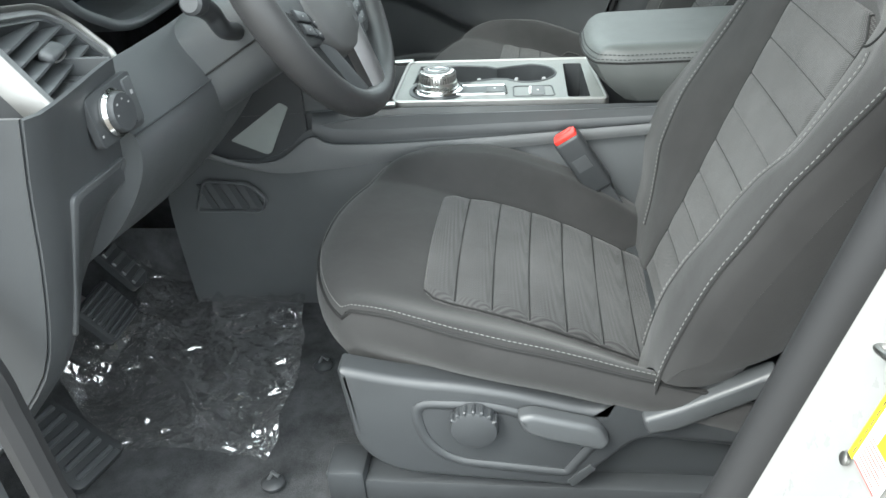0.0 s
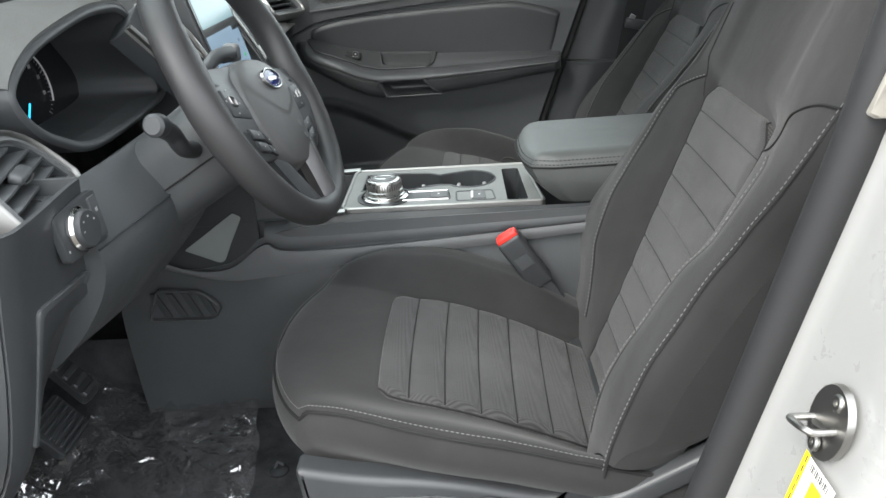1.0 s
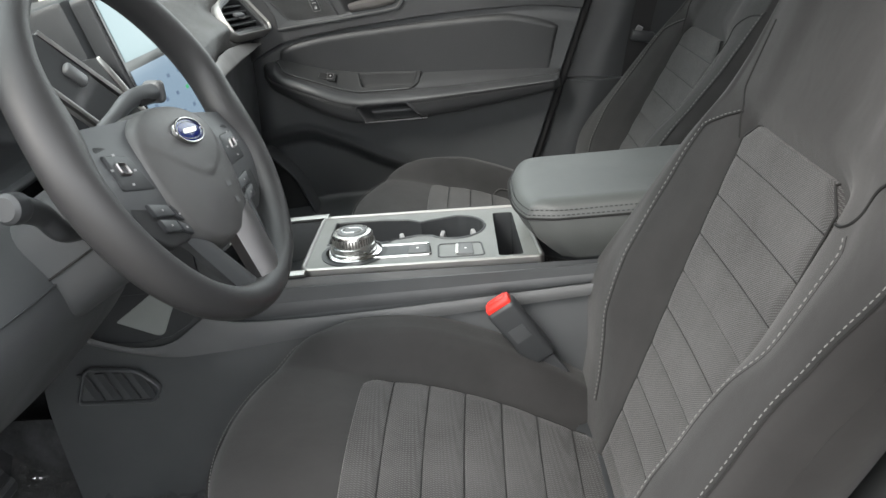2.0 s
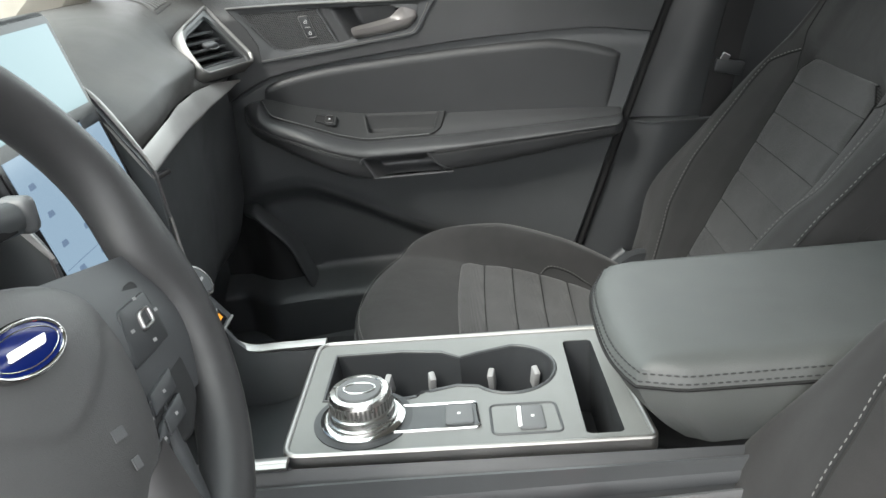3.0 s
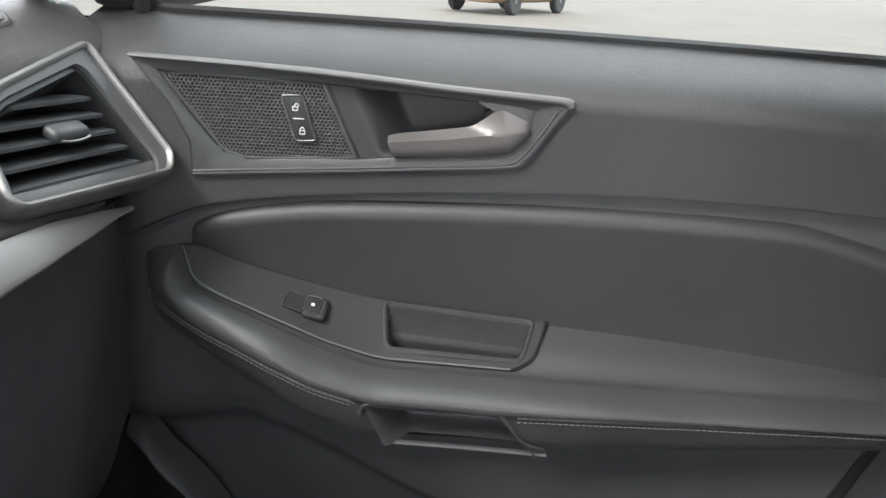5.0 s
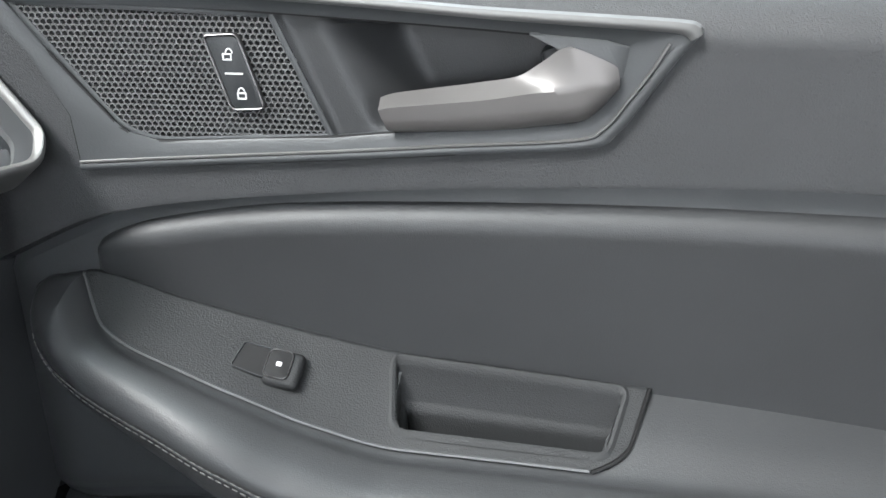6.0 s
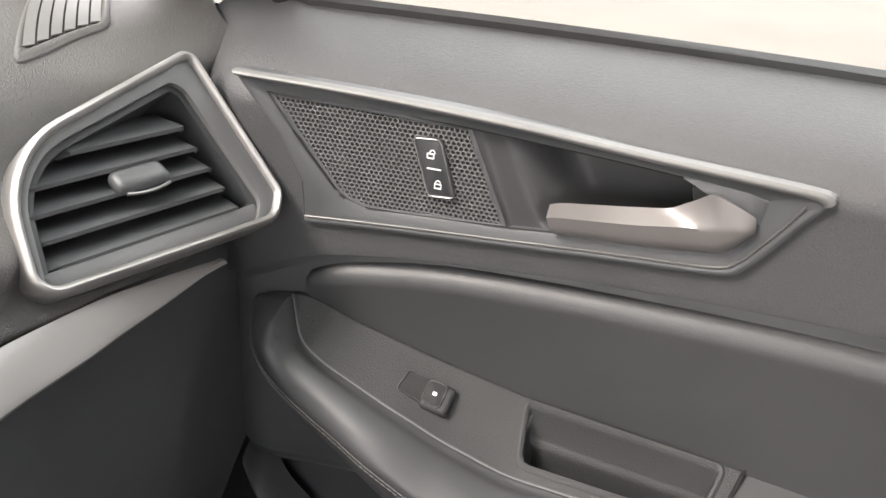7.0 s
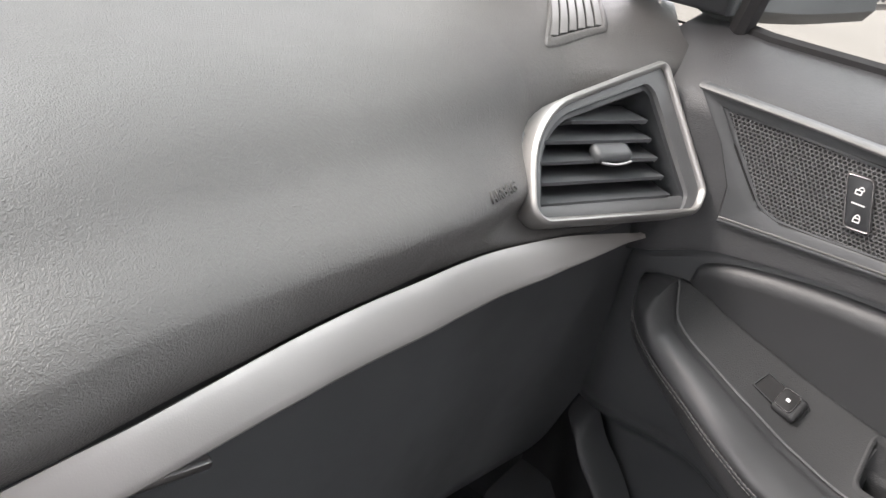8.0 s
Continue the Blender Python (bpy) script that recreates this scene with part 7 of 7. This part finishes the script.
for k, yy in ((0, 0.009), (1, -0.010)):
    part("lock_mark", hoop(rpoly([(-0.0024, -0.0018), (0.0024, -0.0018), (0.0024, 0.0018), (-0.0024, 0.0018)], 0.0004, 2), rpoly([(-0.0016, -0.0010), (0.0016, -0.0010), (0.0016, 0.0010), (-0.0016, 0.0010)], 0.0003, 2), on(lkm @ pose(-0.30 * yy, yy - 0.001, 0.0001)), 0.0004, 0.0002, 0.0002), ICON, lk)
    ar = [lkm @ Vector((-0.30 * yy + 0.0016 * math.cos(a) + (0.0012 if k == 0 else 0), yy + 0.0008 + 0.0022 * math.sin(a), 0.0004)) for a in np.linspace(0, math.pi, 8)]
    part("lock_shackle", tube(ar, 0.0004, 4), ICON, lk)
# handle cup and lever
def cup(u, v):
    xl = lerp(-0.0395, -0.0115, v)
    xr = interp([0, 0.10, 0.35, 0.60, 0.85, 1.0], [0.1275, 0.1295, 0.1285, 0.1245, 0.1170, 0.1085], v)
    x = lerp(xl, xr, u)
    z = lerp(interp([-0.04, 0.06, 0.13], [1.1308, 1.1255, 1.1205], x), interp([-0.02, 0.05, 0.11, 0.13], [1.0692, 1.0766, 1.0826, 1.0900], x), v)
    ramp_ = sstep(0.018, 0.055, x - xl)
    e = sstep(0.0, 0.10, v) * sstep(0.0, 0.08, 1 - v) * sstep(0.0, 0.10, 1 - u)
    return dr(x, z, 0.0050 - 0.004 * sstep(0, 0.02, u) - 0.030 * ramp_ * e)


part("handle_cup", sheet(cup, 70, 36), ARMDOOR, bz, "dark grey recess behind the handle")
part("cup_edge", tube([dr(lerp(-0.0400, -0.0118, t), lerp(1.1305, 1.0692, t), 0.0042) for t in np.linspace(0, 1, 10)], 0.0009, 5), MESHBLACK, bz)
web = rpoly([(0.083, 1.1246), (0.119, 1.1222), (0.1300, 1.1197), (0.1292, 1.1045), (0.1264, 1.1050), (0.1262, 1.1092), (0.1218, 1.1132), (0.1078, 1.1190), (0.0990, 1.1196)], 0.001, 2)
part("bezel_corner", slab(web, lambda u, v, w: dr(u, v, 0.0072 + w), 0.006, 0.0012, 2), HARD, bz)
part("lever_root", block((0.012, 0.016, 0.024), pose(0.097, DY(0.1) + 0.016, 1.104, ry=-20), 0.003, 2), HARD, bz, "dark root of the lever")
LT = curve([(0.0140, 1.0872, 0), (0.0215, 1.0898, 0), (0.040, 1.0930, 0), (0.060, 1.0965, 0), (0.079, 1.1005, 0), (0.091, 1.1095, 0), (0.1010, 1.1182, 0), (0.1075, 1.1178, 0), (0.1205, 1.1122, 0), (0.1250, 1.1085, 0)], 6)
LM = curve([(0.0150, 1.0846, 0), (0.0220, 1.0862, 0), (0.042, 1.0888, 0), (0.065, 1.0918, 0), (0.088, 1.0962, 0), (0.098, 1.0985, 0), (0.107, 1.1003, 0), (0.114, 1.1020, 0), (0.1215, 1.1040, 0), (0.1254, 1.1062, 0)], 6)
LB = curve([(0.0185, 1.0785, 0), (0.0270, 1.0785, 0), (0.050, 1.0800, 0), (0.075, 1.0820, 0), (0.090, 1.0842, 0), (0.102, 1.0862, 0), (0.1105, 1.0880, 0), (0.1165, 1.0935, 0), (0.1222, 1.1008, 0), (0.1252, 1.1045, 0)], 6)


def lever(u, v):
    t = u * (len(LT) - 1)
    i = min(len(LT) - 2, int(t))
    a, b, c = LT[i].lerp(LT[i + 1], t - i), LM[i].lerp(LM[i + 1], t - i), LB[i].lerp(LB[i + 1], t - i)
    k = 1 - sstep(0.84, 1.0, u)
    rise = 0.0065 * sstep(0.45, 0.75, u)
    if v < 0.45:
        s = v / 0.45
        p, w = a.lerp(b, s), 0.0035 + rise + (0.0085 - rise) * s
    else:
        s = (v - 0.45) / 0.55
        p, w = b.lerp(c, s), 0.0120 - 0.0012 * s - 0.004 * s ** 6
    return dr(p.x, p.y, lerp(0.0085, w, k))


part("handle_lever", sheet(lever, 60, 20, 0.004), WARMSTEEL, bz, "warm brushed metal door lever", 30)

# outer skin of the door, out of view; added to stop light leaking through
part("door_shell", sheet(lambda u, v: Vector((lerp(-0.62, 0.62, u), 0.862 + 0.02 * math.sin(math.pi * v), lerp(0.40, 1.13, v))), 12, 8, 0.003), WHITE, door, "white painted outer door skin")

# window glass, frame, sail
wg = part("window_pane", sheet(lambda u, v: Vector((lerp(-0.30, 0.62, u), lerp(0.808, 0.66, v) - 0.10 * (lerp(-0.30, 0.62, u) - 0.2) ** 2, lerp(1.16, 1.56, v))), 8, 8, 0.004), GLASS, door, "clear side window")
wg.visible_shadow = False
part("sail_panel", slab([(-0.330, 1.172), (-0.235, 1.176), (-0.225, 1.215), (-0.26, 1.30), (-0.36, 1.28)], lambda u, v, w: Vector((u, 0.775 - w - 0.3 * (v - 1.17), v)), 0.03, 0.006), BLACK, door, "black sail panel ahead of the window")
part("sail_edge", tube([(-0.218, 0.775, 1.17), (-0.205, 0.765, 1.215), (-0.18, 0.75, 1.30)], 0.010, 8), RUBBER, door)
part("window_frame", tube(curve([(-0.33, 0.78, 1.24), (-0.10, 0.735, 1.40), (0.15, 0.69, 1.53), (0.45, 0.67, 1.56), (0.60, 0.69, 1.50), (0.585, 0.78, 1.19)], 6), 0.022, 8), BLACK, door, "black window frame")
part("lock_pin", lathe([(0.006, 0), (0.006, 0.006), (0.004, 0.009), (0.0005, 0.009)], pose(0.478, DY(0.478) + 0.045, 1.180), 12), BLACK, door)

tagged(part("door_post", sheet(lambda u, v: Vector((lerp(0.44, 0.72, u) + 0.35 * (lerp(0.45, 1.17, v) - 0.90), 0.800, lerp(0.45, 1.17, v))), 6, 8, 0.02), BLACK),
       "black inner face of the passenger door post", "pillar", kind="structure")
# ---- pillar and belt behind the door ----
tagged(part("pillar_trim_3", sheet(lambda u, v: Vector((lerp(0.472, 0.80, u) + 0.34 * (lerp(0.46, 0.888, v) - 0.90), 0.742 - 0.040 * sstep(0.0, 0.25, u) + 0.02 * u, lerp(0.46, 0.888, v))), 14, 12, 0.004), BLACK),
       "dark grey plastic lower pillar trim", "trim", kind="structure")
tagged(part("pillar_ledge", sheet(lambda u, v: Vector((lerp(0.476, 0.80, u), 0.762 - 0.062 * v * sstep(0.0, 0.2, u + 0.05) + 0.01 * u, 0.8885)), 14, 4, 0.003), HARD),
       "dark grey ledge between the pillar trims", "trim", kind="structure")
tagged(part("pillar_trim_4", sheet(lambda u, v: Vector((lerp(0.492, 0.80, u) + 0.34 * (lerp(0.890, 1.124, v) - 0.90), 0.750 - 0.022 * sstep(0.0, 0.25, u) + 0.01 * u, lerp(0.890, 1.124, v))), 14, 12, 0.004), BLACK),
       "dark grey plastic middle pillar trim", "trim", kind="structure")
tagged(part("pillar_trim_5", sheet(lambda u, v: Vector((lerp(0.580, 0.80, u) + 0.30 * (lerp(1.126, 1.58, v) - 1.126), 0.768 - 0.02 * sstep(0.0, 0.3, u) - 0.30 * (lerp(1.126, 1.58, v) - 1.126), lerp(1.126, 1.58, v))), 8, 12, 0.004), BEIGE),
       "light beige upper pillar trim", "trim", kind="structure")
tagged(part("door_seal_3", tube([dr(rear_x(z) + 0.010, z, -0.018) for z in np.linspace(0.48, 1.165, 12)], 0.009, 10), RUBBER),
       "black rubber weatherstrip behind the door", "seal", kind="structure")
tagged(part("wall_rear_side", sheet(lambda u, v: Vector((lerp(0.72, 1.6, u), 0.76, lerp(0.45, 1.18, v))), 8, 8, 0.02), HARD),
       "dark rear door panel", "wall", kind="structure")
belt = thing("seat_belt", "black seat belt webbing hanging from the pillar with its tongue", "seat belt")
bpts = curve([(0.735, 0.640, 1.52), (0.70, 0.69, 1.30), (0.665, 0.715, 1.08), (0.645, 0.72, 0.98), (0.60, 0.72, 0.70), (0.585, 0.72, 0.52)], 6)
part("webbing", sheet(lambda u, v: bpts[min(len(bpts) - 1, int(u * (len(bpts) - 1) + 0.5))] + Vector((0.046 * (v - 0.5), -0.004, 0)), 30, 4, 0.0014), RUBBER, belt, "black woven webbing")
part("tongue", block((0.050, 0.010, 0.024), pose(0.650, 0.705, 0.975, ry=12), 0.004, 2), BLACK, belt)
part("tongue_blade", block((0.014, 0.003, 0.022), pose(0.640, 0.703, 0.988, ry=30), 0.001, 1), DARKSILVER, belt, "chrome belt tongue")
# seat side trim strip by the passenger cushion
ss = thing("seat_anchor_cover", "grey metal seat anchor bars beside the cushion", "anchor")
for k in range(2):
    part("bar", block((0.14, 0.016, 0.012), pose(0.50 + 0.02 * k, 0.625 - 0.018 * k, 0.668 - 0.016 * k, ry=-26), 0.003), DARKSILVER, ss)
tagged(part("sill_2", block((1.4, 0.10, 0.12), pose(0.0, 0.715, 0.465), 0.02), HARD), "dark plastic sill trim", "sill", kind="structure")

# ---- outside mirror ----
mr = thing("door_mirror", "dark door mirror outside the passenger window", "mirror")
mm = axes((-0.185, 1.00, 1.245), (0.30, 0.95, 0), (0.05, 0, 1))
mo = rpoly([(-0.105, -0.072), (0.075, -0.060), (0.105, -0.025), (0.105, 0.07), (-0.10, 0.075)], [0.03, 0.04, 0.03, 0.03, 0.03], 6)
part("housing", slab(mo, on(mm @ pose(0, 0, 0.0)), 0.09, 0.018, 4), CARDARK, mr, "dark painted housing")
part("glass", slab(inset(mo, 0.012), on(mm @ pose(0, 0, 0.002)), 0.003, 0.0006, 1), MIRROR, mr, "mirror glass with etched warning")
wt = [words("warning_lettering", "OBJECTS IN MIRROR ARE", 0.0115, mm @ pose(-0.01, -0.036, 0.0025), INK, mr, 0.0001), words("warning_lettering", "CLOSER THAN THEY APPEAR", 0.0115, mm @ pose(-0.01, -0.049, 0.0025), INK, mr, 0.0001)]
part("foot", tube(curve([(-0.20, 0.93, 1.20), (-0.235, 0.87, 1.19), (-0.26, 0.80, 1.19)], 5), 0.035, 10, False, 0.7), BLACK, mr, "black mirror foot")

# ---- driver's footwell ----
def pedal(name, label, m, w, h, ribs, rot=0.0):
    p = thing(name, label, "pedal")
    o = rpoly([(-w / 2, -h / 2), (w / 2, -h / 2), (w / 2 * 1.05, h / 2), (-w / 2 * 1.05, h / 2)], 0.012, 4)
    part("pad", slab(o, on(m), 0.012, 0.003), BLACK, p)
    for k in range(ribs):
        y = -h / 2 + h * (k + 0.75) / (ribs + 0.5)
        part("rib", block((w * 0.86, h / ribs * 0.42, 0.006), m @ pose(0, y, 0.002), 0.0015, 1), HARD, p)
    a = m @ Vector((0, 0, -0.01))
    part("arm", tube(curve([a, a + Vector((-0.06, 0, 0.05)), a + Vector((-0.13, 0.0, 0.18)), a + Vector((-0.15, 0, 0.32))], 5), 0.008, 8), STEEL, p, "steel pedal arm")
    return p


pedal("brake_pedal", "wide brake pedal with ribbed rubber pad", axes((-0.385, -0.345, 0.605), (0, 1, 0), (-0.62, 0, 0.78)), 0.085, 0.072, 7)
pedal("accelerator_pedal", "narrow black accelerator pedal", axes((-0.425, -0.215, 0.605), (0, 1, 0), (-0.60, 0.0, 0.80)), 0.045, 0.090, 4)
# foot rest
fr = thing("foot_rest", "ribbed dark plastic foot rest beside the pedals", "foot rest")
fm = axes((-0.382, -0.527, 0.512), (0.30, 1, 0), (-0.84, 0.25, 0.46))
part("plate", slab(rpoly([(-0.045, -0.06), (0.045, -0.06), (0.04, 0.07), (-0.04, 0.07)], 0.015), on(fm), 0.012, 0.003), BLACK, fr)
for k in range(6):
    part("rib", block((0.064, 0.009, 0.006), fm @ pose(0, -0.045 + 0.020 * k, 0.001), 0.002, 1), HARD, fr)

tagged(part("kick_panel_2", sheet(lambda u, v: Vector((lerp(-0.80, -0.262, u), 0.735 + 0.045 * sstep(0.6, 1.0, u), lerp(0.44, 1.158, v))), 8, 10, 0.006), HARD), "dark plastic kick panel beside the glovebox", "trim", kind="structure")
# protective film on the carpet
film_t = thing("floor_film", "crinkled clear protective plastic sheet on the carpet", "plastic sheet")
crn = [Vector((-0.350, -0.508)), Vector((-0.116, -0.510)), Vector((-0.168, -0.105)), Vector((-0.49, -0.060))]


FOLDS = [(-0.47, -0.12, -0.43, -0.19), (-0.33, -0.11, -0.30, -0.19), (-0.22, -0.12, -0.205, -0.20), (-0.45, -0.22, -0.36, -0.24), (-0.52, -0.36, -0.40, -0.37), (-0.41, -0.25, -0.44, -0.33), (-0.17, -0.13, -0.155, -0.17), (-0.38, -0.30, -0.24, -0.42), (-0.30, -0.36, -0.20, -0.47)]


FOLDS = [(*f, 0.016, 0.013) for f in FOLDS]
rng = random.Random(21)
for k in range(46):
    x, y, a, r = rng.uniform(-0.50, -0.14), rng.uniform(-0.50, -0.10), rng.gauss(0.2, 0.7), rng.uniform(0.012, 0.045)
    FOLDS.append((x, y, x + r * math.cos(a), y + r * math.sin(a), rng.uniform(0.004, 0.009), rng.uniform(0.005, 0.008)))


def fold(x, y):
    """Sharp standing folds of the sheet."""
    h = 0.0
    for x0, y0, x1, y1, hh, ww in FOLDS:
        dx, dy = x1 - x0, y1 - y0
        t = min(1.0, max(0.0, ((x - x0) * dx + (y - y0) * dy) / (dx * dx + dy * dy)))
        d = math.hypot(x - x0 - t * dx, y - y0 - t * dy)
        h += hh * math.sin(math.pi * (0.1 + 0.8 * t)) * max(0.0, 1 - d / ww)
    return h


def film_f(u, v):
    a = crn[0].lerp(crn[1], u)
    b = crn[3].lerp(crn[2], u)
    p = a.lerp(b, v)
    p.x -= 0.12 * math.sin(math.pi * min(1.0, v * 1.35)) ** 2 * (1 - u) ** 2
    p.x += 0.025 * math.sin(math.pi * v) * u
    q = Vector((p.x * 9, p.y * 9, 3.1))
    n1 = noise.ridged_multi_fractal(q, 0.9, 2.1, 5, 1.0, 2.0) * 0.0055
    n2 = noise.noise(Vector((p.x * 34, p.y * 34, 0.7))) * 0.0022
    edge = 1 + 1.2 * max(0, 0.12 - min(u, 1 - u, v, 1 - v)) / 0.12
    pk = 0.022 * math.exp(-(((p.x + 0.40) / 0.05) ** 2 + ((p.y + 0.26) / 0.06) ** 2)) + 0.015 * math.exp(-(((p.x + 0.47) / 0.04) ** 2 + ((p.y + 0.34) / 0.05) ** 2))
    base = floor_f((p.x + 0.72) / 2.72, (p.y + 0.74) / 1.48)[2]
    return Vector((p.x + 0.012 * noise.noise(Vector((u * 6, v * 6, 2))), p.y + 0.012 * noise.noise(Vector((u * 6, v * 6, 8))), base + 0.006 + abs(n1 + n2) * edge + pk + fold(p.x, p.y)))


part("film", sheet(film_f, 170, 190), FILM, film_t, angle=20)
# carpet fixing clips
for x, y in ((-0.085, -0.305), (-0.095, -0.545)):
    c = thing("carpet_clip", "black plastic hook fixed in the carpet", "clip", "carpet clips")
    part("disc", lathe([(0.016, 0), (0.016, 0.004), (0.010, 0.008), (0.0005, 0.008)], pose(x, y, FLOOR + 0.002), 18), BLACK, c)
    part("hook", tube([(x - 0.006, y, FLOOR + 0.008), (x, y + 0.004, FLOOR + 0.018), (x + 0.010, y, FLOOR + 0.016)], 0.003, 6), HARD, c)
# tunnel carpet under the console
tagged(part("tunnel_carpet", sheet(lambda u, v: Vector((lerp(-0.70, 0.2, u), -0.050 - 0.02 * (1 - v), lerp(0.46, 0.578, v))), 20, 6, 0.004), CARPET), "black carpet along the tunnel", "carpet", kind="structure")


# ---- other cars on the lot ----
def parked_car(x, y, rz, mat, label):
    car = thing("parked_car", label, "car", "parked cars")
    m = pose(x, y, 0, rz=rz)

    def body(u, v):
        a = 2 * math.pi * v
        t = 2 * u - 1
        k = 1 / (abs(math.cos(a)) ** 4 + abs(math.sin(a)) ** 4) ** 0.25
        e = max(0.0, 1 - abs(t) ** 8) ** 0.25
        return m @ Vector((2.35 * t, 0.92 * k * math.cos(a) * (0.8 + 0.2 * e), 0.62 + 0.36 * k * math.sin(a) * (0.35 + 0.65 * e)))
    part("body", sheet(body, 30, 28, 0, False, True), mat, car)

    def cabin(u, v):
        a = math.pi * v
        t = 2 * u - 1
        e = max(0.0, 1 - abs(t) ** 4) ** 0.5
        return m @ Vector((0.2 + 1.35 * t, 0.78 * math.cos(a), 0.93 + 0.62 * e * max(0.0, math.sin(a)) ** 0.6))
    part("cabin", sheet(cabin, 20, 20), GLOSS, car, "dark glass cabin")
    for sx in (-1.4, 1.4):
        for sy in (-0.84, 0.84):
            wmx = m @ pose(sx, sy, 0.34, rx=90 if sy < 0 else -90)
            w = part("wheel", lathe([(0.20, -0.1), (0.30, -0.11), (0.34, -0.07), (0.34, 0.07), (0.30, 0.11), (0.22, 0.10)], wmx, 32), TYRE, car, "black tyre")
            part("rim", lathe([(0.225, 0.06), (0.215, 0.085), (0.05, 0.10), (0.001, 0.10)], wmx, 24), STEEL, w, "alloy rim")
    return car


parked_car(-0.4, 22.9, 64, CARTAN, "tan car parked across the lot")
for k, mt in enumerate((CARDARK, WHITE, CARDARK, CARTAN)):
    parked_car(15.6 + 1.2 * k, 29.0 + 3.1 * k, 20, mt, "%s car parked in a row" % ("white" if mt is WHITE else "dark" if mt is CARDARK else "tan"))
